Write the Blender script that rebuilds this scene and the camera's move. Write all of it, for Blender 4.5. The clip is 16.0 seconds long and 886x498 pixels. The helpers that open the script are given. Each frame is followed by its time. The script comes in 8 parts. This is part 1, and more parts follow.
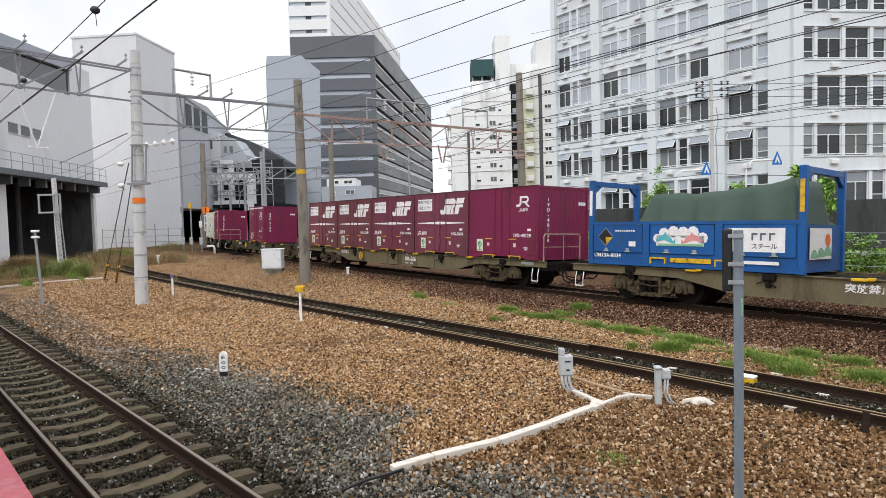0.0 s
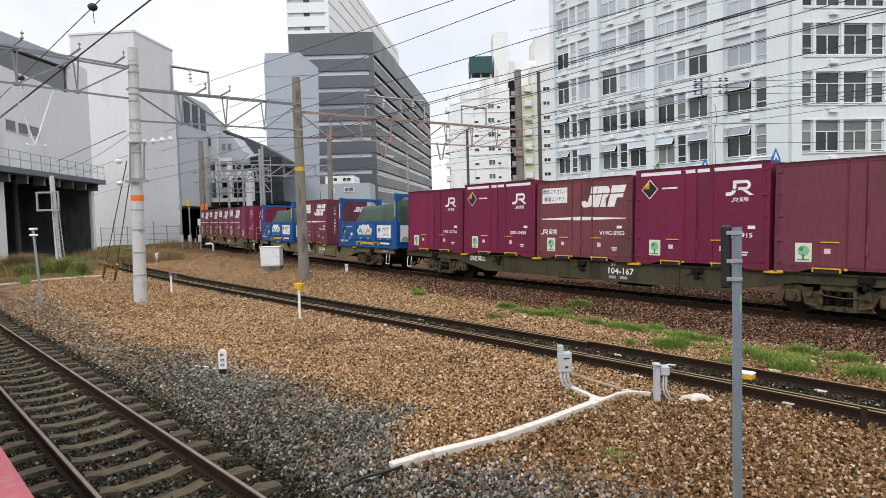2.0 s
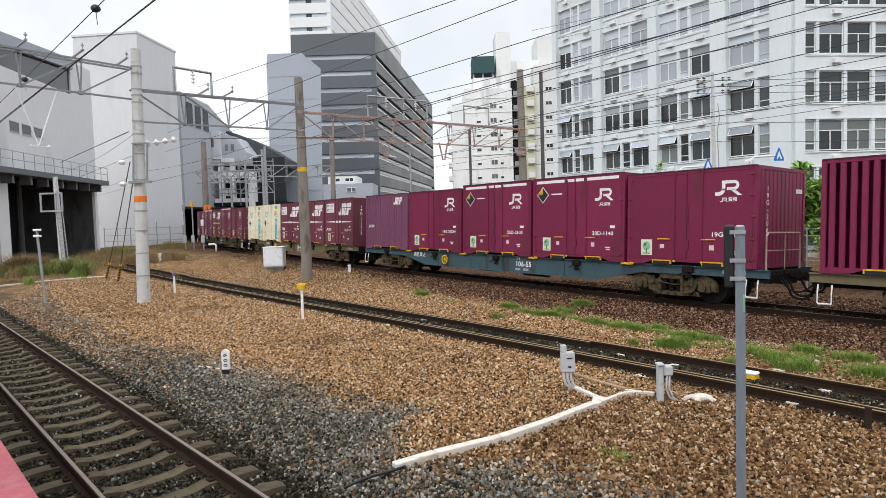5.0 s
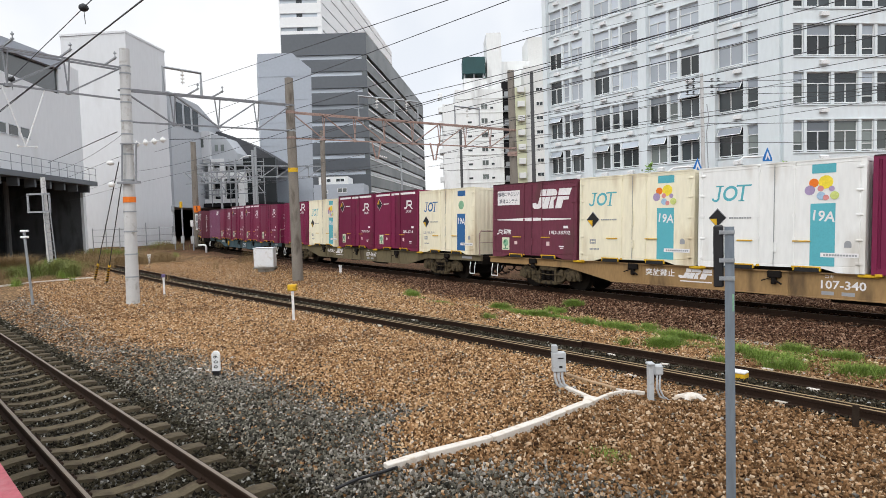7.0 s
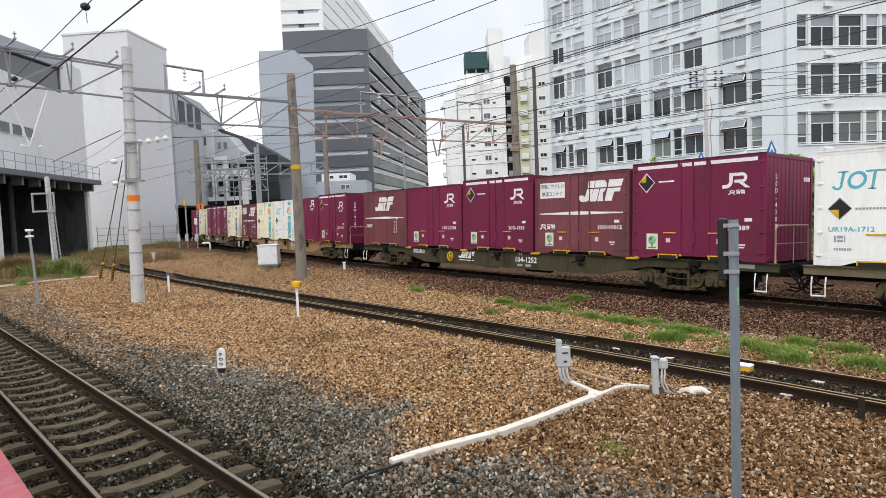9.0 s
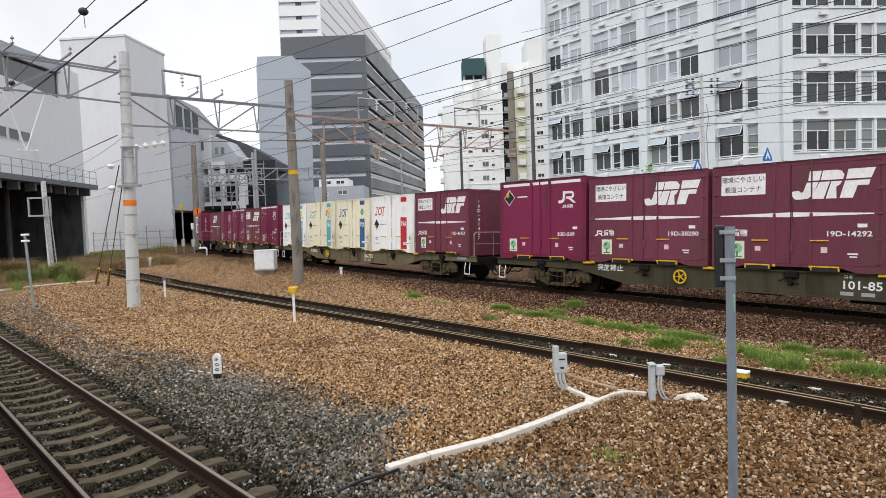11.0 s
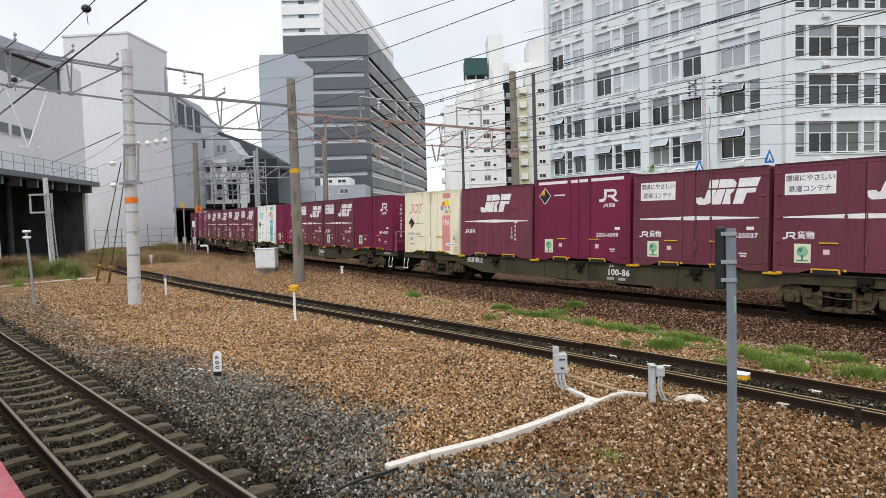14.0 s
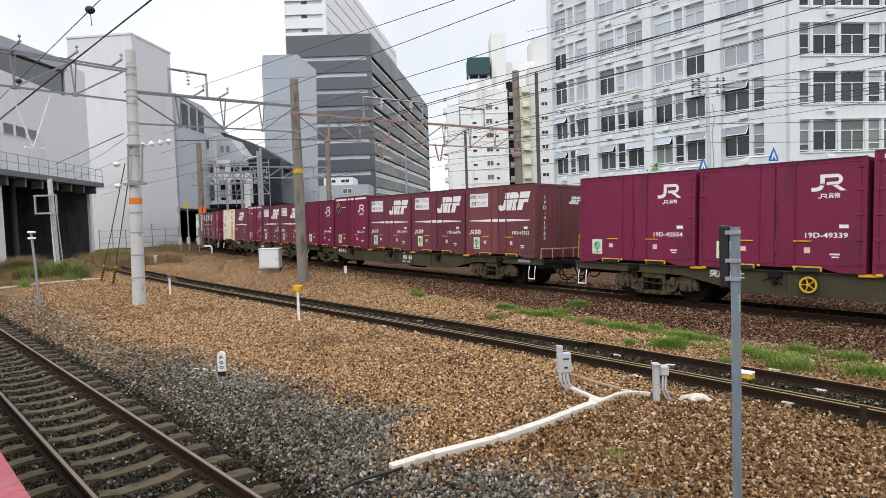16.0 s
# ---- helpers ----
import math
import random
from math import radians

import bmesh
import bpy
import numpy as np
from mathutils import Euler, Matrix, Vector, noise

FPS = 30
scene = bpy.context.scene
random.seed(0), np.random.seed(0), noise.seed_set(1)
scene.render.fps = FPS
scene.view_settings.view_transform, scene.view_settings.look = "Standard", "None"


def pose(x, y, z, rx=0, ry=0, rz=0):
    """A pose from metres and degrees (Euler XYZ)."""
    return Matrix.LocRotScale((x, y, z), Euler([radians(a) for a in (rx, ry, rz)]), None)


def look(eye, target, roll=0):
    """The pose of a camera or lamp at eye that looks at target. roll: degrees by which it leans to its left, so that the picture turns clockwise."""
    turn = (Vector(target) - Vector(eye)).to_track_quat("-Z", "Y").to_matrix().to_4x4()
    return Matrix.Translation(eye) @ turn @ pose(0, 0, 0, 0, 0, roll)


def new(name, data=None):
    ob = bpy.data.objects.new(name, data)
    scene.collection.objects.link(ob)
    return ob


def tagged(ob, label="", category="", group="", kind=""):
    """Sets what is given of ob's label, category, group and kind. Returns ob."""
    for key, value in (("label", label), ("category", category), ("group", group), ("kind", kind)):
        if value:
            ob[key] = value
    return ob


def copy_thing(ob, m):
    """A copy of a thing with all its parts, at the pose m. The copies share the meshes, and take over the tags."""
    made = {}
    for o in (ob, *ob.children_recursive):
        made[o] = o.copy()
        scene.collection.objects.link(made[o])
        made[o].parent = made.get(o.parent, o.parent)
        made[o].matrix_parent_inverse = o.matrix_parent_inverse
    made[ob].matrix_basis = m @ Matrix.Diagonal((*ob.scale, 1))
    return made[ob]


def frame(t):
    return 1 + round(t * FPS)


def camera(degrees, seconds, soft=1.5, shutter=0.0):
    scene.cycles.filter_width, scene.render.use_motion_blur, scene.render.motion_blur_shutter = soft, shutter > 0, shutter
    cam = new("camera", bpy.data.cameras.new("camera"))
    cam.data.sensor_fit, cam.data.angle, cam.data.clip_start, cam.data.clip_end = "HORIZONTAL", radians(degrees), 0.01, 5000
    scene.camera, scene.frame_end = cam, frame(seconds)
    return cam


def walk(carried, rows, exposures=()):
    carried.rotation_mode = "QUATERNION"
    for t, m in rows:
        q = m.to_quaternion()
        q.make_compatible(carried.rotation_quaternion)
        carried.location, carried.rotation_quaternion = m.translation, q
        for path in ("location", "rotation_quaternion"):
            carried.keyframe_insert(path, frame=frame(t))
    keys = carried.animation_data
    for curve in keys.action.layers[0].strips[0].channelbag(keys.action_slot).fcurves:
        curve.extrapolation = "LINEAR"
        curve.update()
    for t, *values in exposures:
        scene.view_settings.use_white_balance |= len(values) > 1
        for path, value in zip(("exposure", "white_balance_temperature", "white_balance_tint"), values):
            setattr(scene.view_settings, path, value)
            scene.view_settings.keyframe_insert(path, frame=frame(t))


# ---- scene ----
# ---- camera and its path ----
cam = camera(71.62, 16.0, soft=0.8)
EYE = (0.0, 0.0, 2.666)
VIEWS = [  # seconds, turn, tilt, lean in degrees
    (0, 0.000, -2.742, 1.502), (0.5, 0.012, -2.790, 1.627), (1, 0.024, -2.961, 1.749), (1.5, -0.082, -2.923, 1.570),
    (2, -0.103, -3.002, 1.578), (2.5, -0.061, -2.945, 1.424), (3, 0.117, -3.064, 1.678), (3.5, -0.080, -2.812, 1.659),
    (4, 0.305, -2.849, 1.706), (6.5, -0.506, -3.111, 1.749), (7, -0.679, -2.971, 1.771), (7.5, -0.543, -3.089, 1.841),
    (8, -0.478, -3.195, 1.905), (8.5, -0.295, -3.286, 2.101), (9, -0.334, -3.360, 2.286), (11.5, -0.812, -2.770, 1.945),
    (12, -0.965, -2.876, 1.829), (12.5, -0.891, -2.766, 1.778), (13, -0.860, -2.857, 1.750), (13.5, -0.564, -2.820, 1.760),
    (14, -0.540, -2.867, 1.676), (14.5, -0.336, -2.755, 1.700), (15, -0.233, -2.724, 1.795), (15.5, -0.165, -2.769, 1.876),
    (16, -0.220, -2.901, 1.867)]


def view(turn, tilt, lean):
    m = (Matrix.Rotation(radians(turn), 4, "Z") @ Matrix.Rotation(radians(tilt), 4, "X") @ Matrix.Rotation(radians(lean), 4, "Y"))
    return Matrix.Translation(EYE) @ m @ Matrix.Rotation(radians(90), 4, "X")


LIGHT = [(0, 0.15), (3, 0.11), (6.5, 0.14), (7, 0.12), (8, 0.04), (8.5, 0.12), (9, 0.15), (11.5, 0.07), (12.5, 0.08), (13.5, 0.06), (14, 0.06), (14.6, 0.12), (16, 0.12)]
walk(cam, [(t, view(a, b, c)) for t, a, b, c in VIEWS], LIGHT)

# ---- sky and sun: a bright overcast day ----
world = bpy.data.worlds.new("overcast_sky")
scene.world = world
world.use_nodes = True
wn, wl = world.node_tree.nodes, world.node_tree.links
sky = wn.new("ShaderNodeTexSky")
sky.sky_type, sky.sun_disc, sky.sun_elevation, sky.sun_rotation = "NISHITA", False, radians(39), radians(202)
sky_dim = wn.new("ShaderNodeMixRGB")
sky_dim.blend_type = "MULTIPLY"
sky_dim.inputs[0].default_value = 1.0
sky_dim.inputs[2].default_value = (0.10, 0.10, 0.10, 1)
cloud_co = wn.new("ShaderNodeTexCoord")
cloud = wn.new("ShaderNodeTexNoise")
cloud.inputs["Scale"].default_value, cloud.inputs["Detail"].default_value = 2.6, 7.0
cloud_ramp = wn.new("ShaderNodeValToRGB")
cloud_ramp.color_ramp.elements[0].position, cloud_ramp.color_ramp.elements[0].color = 0.36, (0.80, 0.83, 0.88, 1)
cloud_ramp.color_ramp.elements[1].position, cloud_ramp.color_ramp.elements[1].color = 0.62, (1.0, 1.0, 1.0, 1)
sky_mix = wn.new("ShaderNodeMixRGB")
sky_mix.inputs[0].default_value = 0.88
wl.new(cloud_co.outputs["Generated"], cloud.inputs["Vector"])
wl.new(cloud.outputs["Fac"], cloud_ramp.inputs[0])
wl.new(sky.outputs[0], sky_dim.inputs[1])
wl.new(sky_dim.outputs[0], sky_mix.inputs[1])
wl.new(cloud_ramp.outputs[0], sky_mix.inputs[2])
rise = wn.new("ShaderNodeSeparateXYZ")
wl.new(cloud_co.outputs["Generated"], rise.inputs[0])
zenith = wn.new("ShaderNodeMapRange")
zenith.interpolation_type = "SMOOTHSTEP"
zenith.inputs["From Min"].default_value, zenith.inputs["From Max"].default_value = 0.30, 1.0
zenith.inputs["To Min"].default_value, zenith.inputs["To Max"].default_value = 1.0, 2.3
wl.new(rise.outputs["Z"], zenith.inputs["Value"])
sky_rise = wn.new("ShaderNodeMixRGB")
sky_rise.blend_type = "MULTIPLY"
sky_rise.inputs[0].default_value = 1.0
wl.new(sky_mix.outputs[0], sky_rise.inputs[1])
wl.new(zenith.outputs[0], sky_rise.inputs[2])
wl.new(sky_rise.outputs[0], wn["Background"].inputs["Color"])
wn["Background"].inputs["Strength"].default_value = 1.06
sun = new("sun", bpy.data.lights.new("sun", "SUN"))
sun.data.energy, sun.data.angle, sun.data.color = 1.0, radians(30), (1.0, 0.96, 0.90)
sun.matrix_world = look((-9, -22, 19), (0, 0, 0))
scene.view_settings.exposure = 0.15


# ---- materials ----
def material(name, base, rough=0.7, metal=0.0, var=0.25, scale=1.5, fine=30.0, bump=0.25, dark=None, amount=0.0, tint=0.0, island=False, streak=1.0, spec=0.25, mixed=()):
    """Principled surface: two scales of noise vary the colour, a third colour comes in as stains, tint varies piece by piece."""
    m = bpy.data.materials.new(name)
    m.use_nodes = True
    n, l = m.node_tree.nodes, m.node_tree.links
    b = n["Principled BSDF"]
    b.inputs["Metallic"].default_value = metal
    b.inputs["Specular IOR Level"].default_value = spec
    co = n.new("ShaderNodeTexCoord")
    mp = n.new("ShaderNodeMapping")
    mp.inputs["Scale"].default_value = (1, 1, streak)
    l.new(co.outputs["Object"], mp.inputs["Vector"])
    big = n.new("ShaderNodeTexNoise")
    big.inputs["Scale"].default_value, big.inputs["Detail"].default_value = scale, 5
    small = n.new("ShaderNodeTexNoise")
    small.inputs["Scale"].default_value, small.inputs["Detail"].default_value = fine, 3
    l.new(mp.outputs[0], big.inputs["Vector"])
    l.new(mp.outputs[0], small.inputs["Vector"])
    both = n.new("ShaderNodeMath")
    both.operation = "ADD"
    l.new(big.outputs["Fac"], both.inputs[0])
    l.new(small.outputs["Fac"], both.inputs[1])
    ramp = n.new("ShaderNodeMapRange")
    ramp.inputs["From Min"].default_value, ramp.inputs["From Max"].default_value = 0.6, 1.4
    ramp.inputs["To Min"].default_value, ramp.inputs["To Max"].default_value = 1 - var, 1 + var
    l.new(both.outputs[0], ramp.inputs["Value"])
    hsv = n.new("ShaderNodeHueSaturation")
    hsv.inputs["Color"].default_value = (*base, 1)
    l.new(ramp.outputs[0], hsv.inputs["Value"])
    out = hsv.outputs[0]
    if mixed:
        geo = n.new("ShaderNodeNewGeometry")
        pick = n.new("ShaderNodeValToRGB")
        pick.color_ramp.interpolation = "LINEAR"
        while len(pick.color_ramp.elements) < len(mixed):
            pick.color_ramp.elements.new(0.5)
        for e, (p, c) in zip(pick.color_ramp.elements, mixed):
            e.position, e.color = p, (*c, 1)
        l.new(geo.outputs["Random Per Island"], pick.inputs[0])
        l.new(pick.outputs[0], hsv.inputs["Color"])
    if tint:
        info = n.new("ShaderNodeNewGeometry" if island else "ShaderNodeObjectInfo")
        rnd = info.outputs["Random Per Island" if island else "Random"]
        tr = n.new("ShaderNodeMapRange")
        tr.inputs["To Min"].default_value, tr.inputs["To Max"].default_value = 1 - tint, 1 + tint
        l.new(rnd, tr.inputs["Value"])
        h2 = n.new("ShaderNodeHueSaturation")
        l.new(out, h2.inputs["Color"])
        l.new(tr.outputs[0], h2.inputs["Value"])
        out = h2.outputs[0]
    if dark and amount:
        st = n.new("ShaderNodeTexNoise")
        st.inputs["Scale"].default_value, st.inputs["Detail"].default_value = scale * 1.7, 8
        l.new(mp.outputs[0], st.inputs["Vector"])
        sr = n.new("ShaderNodeMapRange")
        sr.inputs["From Min"].default_value, sr.inputs["From Max"].default_value = 0.62 - amount * 0.3, 0.80 - amount * 0.2
        l.new(st.outputs["Fac"], sr.inputs["Value"])
        mx = n.new("ShaderNodeMixRGB")
        mx.inputs[2].default_value = (*dark, 1)
        l.new(sr.outputs[0], mx.inputs[0])
        l.new(out, mx.inputs[1])
        out = mx.outputs[0]
    l.new(out, b.inputs["Base Color"])
    rr = n.new("ShaderNodeMapRange")
    rr.inputs["From Min"].default_value, rr.inputs["From Max"].default_value = 0.3, 0.7
    rr.inputs["To Min"].default_value, rr.inputs["To Max"].default_value = max(rough - 0.1, 0.05), min(rough + 0.1, 1)
    l.new(big.outputs["Fac"], rr.inputs["Value"])
    l.new(rr.outputs[0], b.inputs["Roughness"])
    if bump:
        bp = n.new("ShaderNodeBump")
        bp.inputs["Strength"].default_value, bp.inputs["Distance"].default_value = bump, 0.01
        l.new(small.outputs["Fac"], bp.inputs["Height"])
        l.new(bp.outputs[0], b.inputs["Normal"])
    return m


def glass(name, base, rough=0.06, least=0.45, most=1.7):
    m = bpy.data.materials.new(name)
    m.use_nodes = True
    n, l = m.node_tree.nodes, m.node_tree.links
    b = n["Principled BSDF"]
    b.inputs["Roughness"].default_value, b.inputs["Specular IOR Level"].default_value = rough, 0.55
    info = n.new("ShaderNodeObjectInfo")
    tr = n.new("ShaderNodeMapRange")
    tr.inputs["To Min"].default_value, tr.inputs["To Max"].default_value = least, most
    h = n.new("ShaderNodeHueSaturation")
    h.inputs["Color"].default_value = (*base, 1)
    l.new(info.outputs["Random"], tr.inputs["Value"])
    l.new(tr.outputs[0], h.inputs["Value"])
    l.new(h.outputs[0], b.inputs["Base Color"])
    return m


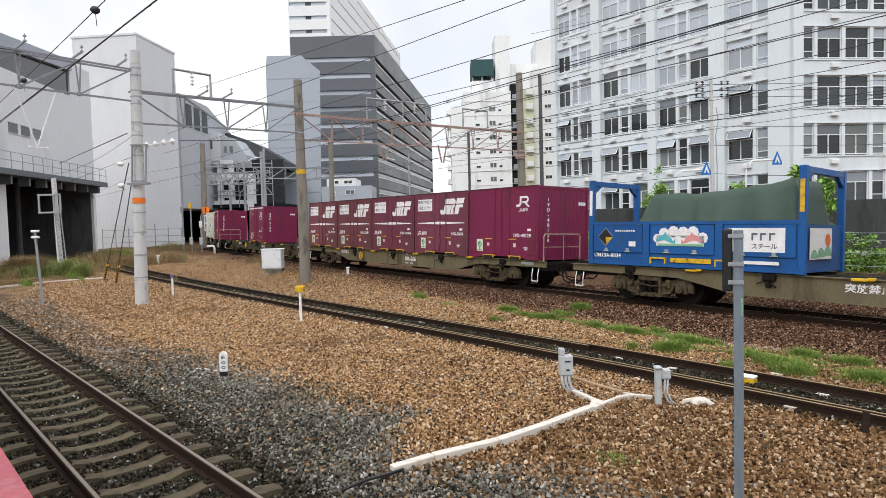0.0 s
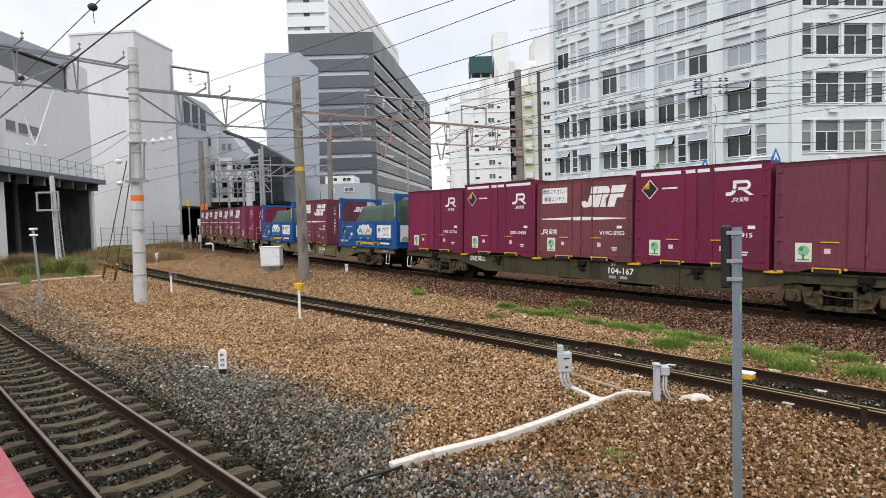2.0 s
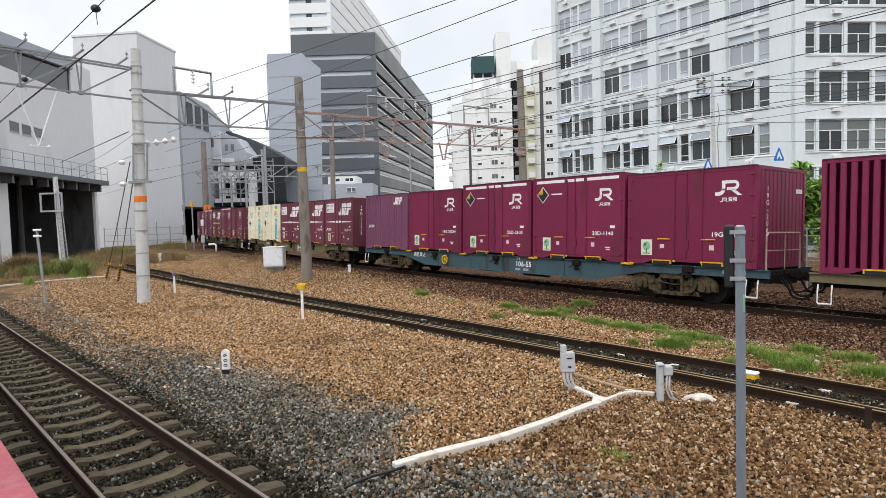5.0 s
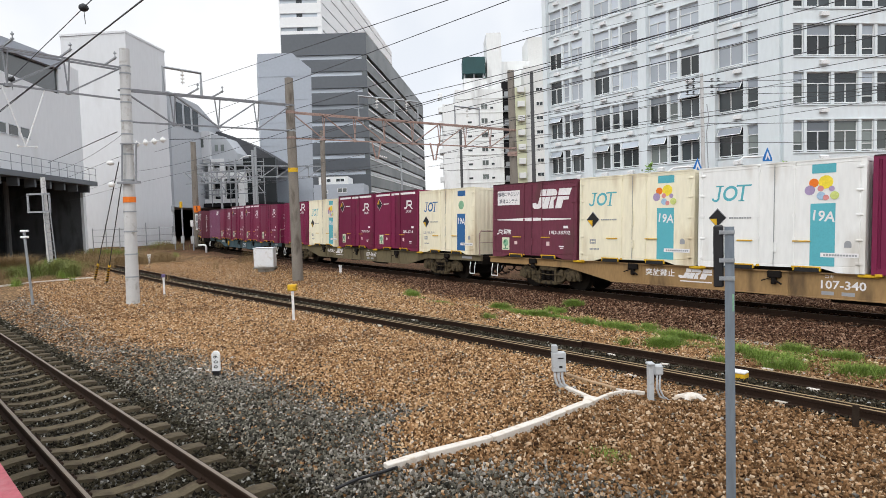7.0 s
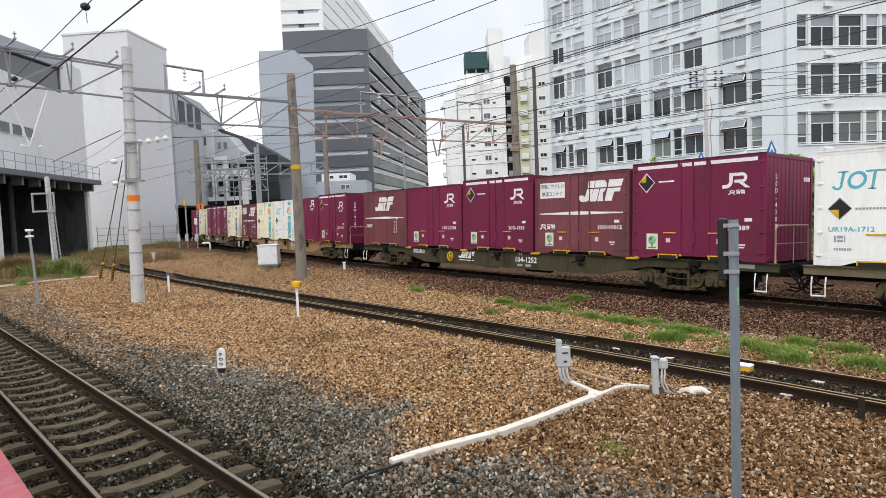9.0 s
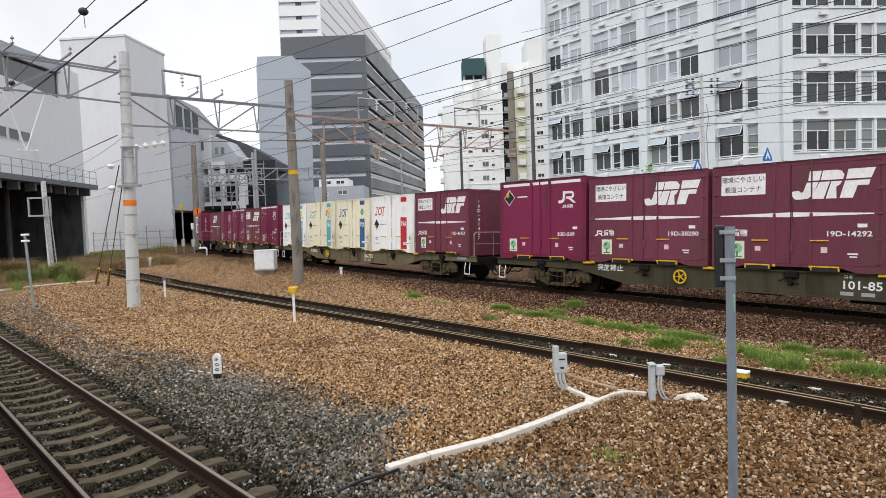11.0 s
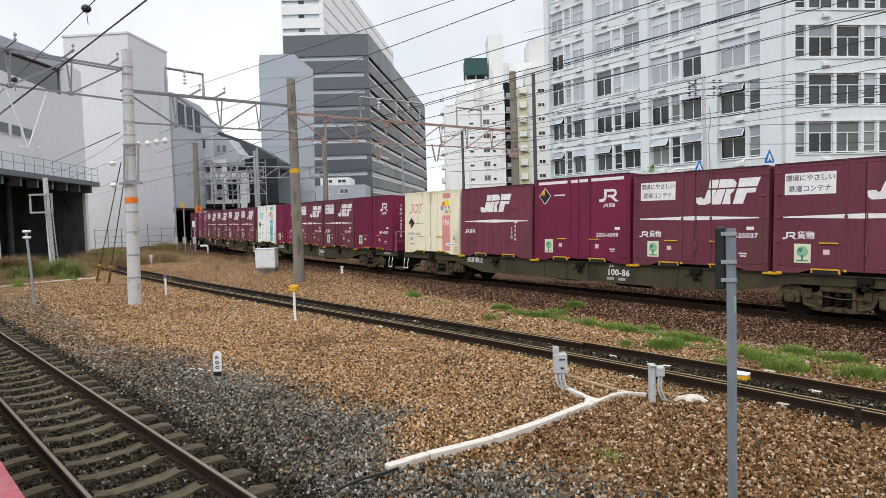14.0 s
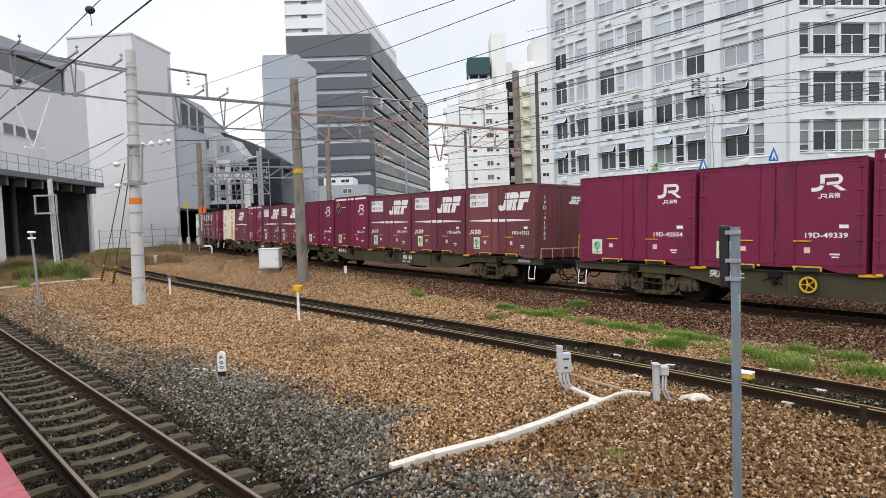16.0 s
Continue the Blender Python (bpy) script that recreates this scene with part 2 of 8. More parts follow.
M = {
    "wine": material("wine_paint", (0.155, 0.014, 0.052), 0.45, var=0.16, scale=0.9, fine=14, bump=0.06, dark=(0.09, 0.02, 0.03), amount=0.15, tint=0.16, streak=0.25),
    "plum": material("faded_plum_paint", (0.140, 0.034, 0.057), 0.55, var=0.20, scale=0.9, fine=14, bump=0.08, dark=(0.10, 0.04, 0.045), amount=0.3, tint=0.16, streak=0.25),
    "brown": material("weathered_brown_paint", (0.150, 0.045, 0.056), 0.65, var=0.22, scale=0.9, fine=14, bump=0.1, dark=(0.095, 0.042, 0.04), amount=0.35, tint=0.12, streak=0.25),
    "violet": material("dull_violet_paint", (0.175, 0.062, 0.118), 0.55, var=0.18, scale=0.9, fine=14, bump=0.08, tint=0.1, streak=0.25),
    "cream": material("cream_paint", (0.76, 0.715, 0.555), 0.5, var=0.10, scale=0.8, fine=12, bump=0.05, dark=(0.46, 0.36, 0.22), amount=0.18, tint=0.06, streak=0.22),
    "white": material("white_container_paint", (0.78, 0.79, 0.78), 0.45, var=0.08, scale=0.8, fine=12, bump=0.05, dark=(0.5, 0.46, 0.40), amount=0.12, tint=0.04, streak=0.22),
    "blue": material("blue_paint", (0.012, 0.085, 0.275), 0.45, var=0.2, scale=1.0, fine=14, bump=0.06, dark=(0.03, 0.05, 0.09), amount=0.2, tint=0.08),
    "dark_rod": material("dark_seam_and_trim", (0.055, 0.016, 0.024), 0.6, var=0.25, bump=0.05),
    "beam": material("grey_painted_lattice", (0.25, 0.26, 0.28), 0.6, 0.2, var=0.2, scale=4, bump=0.05),
    "mark": material("white_marking", (0.74, 0.73, 0.74), 0.55, var=0.14, scale=2.5, fine=20, bump=0.03),
    "pale": material("grey_lettering", (0.30, 0.31, 0.33), 0.6, var=0.1, bump=0),
    "teal": material("teal_paint", (0.10, 0.40, 0.47), 0.5, var=0.12, bump=0.03),
    "navy": material("navy_paint", (0.03, 0.12, 0.30), 0.5, var=0.12, bump=0.03),
    "red": material("red_paint", (0.45, 0.03, 0.035), 0.5, var=0.12, bump=0.03),
    "pink": material("faded_pink_paint", (0.62, 0.26, 0.25), 0.55, var=0.15, bump=0.03),
    "yellow": material("yellow_paint", (0.62, 0.38, 0.02), 0.5, var=0.2, scale=4, bump=0.05, dark=(0.15, 0.09, 0.03), amount=0.3),
    "orange": material("orange_paint", (0.75, 0.18, 0.02), 0.5, var=0.15, bump=0.03),
    "black": material("black_paint", (0.018, 0.018, 0.02), 0.5, var=0.2, bump=0.03),
    # grime on running gear; the same black also paints shade under the loads
    "grime": material("black_oily_grime_and_shade", spec=0.10, base=(0.012, 0.010, 0.009), rough=0.75, var=0.4, scale=3, fine=25, bump=0.3),
    "green": material("green_print", (0.22, 0.42, 0.27), 0.6, var=0.3, scale=9, bump=0),
    "tarp": material("dark_green_tarpaulin", (0.050, 0.080, 0.062), 0.6, var=0.2, scale=2, fine=60, bump=0.2),
    "khaki": material("khaki_wagon_paint", spec=0.10, base=(0.145, 0.122, 0.074), rough=0.6, var=0.22, scale=1.3, fine=18, bump=0.1, dark=(0.06, 0.045, 0.03), amount=0.35, streak=0.3),
    "olive": material("olive_grey_wagon_paint", spec=0.10, base=(0.060, 0.054, 0.033), rough=0.65, var=0.22, scale=1.3, fine=18, bump=0.1, dark=(0.035, 0.03, 0.022), amount=0.4, streak=0.3),
    "tan": material("tan_wagon_paint", (0.30, 0.19, 0.085), 0.6, var=0.2, scale=1.3, fine=18, bump=0.1, dark=(0.09, 0.06, 0.035), amount=0.35, streak=0.3),
    "steelblue": material("blue_grey_wagon_paint", (0.045, 0.085, 0.105), 0.6, var=0.2, scale=1.3, fine=18, bump=0.1, dark=(0.03, 0.03, 0.03), amount=0.35, streak=0.3),
    "bogie": material("dusty_bogie_steel", spec=0.10, base=(0.085, 0.066, 0.040), rough=0.85, var=0.35, scale=5, fine=40, bump=0.3, dark=(0.02, 0.018, 0.015), amount=0.5),
    "tyre": material("worn_wheel_steel", spec=0.10, base=(0.018, 0.015, 0.012), rough=0.6, metal=0.2, var=0.3, scale=6, bump=0.1),
    "rail_side": material("rusty_rail_steel", spec=0.10, base=(0.027, 0.0165, 0.0115), rough=0.85, metal=0.0, var=0.3, scale=3, fine=40, bump=0.2),
    "rail_top": material("polished_rail_head", (0.23, 0.19, 0.15), 0.42, 0.7, var=0.15, scale=3, bump=0),
    "rail_dull": material("dull_rusted_rail_head", (0.25, 0.18, 0.095), 0.55, 0.1, var=0.2, scale=3, bump=0),
    "sleeper": material("concrete_sleeper", spec=0.10, base=(0.098, 0.080, 0.052), rough=0.9, var=0.25, scale=4, fine=40, bump=0.4, dark=(0.055, 0.042, 0.030), amount=0.5, tint=0.15),
    "timber": material("creosoted_timber", spec=0.10, base=(0.026, 0.019, 0.014), rough=0.9, var=0.3, scale=5, fine=50, bump=0.4, tint=0.2),
    "concrete": material("pale_pole_concrete", (0.52, 0.52, 0.52), 0.85, var=0.12, scale=2.5, fine=40, bump=0.15, dark=(0.24, 0.22, 0.19), amount=0.15),
    # grey of the lining paints the shade just inside the hall's mouth
    "lining": material("shade_grey_lining", (0.085, 0.088, 0.092), 0.9, var=0.2, scale=0.6, fine=20, bump=0.1, dark=(0.03, 0.03, 0.03), amount=0.3, streak=0.3),
    "old_concrete": material("brownish_pole_concrete", (0.215, 0.195, 0.170), 0.9, var=0.2, scale=2, fine=40, bump=0.2, dark=(0.10, 0.085, 0.07), amount=0.3, streak=0.3),
    "galv": material("galvanised_steel", (0.33, 0.35, 0.37), 0.55, 0.5, var=0.15, scale=5, fine=40, bump=0.08),
    "rusty": material("rusty_painted_steel", (0.34, 0.245, 0.215), 0.8, 0.0, var=0.3, scale=3, fine=30, bump=0.2, dark=(0.22, 0.125, 0.095), amount=0.35),
    "wire": material("dark_wire", (0.05, 0.052, 0.058), 0.6, 0.3, var=0.1, bump=0),
    "porcelain": material("white_porcelain", (0.75, 0.75, 0.74), 0.25, var=0.06, bump=0),
    "plastic": material("light_grey_plastic", (0.43, 0.45, 0.47), 0.55, var=0.08, scale=5, fine=40, bump=0.04, dark=(0.28, 0.27, 0.25), amount=0.15),
    "trough": material("white_cable_trough", (0.57, 0.53, 0.48), 0.7, var=0.12, scale=5, fine=60, bump=0.15, dark=(0.40, 0.31, 0.22), amount=0.3),
    "post_white": material("white_post_paint", (0.75, 0.76, 0.77), 0.5, var=0.08, scale=8, bump=0.03, dark=(0.45, 0.38, 0.3), amount=0.15),
    "wall_white": material("pale_panel_facade", (0.680, 0.735, 0.765), 0.6, var=0.06, scale=0.25, fine=4, bump=0.05, dark=(0.60, 0.605, 0.61), amount=0.15, streak=0.25),
    "frame_al": material("aluminium_window_frame", (0.74, 0.76, 0.77), 0.5, 0.0, var=0.08, bump=0),
    "dark_panel": material("slate_grey_cladding", (0.118, 0.130, 0.146), 0.5, var=0.08, scale=0.1, fine=1.5, bump=0.03),
    "dark_side": material("dark_slate_cladding", (0.125, 0.140, 0.146), 0.45, var=0.1, scale=0.1, fine=1.5, bump=0.03),
    "tower_white": material("white_tower_cladding", (0.80, 0.81, 0.82), 0.5, var=0.05, scale=0.1, fine=1.5, bump=0.02),
    "blue_grey": material("blue_grey_panel_cladding", (0.36, 0.395, 0.45), 0.6, var=0.07, scale=0.12, fine=2, bump=0.03),
    "station": material("light_grey_panel_cladding", (0.645, 0.66, 0.685), 0.65, var=0.05, scale=0.12, fine=2.5, bump=0.03, dark=(0.52, 0.52, 0.53), amount=0.1, streak=0.3),
    "wing_grey": material("mid_grey_panel_cladding", (0.44, 0.465, 0.50), 0.65, var=0.06, scale=0.12, fine=2.5, bump=0.03),
    "flat_white": material("apartment_white_render", (0.79, 0.81, 0.81), 0.8, var=0.07, scale=0.2, fine=3, bump=0.05, dark=(0.42, 0.42, 0.42), amount=0.25, streak=0.25),
    "flat_green": material("apartment_yellow_green_render", (0.52, 0.53, 0.38), 0.8, var=0.08, scale=0.2, fine=3, bump=0.05),
    "flat_beige": material("apartment_beige_render", (0.68, 0.69, 0.68), 0.8, var=0.07, scale=0.2, fine=3, bump=0.05),
    "tank": material("dark_teal_sheeting", (0.035, 0.085, 0.09), 0.6, var=0.15, scale=0.6, bump=0.05),
    # near-black that paints the shade of unlit interiors, a recess and the underpass
    "gloom": material("shade_black_interior", spec=0.04, base=(0.018, 0.018, 0.020), rough=0.9, var=0.3, scale=0.4, bump=0.1),
    "roof_dark": material("dark_roof_sheet", (0.060, 0.064, 0.072), 0.5, var=0.15, scale=0.3, bump=0.05),
    # pale panes: reflected sky, and curtains behind, painted into the glass colour
    "pane_blue": glass("sky_toned_glass", (0.44, 0.485, 0.54), 0.12, 0.7, 1.4),
    "pane_vent": glass("sky_toned_vent_glass", (0.27, 0.305, 0.345), 0.1),
    "pane_dark": glass("dark_glass", (0.032, 0.040, 0.044), 0.05),
    "pane_mid": glass("curtained_glass", (0.13, 0.15, 0.145), 0.1),
    "platform": material("red_painted_platform_edge", (0.31, 0.082, 0.098), 0.8, var=0.22, scale=2.5, fine=25, bump=0.1, dark=(0.36, 0.16, 0.17), amount=0.2),
    "paving": material("platform_asphalt", (0.12, 0.12, 0.12), 0.9, var=0.2, scale=3, fine=60, bump=0.3),
    "stone_brown": material("tan_ballast_stone", spec=0.04, base=(0.27, 0.15, 0.075), rough=0.9, var=0.25, scale=9, fine=60, bump=0.3,
                            mixed=((0.0, (0.030, 0.016, 0.008)), (0.15, (0.110, 0.057, 0.026)), (0.50, (0.280, 0.156, 0.072)), (0.85, (0.43, 0.272, 0.144)), (1.0, (0.58, 0.45, 0.31)))),
    "stone_ruddy": material("reddish_brown_ballast_stone", spec=0.04, base=(0.27, 0.15, 0.075), rough=0.9, var=0.25, scale=9, fine=60, bump=0.3,
                            mixed=((0.0, (0.022, 0.011, 0.006)), (0.17, (0.088, 0.047, 0.021)), (0.52, (0.184, 0.100, 0.046)), (0.85, (0.31, 0.190, 0.103)), (1.0, (0.52, 0.41, 0.29)))),
    "stone_grey": material("grey_ballast_stone", spec=0.04, base=(0.1, 0.1, 0.09), rough=0.9, var=0.25, scale=9, fine=60, bump=0.3,
                           mixed=((0.0, (0.010, 0.010, 0.009)), (0.35, (0.052, 0.049, 0.039)), (0.72, (0.122, 0.114, 0.091)), (0.94, (0.215, 0.200, 0.165)), (1.0, (0.32, 0.30, 0.27)))),
    "stone_bed": material("oily_track_bed_stone", spec=0.04, base=(0.06, 0.055, 0.04), rough=0.9, var=0.25, scale=9, fine=60, bump=0.3,
                          mixed=((0.0, (0.006, 0.005, 0.004)), (0.45, (0.022, 0.019, 0.012)), (0.8, (0.050, 0.043, 0.029)), (0.95, (0.092, 0.084, 0.066)), (1.0, (0.28, 0.28, 0.26)))),
    "stone_pale": material("pale_grey_ballast_stone", spec=0.04, base=(0.25, 0.23, 0.2), rough=0.9, var=0.25, scale=9, fine=60, bump=0.3,
                           mixed=((0.0, (0.06, 0.055, 0.048)), (0.4, (0.15, 0.135, 0.115)), (0.8, (0.245, 0.225, 0.195)), (1.0, (0.40, 0.38, 0.35)))),
    "stone_rust": material("dark_rust_ballast_stone", spec=0.04, base=(0.15, 0.075, 0.045), rough=0.9, var=0.25, scale=9, fine=60, bump=0.3,
                           mixed=((0.0, (0.010, 0.005, 0.004)), (0.35, (0.054, 0.027, 0.017)), (0.75, (0.135, 0.072, 0.043)), (1.0, (0.34, 0.23, 0.16)))),
    "print": material("dark_grey_print", (0.13, 0.14, 0.17), 0.6, var=0.1, bump=0),
    "sticker": material("pale_yellow_sticker", (0.62, 0.66, 0.50), 0.55, var=0.12, bump=0),
    "pink_label": material("faded_pink_label", (0.66, 0.50, 0.50), 0.55, var=0.12, bump=0),
    "leaf_print": material("dark_green_print", (0.05, 0.20, 0.11), 0.6, var=0.2, bump=0),
    "lemon": material("lemon_print", (0.78, 0.62, 0.05), 0.5, var=0.2, scale=6, bump=0),
    "lime": material("lime_print", (0.55, 0.62, 0.20), 0.5, var=0.2, scale=6, bump=0),
    "mauve": material("mauve_print", (0.36, 0.28, 0.45), 0.5, var=0.2, scale=6, bump=0),
    "sky_print": material("sky_blue_print", (0.35, 0.50, 0.66), 0.5, var=0.2, scale=6, bump=0),
    "post_steel": material("blue_grey_galvanised_post", (0.20, 0.235, 0.275), 0.5, 0.35, var=0.25, scale=3, fine=25, bump=0.08, streak=0.2),
    "dark_steel": material("dark_painted_steel", (0.085, 0.088, 0.092), 0.6, 0.2, var=0.2, scale=4, bump=0.05),
    "dull_violet": material("dull_violet_cap_paint", (0.14, 0.11, 0.24), 0.6, var=0.15, bump=0.03),
    "grass": material("grass_blades", (0.150, 0.225, 0.040), 0.7, var=0.3, scale=1.5, bump=0, tint=0.35, island=True),
    "weed": material("soft_green_weeds", (0.165, 0.185, 0.060), 0.8, var=0.3, scale=1.5, bump=0, tint=0.35, island=True),
    "dry_grass": material("dry_weeds", (0.21, 0.145, 0.072), 0.8, var=0.3, scale=1.5, bump=0, tint=0.35, island=True),
    "leaf": material("green_leaves", (0.20, 0.34, 0.075), 0.6, var=0.25, scale=2, bump=0, tint=0.4, island=True),
    "bark": material("bark", (0.10, 0.075, 0.05), 0.9, var=0.3, scale=4, bump=0.4),
    "dark_wall": material("dark_grey_green_panel", (0.050, 0.056, 0.056), 0.7, var=0.25, scale=0.6, fine=8, bump=0.1, dark=(0.02, 0.022, 0.022), amount=0.4, streak=0.3),
    "plank": material("weathered_plank", (0.34, 0.235, 0.14), 0.85, var=0.25, scale=3, fine=40, bump=0.2, dark=(0.15, 0.10, 0.06), amount=0.3),
    "skin_white": material("white_enamel_cabinet", (0.70, 0.72, 0.75), 0.45, var=0.06, scale=3, bump=0.03, dark=(0.5, 0.46, 0.42), amount=0.1),
    "sign_blue": material("blue_sign", (0.02, 0.16, 0.48), 0.4, var=0.05, bump=0),
}


# ---- mesh helpers ----
def box(bm, x0, x1, y0, y1, z0, z1):
    v = [bm.verts.new(p) for p in ((x0, y0, z0), (x1, y0, z0), (x1, y1, z0), (x0, y1, z0), (x0, y0, z1), (x1, y0, z1), (x1, y1, z1), (x0, y1, z1))]
    for f in ((0, 3, 2, 1), (4, 5, 6, 7), (0, 1, 5, 4), (1, 2, 6, 5), (2, 3, 7, 6), (3, 0, 4, 7)):
        bm.faces.new([v[i] for i in f])


def soft_box(bm, x0, x1, y0, y1, z0, z1, r=0.01):
    b = bmesh.new()
    box(b, x0, x1, y0, y1, z0, z1)
    bmesh.ops.bevel(b, geom=b.edges[:], offset=r, segments=1, affect="EDGES")
    join(bm, b)


def join(bm, b, m=None):
    """Adds the bmesh b, moved by m, to bm."""
    old = {v: bm.verts.new(m @ v.co if m else v.co) for v in b.verts}
    for f in b.faces:
        bm.faces.new([old[v] for v in f.verts])
    b.free()


def prism(bm, pts, a, b, axis="y"):
    """The outline pts, swept from a to b along an axis; pts are the other two coordinates."""
    put = {"y": lambda p, c: (p[0], c, p[1]), "x": lambda p, c: (c, p[0], p[1]), "z": lambda p, c: (p[0], p[1], c)}[axis]
    lo, hi = [bm.verts.new(put(p, a)) for p in pts], [bm.verts.new(put(p, b)) for p in pts]
    n = len(pts)
    bm.faces.new(lo)
    bm.faces.new(hi[::-1])
    for i in range(n):
        bm.faces.new((lo[i], hi[i], hi[(i + 1) % n], lo[(i + 1) % n]))


def rod(bm, a, b, r, n=8, r2=None):
    a, b = Vector(a), Vector(b)
    q = (b - a).to_track_quat("Z", "Y").to_matrix()
    rings = []
    for p, rr in ((a, r), (b, r if r2 is None else r2)):
        rings.append([bm.verts.new(p + q @ Vector((rr * math.cos(2 * math.pi * i / n), rr * math.sin(2 * math.pi * i / n), 0))) for i in range(n)])
    for i in range(n):
        bm.faces.new((rings[0][i], rings[0][(i + 1) % n], rings[1][(i + 1) % n], rings[1][i]))
    bm.faces.new(rings[0][::-1])
    bm.faces.new(rings[1])


def tube(bm, pts, r, n=6):
    pts = [Vector(p) for p in pts]
    rings = []
    for i, p in enumerate(pts):
        d = (pts[min(i + 1, len(pts) - 1)] - pts[max(i - 1, 0)]).normalized()
        s = d.cross(Vector((0, 0, 1)))
        s = s.normalized() if s.length > 0.05 else d.cross(Vector((1, 0, 0))).normalized()
        u = s.cross(d)
        rings.append([bm.verts.new(p + r * (math.cos(2 * math.pi * k / n) * s + math.sin(2 * math.pi * k / n) * u)) for k in range(n)])
    for a, b in zip(rings, rings[1:]):
        for k in range(n):
            bm.faces.new((a[k], a[(k + 1) % n], b[(k + 1) % n], b[k]))
    bm.faces.new(rings[0][::-1])
    bm.faces.new(rings[-1])


def bar(bm, a, b, w, h):
    """A rectangular bar from a to b, w wide and h high."""
    a, b = Vector(a), Vector(b)
    d = (b - a).normalized()
    s = d.cross(Vector((0, 0, 1)))
    s = s.normalized() if s.length > 0.05 else Vector((1, 0, 0))
    u = s.cross(d)
    off = [(-1, -1), (1, -1), (1, 1), (-1, 1)]
    lo = [bm.verts.new(a + s * (i * w / 2) + u * (j * h / 2)) for i, j in off]
    hi = [bm.verts.new(b + s * (i * w / 2) + u * (j * h / 2)) for i, j in off]
    bm.faces.new(lo)
    bm.faces.new(hi[::-1])
    for i in range(4):
        bm.faces.new((lo[i], hi[i], hi[(i + 1) % 4], lo[(i + 1) % 4]))


def ball(bm, c, r, sx=1, sy=1, sz=1, u=8, v=6):
    bmesh.ops.create_uvsphere(bm, u_segments=u, v_segments=v, radius=r, matrix=Matrix.Translation(c) @ Matrix.Diagonal((sx, sy, sz, 1)))


def finish(bm, name, mat, smooth=False):
    bmesh.ops.recalc_face_normals(bm, faces=bm.faces[:])
    me = bpy.data.meshes.new(name)
    bm.to_mesh(me)
    bm.free()
    if mat is not None:
        me.materials.append(mat)
    if smooth:
        for p in me.polygons:
            p.use_smooth = True
    return me


def part(name, bm, mat, parent, label="", smooth=False):
    me = bm if isinstance(bm, bpy.types.Mesh) else finish(bm, name, mat, smooth)
    ob = new(name, me)
    ob.parent = parent
    return tagged(ob, label)


def thing(name, label, category, m=None, group="", kind=""):
    ob = new(name)
    ob.empty_display_size = 0.2
    if m is not None:
        ob.matrix_basis = m
    return tagged(ob, label, category, group, kind)


def solid(name, bm, mat, label, category, m=None, group="", kind="", smooth=False):
    """A thing that is one mesh."""
    ob = new(name, finish(bm, name, mat, smooth))
    if m is not None:
        ob.matrix_basis = m
    return tagged(ob, label, category, group, kind)


LETTERS = {}


def lettering(body, size, mat, wide=1.0):
    """A flat mesh of writing, about its middle, in the x-z plane, to be read from -y."""
    key = (body, size, mat.name, wide)
    if key not in LETTERS:
        cu = bpy.data.curves.new("writing", "FONT")
        cu.body, cu.size, cu.align_x, cu.align_y = body, size, "CENTER", "CENTER"
        cu.resolution_u, cu.fill_mode, cu.offset = 2, "FRONT", size * 0.018
        ob = new("writing", cu)
        ob.matrix_basis = Matrix.Rotation(radians(90), 4, "X") @ Matrix.Diagonal((wide, 1, 1, 1))
        bpy.context.view_layer.update()
        me = bpy.data.meshes.new_from_object(ob.evaluated_get(bpy.context.evaluated_depsgraph_get()))
        me.transform(ob.matrix_basis)
        bpy.data.objects.remove(ob)
        me.materials.clear()
        me.materials.append(mat)
        LETTERS[key] = me
    return LETTERS[key]


# ---- the way of the train ----
CL, CW = 3.715, 2.45  # a container's length and width
WAY = (7.630042, 14.375161, 2.237293, -0.003118042, -2.0178e-05, 8.37e-07)  # near face of the containers: start, heading and its bends
SLOT = 3.8253


def heading(q):
    c = min(max(q, -6.0), 55.5)
    a = WAY[2] + WAY[3] * c + WAY[4] * c * c + WAY[5] * c ** 3
    return max(a - 0.04 * (q - 55.5), 1.86) if q > 55.5 else a


STEP = 0.25
FACE = {0: (WAY[0], WAY[1])}
for i in range(0, 1600):
    a = heading((i + 0.5) * STEP)
    FACE[i + 1] = (FACE[i][0] + STEP * math.cos(a), FACE[i][1] + STEP * math.sin(a))
for i in range(0, -1800, -1):
    a = heading((i - 0.5) * STEP)
    FACE[i - 1] = (FACE[i][0] - STEP * math.cos(a), FACE[i][1] - STEP * math.sin(a))


def rail_level(q):
    return 0.142 + 0.0049 * min(max(q, -12), 75)


LEAN = 0.0377


def line_c(q):
    """The middle of the train's track at q: x, y, z, heading."""
    k = math.floor(q / STEP)
    u = q / STEP - k
    a = heading(q)
    off = CW / 2 + LEAN
    x = FACE[k][0] * (1 - u) + FACE[k + 1][0] * u + off * math.sin(a)
    y = FACE[k][1] * (1 - u) + FACE[k + 1][1] * u - off * math.cos(a)
    return Vector((x, y, rail_level(q)))


def wagon_pose(q):
    """The pose of a wagon whose middle is at q; its two bogies stand on the track."""
    a, b = line_c(q + 7.1), line_c(q - 7.1)
    d = (a - b).normalized()
    m = d.to_track_quat("X", "Z").to_matrix().to_4x4()
    mid = (a + b) / 2
    return Matrix.Translation(mid) @ m @ Matrix.Rotation(LEAN, 4, "X")


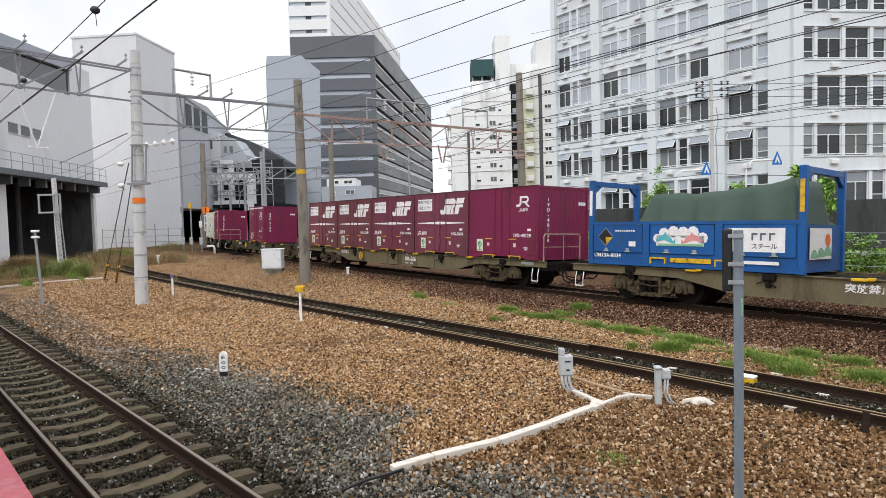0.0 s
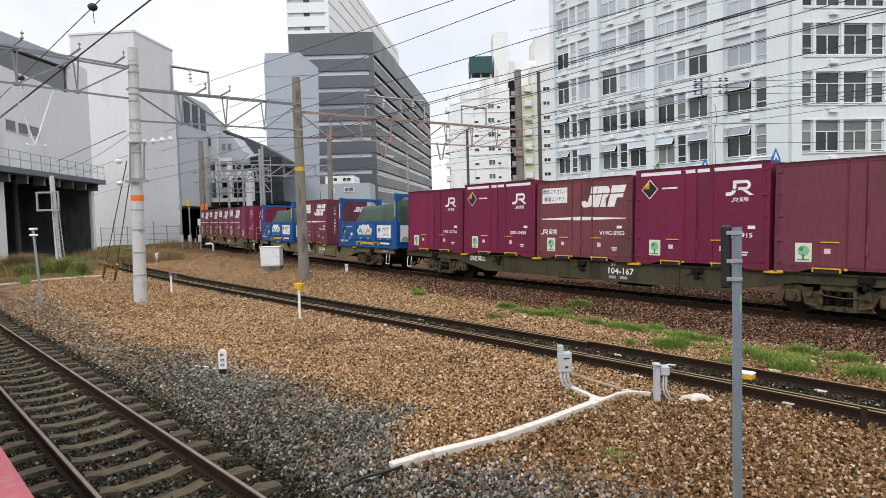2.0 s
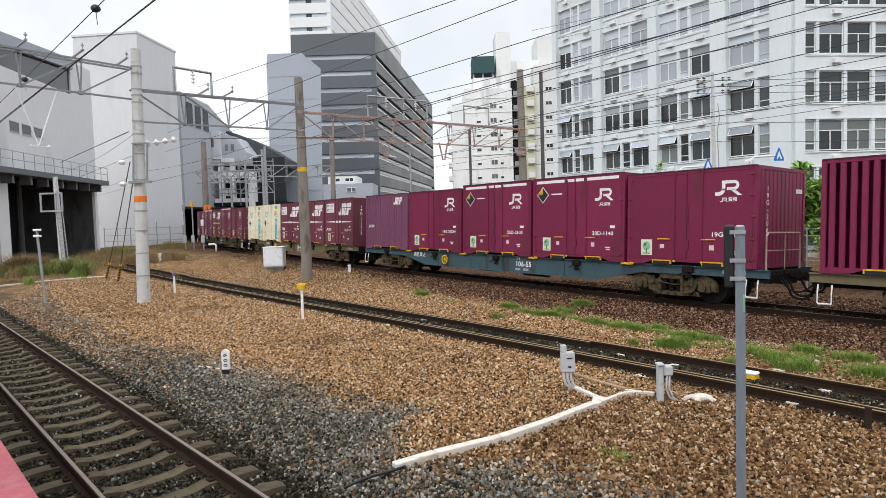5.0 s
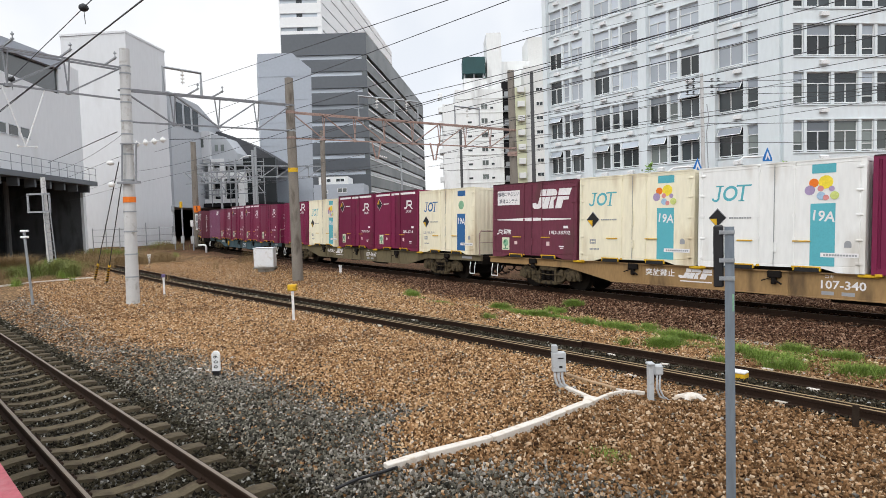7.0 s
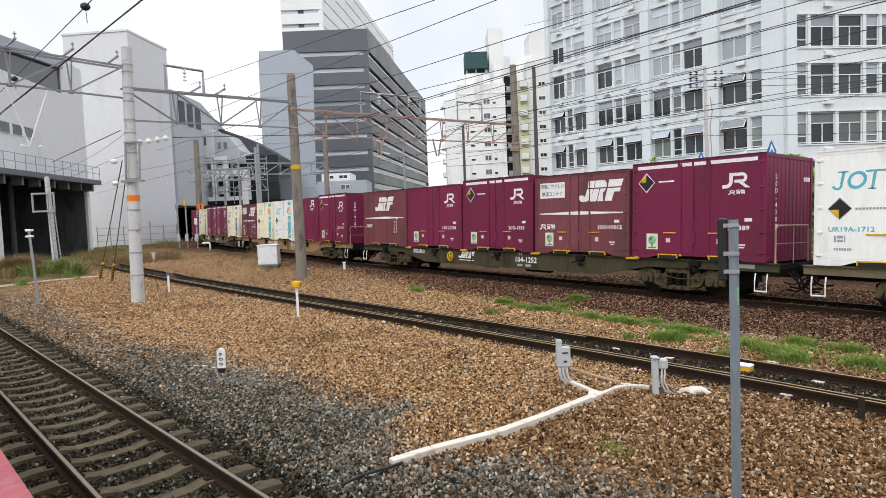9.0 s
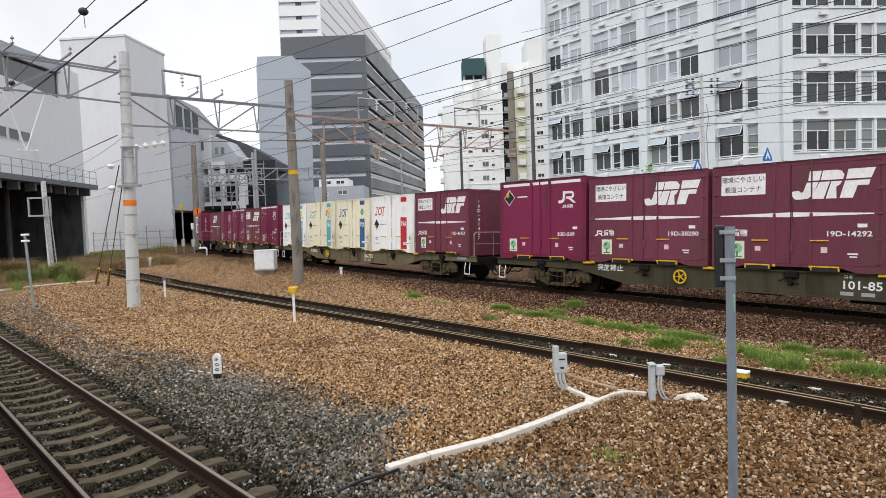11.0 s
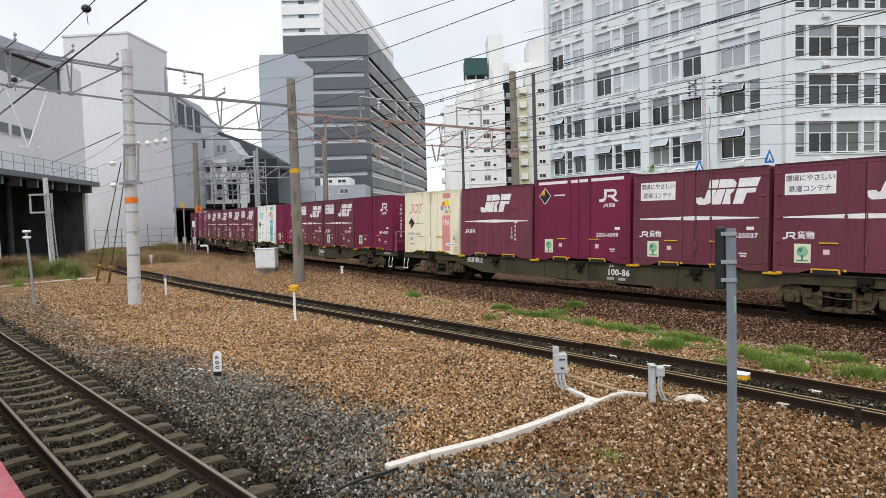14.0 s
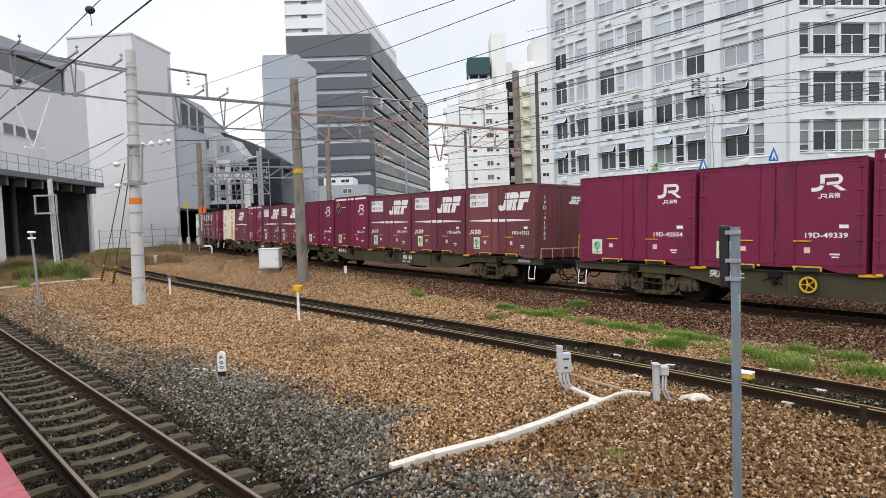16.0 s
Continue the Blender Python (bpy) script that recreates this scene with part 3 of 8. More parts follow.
# seconds and metres by which the train is ahead of its steady run
AHEAD = ((0, 0.02), (0.5, 0.112), (1.0, 0.044), (1.5, -0.058), (2.0, -0.072), (2.5, -0.173), (3.0, -0.217), (3.5, 0.206), (4.0, 0.123), (6.5, -0.025), (7.0, -0.001), (7.5, 0.032), (8.0, -0.026), (8.5, -0.013), (9.0, 0.073),
         (11.5, 0.066), (12.0, 0.096), (12.5, 0.167), (13.0, -0.231), (13.5, -0.149), (14.0, -0.099), (14.5, -0.044), (15.0, 0.018), (15.5, 0.094), (16.0, 0.056))


def run(t):
    """How far the train has come at t seconds."""
    u = (t - 8) / 8
    return 138.1427 + 122.1016 * u + 1.2194 * u * u + 0.342 * u ** 3 + float(np.interp(t, [a for a, _ in AHEAD], [d for _, d in AHEAD]))


# ---- the lie of the land: three tracks, ground between them ----
A0, A_DIR = (-2.43, 5.67), (-0.686, 0.7277)
A_NRM = (0.7277, 0.686)
B_E, B_N = (-0.62, 0.784), (0.784, 0.62)


def line_a(s):
    return Vector((A0[0] + A_DIR[0] * s, A0[1] + A_DIR[1] * s, 0.0))


def line_b(e):
    c = min(max(e, 1.0), 52.0)
    n = BEND[0] * c ** 4 + BEND[1] * c ** 3 + BEND[2] * c ** 2 + BEND[3] * c + BEND[4]
    return Vector((B_E[0] * e + B_N[0] * n, B_E[1] * e + B_N[1] * n, 0.0))


def dist_a(x, y):
    return (x - A0[0]) * A_NRM[0] + (y - A0[1]) * A_NRM[1]


def dist_b(x, y):
    e = np.clip(x * B_E[0] + y * B_E[1], 1.0, 52.0)
    n = BEND[0] * e ** 4 + BEND[1] * e ** 3 + BEND[2] * e ** 2 + BEND[3] * e + BEND[4]
    return x * B_N[0] + y * B_N[1] - n


BEND = (-1.07553e-06, 0.000129564, -0.00458617, 0.0194439, 9.74014)
C_E, C_N = (-0.590, 0.8074), (0.8074, 0.590)


def place_c(x, y):
    """Along and across the train's track."""
    rx, ry = x - 8.52, y - 14.98
    return rx * C_E[0] + ry * C_E[1], rx * C_N[0] + ry * C_N[1]


def blend(d, a, b):
    u = np.clip((np.abs(d) - a) / (b - a), 0, 1)
    return u * u * (3 - 2 * u)


def ground_z(x, y):
    x, y = np.asarray(x, float), np.asarray(y, float)
    z = -0.10 + 0.015 * np.sin(x * 0.9 + 0.4 * y) * np.sin(y * 0.7 - 0.3 * x)
    wa = blend(dist_a(x, y), 1.25, 2.1)
    z = -0.20 * (1 - wa) + z * wa
    wb = blend(dist_b(x, y), 1.0, 1.7)
    z = -0.16 * (1 - wb) + z * wb
    q, c = place_c(x, y)
    level = 0.159 + 0.0049 * np.clip(q, -12, 75) - 0.165
    wc = blend(c, 1.9, 3.2)
    z = level * (1 - wc) + z * wc
    return z + np.where(c > 0, (1 - blend(c, 20, 60)) * 0.0, 0)


def ground_material():
    m = bpy.data.materials.new("ballast_ground")
    m.use_nodes = True
    n, l = m.node_tree.nodes, m.node_tree.links
    b = n["Principled BSDF"]
    b.inputs["Roughness"].default_value = 0.95
    b.inputs["Specular IOR Level"].default_value = 0.04
    co = n.new("ShaderNodeTexCoord")
    wob = n.new("ShaderNodeTexNoise")
    wob.inputs["Scale"].default_value, wob.inputs["Detail"].default_value = 0.55, 6
    l.new(co.outputs["Object"], wob.inputs["Vector"])

    def across(nrm, origin):
        d = n.new("ShaderNodeVectorMath")
        d.operation = "DOT_PRODUCT"
        d.inputs[1].default_value = (nrm[0], nrm[1], 0)
        l.new(co.outputs["Object"], d.inputs[0])
        s = n.new("ShaderNodeMath")
        s.operation = "SUBTRACT"
        s.inputs[1].default_value = origin[0] * nrm[0] + origin[1] * nrm[1]
        l.new(d.outputs["Value"], s.inputs[0])
        w = n.new("ShaderNodeMath")
        w.operation = "MULTIPLY_ADD"
        w.inputs[1].default_value = 4.0
        l.new(wob.outputs["Fac"], w.inputs[0])
        l.new(s.outputs[0], w.inputs[2])
        return w.outputs[0]

    def step(v, lo, hi):
        r = n.new("ShaderNodeMapRange")
        r.inputs["From Min"].default_value, r.inputs["From Max"].default_value = lo, hi
        l.new(v, r.inputs["Value"])
        return r.outputs[0]

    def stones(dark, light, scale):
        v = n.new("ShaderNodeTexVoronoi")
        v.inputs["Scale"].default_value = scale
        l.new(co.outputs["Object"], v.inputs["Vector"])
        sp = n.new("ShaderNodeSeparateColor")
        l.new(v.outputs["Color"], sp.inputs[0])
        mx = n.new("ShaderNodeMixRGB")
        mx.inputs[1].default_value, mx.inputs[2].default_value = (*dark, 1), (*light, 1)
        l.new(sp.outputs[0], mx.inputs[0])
        # near-black towards cell edges paints the shade between stones
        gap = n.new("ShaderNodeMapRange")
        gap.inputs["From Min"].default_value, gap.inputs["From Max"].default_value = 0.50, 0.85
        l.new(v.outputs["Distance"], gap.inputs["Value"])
        gap_shade = n.new("ShaderNodeMixRGB")
        gap_shade.inputs[2].default_value = (0.018, 0.014, 0.010, 1)
        l.new(gap.outputs[0], gap_shade.inputs[0])
        l.new(mx.outputs[0], gap_shade.inputs[1])
        return gap_shade.outputs[0], v.outputs["Distance"]

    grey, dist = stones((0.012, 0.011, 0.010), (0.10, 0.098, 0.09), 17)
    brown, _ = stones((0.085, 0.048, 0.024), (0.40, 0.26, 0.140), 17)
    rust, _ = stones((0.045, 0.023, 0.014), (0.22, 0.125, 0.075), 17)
    m1 = n.new("ShaderNodeMixRGB")
    l.new(step(across(A_NRM, A0), 3.4, 4.6), m1.inputs[0])
    l.new(grey, m1.inputs[1])
    l.new(brown, m1.inputs[2])
    m2 = n.new("ShaderNodeMixRGB")
    l.new(step(across(C_N, (8.52, 14.98)), -0.6, 1.2), m2.inputs[0])
    l.new(m1.outputs[0], m2.inputs[1])
    l.new(rust, m2.inputs[2])
    soil = n.new("ShaderNodeTexNoise")
    soil.inputs["Scale"].default_value, soil.inputs["Detail"].default_value = 0.9, 8
    l.new(co.outputs["Object"], soil.inputs["Vector"])
    m3 = n.new("ShaderNodeMixRGB")
    m3.inputs[2].default_value = (0.075, 0.050, 0.030, 1)
    patch = n.new("ShaderNodeMapRange")
    patch.inputs["From Min"].default_value, patch.inputs["From Max"].default_value = 0.50, 0.64
    patch.inputs["To Max"].default_value = 0.8
    l.new(soil.outputs["Fac"], patch.inputs["Value"])
    l.new(patch.outputs[0], m3.inputs[0])
    l.new(m2.outputs[0], m3.inputs[1])
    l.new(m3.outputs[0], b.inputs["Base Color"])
    bp = n.new("ShaderNodeBump")
    bp.inputs["Strength"].default_value, bp.inputs["Distance"].default_value = 0.9, 0.03
    bp.invert = True
    l.new(dist, bp.inputs["Height"])
    l.new(bp.outputs[0], b.inputs["Normal"])
    return m


def build_ground():
    xs = np.concatenate([[-3000, -800, -250], np.arange(-90, -30, 5), np.arange(-30, 30, 0.5), np.arange(30, 91, 5), [250, 800, 3000]])
    ys = np.concatenate([[-3000, -800, -200, -40], np.arange(-10, 50, 0.5), np.arange(50, 141, 5), [300, 900, 3000]])
    gx, gy = np.meshgrid(xs, ys)
    gz = ground_z(gx, gy)
    nx = len(xs)
    verts = np.stack([gx.ravel(), gy.ravel(), gz.ravel()], 1).tolist()
    faces = [(j * nx + i, j * nx + i + 1, (j + 1) * nx + i + 1, (j + 1) * nx + i) for j in range(len(ys) - 1) for i in range(nx - 1)]
    me = bpy.data.meshes.new("ground")
    me.from_pydata(verts, [], faces)
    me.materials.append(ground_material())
    for p in me.polygons:
        p.use_smooth = True
    tagged(new("ground", me), "ground of rust-brown and grey railway ballast", "ground", kind="structure")


build_ground()

PROFILE = [(-0.0625, -0.150), (0.0625, -0.150), (0.0625, -0.138), (0.010, -0.122), (0.010, -0.042), (0.032, -0.034), (0.032, -0.004), (0.026, 0.0), (-0.026, 0.0), (-0.032, -0.004), (-0.032, -0.034), (-0.010, -0.042), (-0.010, -0.122), (-0.0625, -0.138)]


def sweep(bm, pts, outline, shift, lift=0.0, roll=0.0):
    """The outline (across, up) carried along pts, shifted across them."""
    rings = []
    for i, p in enumerate(pts):
        d = (pts[min(i + 1, len(pts) - 1)] - pts[max(i - 1, 0)]).normalized()
        s = Vector((d.y, -d.x, 0)).normalized()
        rings.append([bm.verts.new(p + s * (shift + a) + Vector((0, 0, z + lift - roll * (shift + a)))) for a, z in outline])
    n = len(outline)
    for a, b in zip(rings, rings[1:]):
        for k in range(n):
            bm.faces.new((a[k], a[(k + 1) % n], b[(k + 1) % n], b[k]))
    bm.faces.new(rings[0])
    bm.faces.new(rings[-1][::-1])


def rails(track, pts, head, shifts=(-0.565, 0.565), roll=0.0):
    for s in shifts:
        bm = bmesh.new()
        sweep(bm, pts, PROFILE, s, 0, roll)
        r = part("rail", bm, M["rail_side"], track)
        bm = bmesh.new()
        sweep(bm, pts, [(-0.020, 0.0005), (0.020, 0.0005), (0.018, 0.003), (-0.018, 0.003)], s, 0, roll)
        part("rail_head", bm, M[head], r, "bright worn rail head")


TRACKS = {}
for key, label, pts, head, roll in (
        ("track_1", "railway track with worn rails on concrete sleepers", [line_a(s) for s in np.arange(-14, 60, 1.0)], "rail_top", 0.0),
        ("track_2", "railway track with dull rails on dark sleepers", [line_b(e) for e in np.arange(-14, 66, 1.0)], "rail_dull", 0.0),
        ("track_3", "curving railway track that carries the freight train", [line_c(q) for q in np.arange(-26, 110, 1.0)], "rail_top", LEAN)):
    TRACKS[key] = thing(key, label, "railway track", kind="structure")
    rails(TRACKS[key], pts, head, roll=roll)
rails(TRACKS["track_2"], [line_b(e) for e in np.arange(-13, 34, 1.0)], "rail_dull", (-0.44,))
rails(TRACKS["track_2"], [line_b(e) for e in np.arange(8, 34, 1.0)], "rail_dull", (0.44,))

# platform under the camera
platform = thing("platform", "station platform with a red painted edge", "platform", kind="structure")
PN = Vector((A_NRM[0], A_NRM[1], 0))
PD = Vector((A_DIR[0], A_DIR[1], 0))
edge0 = Vector((-2.60, 3.76, 0))


def platform_slab(name, off0, off1, z0, z1, mat, s0=-14.0, s1=26.0):
    bm = bmesh.new()
    p = [edge0 + PD * s + PN * o for s, o in ((s0, off0), (s1, off0), (s1, off1), (s0, off1))]
    prism(bm, [(q.x, q.y) for q in p], z0, z1, "z")
    part(name, bm, M[mat], platform)


platform_slab("edge_slab", -0.80, 0.0, 0.86, 1.0, "platform")
platform_slab("base", -7.5, -0.14, -0.25, 0.86, "paving")
platform_slab("paving", -7.5, -0.805, 0.86, 0.998, "paving")


# ---- buildings ----
def oriented(origin, angle):
    """A frame whose x runs along a wall as seen from its front (left to right), y goes into the building."""
    return Matrix.Translation((origin[0], origin[1], 0)) @ Matrix.Rotation(angle, 4, "Z")


def quad_box(parent, name, mat, x0, x1, y0, y1, z0, z1, label=""):
    bm = bmesh.new()
    box(bm, x0, x1, y0, y1, z0, z1)
    return part(name, bm, mat, parent, label)


def lattice(bm, xs, zs, hole, y0, y1):
    """One connected slab in the x-z plane, cut along xs and zs, with the cells left out for which hole(i, j) holds."""
    grid = {}

    def v(i, j, k):
        if (i, j, k) not in grid:
            grid[i, j, k] = bm.verts.new((xs[i], (y0, y1)[k], zs[j]))
        return grid[i, j, k]
    nx, nz = len(xs) - 1, len(zs) - 1
    solid_cell = lambda i, j: 0 <= i < nx and 0 <= j < nz and not hole(i, j)
    for i in range(nx):
        for j in range(nz):
            if not solid_cell(i, j):
                continue
            bm.faces.new((v(i, j, 0), v(i + 1, j, 0), v(i + 1, j + 1, 0), v(i, j + 1, 0)))
            bm.faces.new((v(i, j, 1), v(i, j + 1, 1), v(i + 1, j + 1, 1), v(i + 1, j, 1)))
            if not solid_cell(i - 1, j):
                bm.faces.new((v(i, j, 0), v(i, j + 1, 0), v(i, j + 1, 1), v(i, j, 1)))
            if not solid_cell(i + 1, j):
                bm.faces.new((v(i + 1, j, 0), v(i + 1, j, 1), v(i + 1, j + 1, 1), v(i + 1, j + 1, 0)))
            if not solid_cell(i, j - 1):
                bm.faces.new((v(i, j, 0), v(i, j, 1), v(i + 1, j, 1), v(i + 1, j, 0)))
            if not solid_cell(i, j + 1):
                bm.faces.new((v(i, j + 1, 0), v(i + 1, j + 1, 0), v(i + 1, j + 1, 1), v(i, j + 1, 1)))


PANES = {}


def window(parent, x0, x1, z0, z1, glass_key, split=1, bars=(), frame_t=0.06, deep=0.10, y=0.0, rot=None):
    """A window set back in its opening: frame, cross bars at the given heights, panes between them (glass_key: one kind, or one a row)."""
    w, h = x1 - x0, z1 - z0
    keys = (glass_key,) * (len(bars) + 1) if isinstance(glass_key, str) else glass_key
    key = (round(w, 2), round(h, 2), split, bars, frame_t, deep)
    if key not in PANES:
        bm = bmesh.new()
        t = frame_t
        xs = [0, t] + [v for k in range(1, split) for v in (w * k / split - t / 2, w * k / split + t / 2)] + [w - t, w]
        zs = [0, t] + [v for u in bars for v in (h * u - t / 2, h * u + t / 2)] + [h - t, h]
        upper = len(zs) - 3 if bars and split > 1 else 99
        lattice(bm, xs, zs, lambda i, j: j % 2 == 1 and (i % 2 == 1 or (j == upper and 0 < i < len(xs) - 2)), 0.0, deep)
        PANES[key] = (finish(bm, "window", M["frame_al"]), {}, zs)
    fr, panes, zs = PANES[key]
    ob = part("window", fr, None, parent)
    m = Matrix.Translation((x0, y, z0)) if rot is None else rot @ Matrix.Translation((x0, y, z0))
    ob.matrix_basis = m
    for k, gk in enumerate(keys):
        if (k, gk) not in panes:
            bm = bmesh.new()
            box(bm, frame_t, w - frame_t, deep * 0.6, deep * 0.6 + 0.01, zs[2 * k + 1], zs[2 * k + 2])
            panes[k, gk] = finish(bm, "pane", M[gk])
        part("pane", panes[k, gk], None, ob)
    return ob


rng = random.Random(7)


def facade(building, name, m, ln, z1, rows, bays, units, shine, mat="wall_white"):
    """One face of a building: a wall mesh as a part, windows under it, all placed by m."""
    bm = bmesh.new()
    xs = [0.0] + [v for q in bays for v in q] + [ln]
    zs = [-0.2] + [v for r in rows for v in r] + [z1]
    lattice(bm, xs, zs, lambda i, j: i % 2 == 1 and j % 2 == 1, 0.14, 0.60)
    wall = part(name, bm, M[mat], building)
    wall.matrix_basis = m
    for a, b in zip(xs[0::2], xs[1::2]):
        quad_box(wall, "pier", M[mat], a, b, -0.28, 0.136, -0.2, z1)
    for a, b in bays:
        w = b - a
        # dark sheet behind the panes, painted as the unlit rooms
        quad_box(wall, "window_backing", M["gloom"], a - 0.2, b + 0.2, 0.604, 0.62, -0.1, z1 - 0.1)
        for lo, hi in rows:
            quad_box(wall, "sill", M[mat], a, b, 0.05, 0.30, lo - 0.08, lo + 0.02)
            quad_box(wall, "lintel", M[mat], a, b, 0.07, 0.14, hi + 0.0, hi + 0.10)
            quad_box(wall, "panel_joint", M["frame_al"], a + w * 0.5 - 0.012, a + w * 0.5 + 0.012, 0.134, 0.142, hi + 0.12, hi + 1.05)
        for k, (lo, hi) in enumerate(rows):
            spans = units(w)
            for (_, e0, _, _), (e1, _, _, _) in zip(spans, spans[1:]):
                quad_box(wall, "mullion", M[mat], a + e0 - 0.04, a + e1 + 0.04, 0.10, 0.50, lo, hi)
            for u0, u1, split, tr in spans:
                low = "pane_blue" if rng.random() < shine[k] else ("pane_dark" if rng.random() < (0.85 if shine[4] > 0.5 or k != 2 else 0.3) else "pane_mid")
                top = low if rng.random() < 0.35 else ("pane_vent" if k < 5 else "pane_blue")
                bars = (1 - tr,) if split > 1 else (0.22, 0.66)
                tilted = low != "pane_blue" and split > 1 and 0 < k < 6 and shine[4] > 0.5 and rng.random() < {2: 0.95, 3: 0.5}.get(k, 0.1)
                keys = (low, "pane_dark" if tilted else top) if split > 1 else (low, low, top)
                window(wall, a + u0 + 0.03, a + u1 - 0.03, lo + 0.10, hi - 0.02, keys, split, bars, 0.065, 0.12, 0.22)
                if tilted:
                    bmv = bmesh.new()
                    hh = (hi - lo - 0.12) * tr
                    lattice(bmv, [a + u0 + 0.10, a + u0 + 0.15, a + u1 - 0.15, a + u1 - 0.10], [-hh, 0.05 - hh, -0.05, 0], lambda i, j: i == 1 and j == 1, -0.02, 0.02)
                    v = part("vent_frame", bmv, M["frame_al"], wall, "tilted open top pane")
                    v.matrix_basis = Matrix.Translation((0, 0.14, hi - 0.05)) @ Matrix.Rotation(radians(-32), 4, "X")
                    bmv = bmesh.new()
                    box(bmv, a + u0 + 0.14, a + u1 - 0.14, -0.006, 0.006, 0.04 - hh, -0.04)
                    part("vent_pane", bmv, M["pane_vent"], v)
            if k > 0:
                for frac in ((0.24, 0.80) if w > 4 else (0.5,)):
                    bmv = bmesh.new()
                    z = lo - 0.62
                    prism(bmv, [(-0.26, 0.0), (-0.26, 0.28), (-0.04, 0.36), (0.03, 0.36), (0.03, 0.0)], -0.33, 0.33, "x")
                    v = part("vent_hood", bmv, M["post_white"], wall)
                    v.matrix_basis = Matrix.Translation((a + w * frac, 0.12, z))
    return wall


def build_office():
    corner = Vector((26.45, 46.6, 0))
    b = thing("office_building", "tall pale grey panelled office building with banded windows", "building")
    rows = [(0.5, 1.98)] + [(5.60 + 3.62 * k - 2.45, 5.60 + 3.62 * k) for k in range(0, 8)]
    ln = 24.17
    d = Vector((0.58983, -0.80753, 0))
    m1 = oriented(corner - d * ln, math.atan2(d.y, d.x))
    bays = [(ln - 23.6, ln - 18.83), (ln - 17.78, ln - 12.43), (ln - 11.54, ln - 6.45), (ln - 5.08, ln - 1.59)]

    def three(w):
        if w > 4:
            return [(0.0, w * 0.36, 2, 0.32), (w * 0.385, w * 0.57, 1, 0.32), (w * 0.60, w, 2, 0.32)]
        return [(0.0, w * 0.62, 2, 0.32), (w * 0.68, w, 1, 0.36)]
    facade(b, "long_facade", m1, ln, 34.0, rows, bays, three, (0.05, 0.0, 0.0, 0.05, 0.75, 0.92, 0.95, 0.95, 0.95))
    m2 = oriented(corner, math.atan2(0.0995, 0.995))

    def right_units(w):
        return [(0, 1.18, 1, 0.36), (1.35, 3.42, 2, 0.36), (3.62, 5.70, 2, 0.36), (5.9, 7.05, 1, 0.36), (7.2, 9.2, 2, 0.36), (9.4, 11.4, 2, 0.36)]
    facade(b, "front_facade", m2, 19.5, 34.0, rows, [(0.80, 12.2), ], right_units, (0.05, 0.0, 0.0, 0.0, 0.05, 0.1, 0.2, 0.3, 0.4))
    bm = bmesh.new()
    p = [corner - d * ln + Vector((0.7, 0.6, 0)), corner + Vector((0.35, 0.75, 0)), corner + Vector((19.3, 2.7, 0)), corner + Vector((19, 22, 0)), corner - d * ln + Vector((14, 12, 0))]
    prism(bm, [(q.x, q.y) for q in p], -0.2, 33.8, "z")
    part("core", bm, M["wall_white"], b)
    # pale boundary wall and dark base before the block
    bm = bmesh.new()
    for s0, s1 in ((-26, 4),):
        a, c = corner - d * (ln + 3) + Vector((-6.5, -4.7, 0)), corner + d * 9 + Vector((-6.5, -4.7, 0))
        bar(bm, (a.x, a.y, 1.5), (c.x, c.y, 1.5), 0.25, 3.4)
    solid("boundary_wall", bm, M["dark_wall"], "dark boundary wall beyond the railway", "wall", kind="structure")


build_office()


def banded(name, label, front0, front1, side1, top, bands, wall, band_mat, side_mat, base=-0.2, recess=0.5, side_light=True, strip_h=1.1, start=0.0):
    """A high block with long ribbon windows on a front and a receding side."""
    b = thing(name, label, "building")
    bands = sorted(z for z in bands if z > 0.5)
    f0, f1, s1 = Vector((*front0, 0)), Vector((*front1, 0)), Vector((*side1, 0))
    for nm, a, c, mat in (("front", f0, f1, wall), ("side", f1, s1, side_mat)):
        d = (c - a)
        ln = d.length
        m = oriented(a, math.atan2(d.y, d.x))
        bm = bmesh.new()
        sh = strip_h if nm == "front" or side_light else 0.4
        levels = [base] + [v for z in bands for v in (z, z + sh)] + [top]
        lattice(bm, [0.0, 0.25, ln - 0.25, ln], levels, lambda i, j: i == 1 and j % 2 == 1, 0.0, 1.2)
        w = part(f"{nm}_wall", bm, M[mat], b)
        w.matrix_basis = m
        for z in bands:
            if nm == "front" and not side_light:
                quad_box(w, "dark_window", M["pane_dark"], ln * 0.40, ln * 0.54, recess - 0.02, recess - 0.01, z, z + strip_h)
            bm = bmesh.new()
            box(bm, 0.02, ln - 0.02, recess, recess + 0.3, z, z + sh)
            p = part("ribbon_window", bm, M[band_mat if nm == "front" else "pane_dark"], w)
            if nm == "side" and side_light:
                bm = bmesh.new()
                box(bm, 0.02, ln - 0.02, -0.10, 0.02, z - 0.34, z - 0.10)
                part("ledge", bm, M["tower_white"], w)
    dv = (s1 - f1).normalized()
    fr = (f1 - f0)
    bm = bmesh.new()
    q = [f0 + dv * 1.2 + fr.normalized() * 0.3, f1 + dv * 1.2 - fr.normalized() * 1.2, s1 - fr.normalized() * 1.2, s1 - fr]
    prism(bm, [(v.x, v.y) for v in q], base, top - 0.5, "z")
    part("core", bm, M[side_mat], b)
    return b


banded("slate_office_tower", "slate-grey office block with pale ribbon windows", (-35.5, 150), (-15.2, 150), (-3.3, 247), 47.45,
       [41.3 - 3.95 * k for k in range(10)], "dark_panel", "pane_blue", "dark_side")
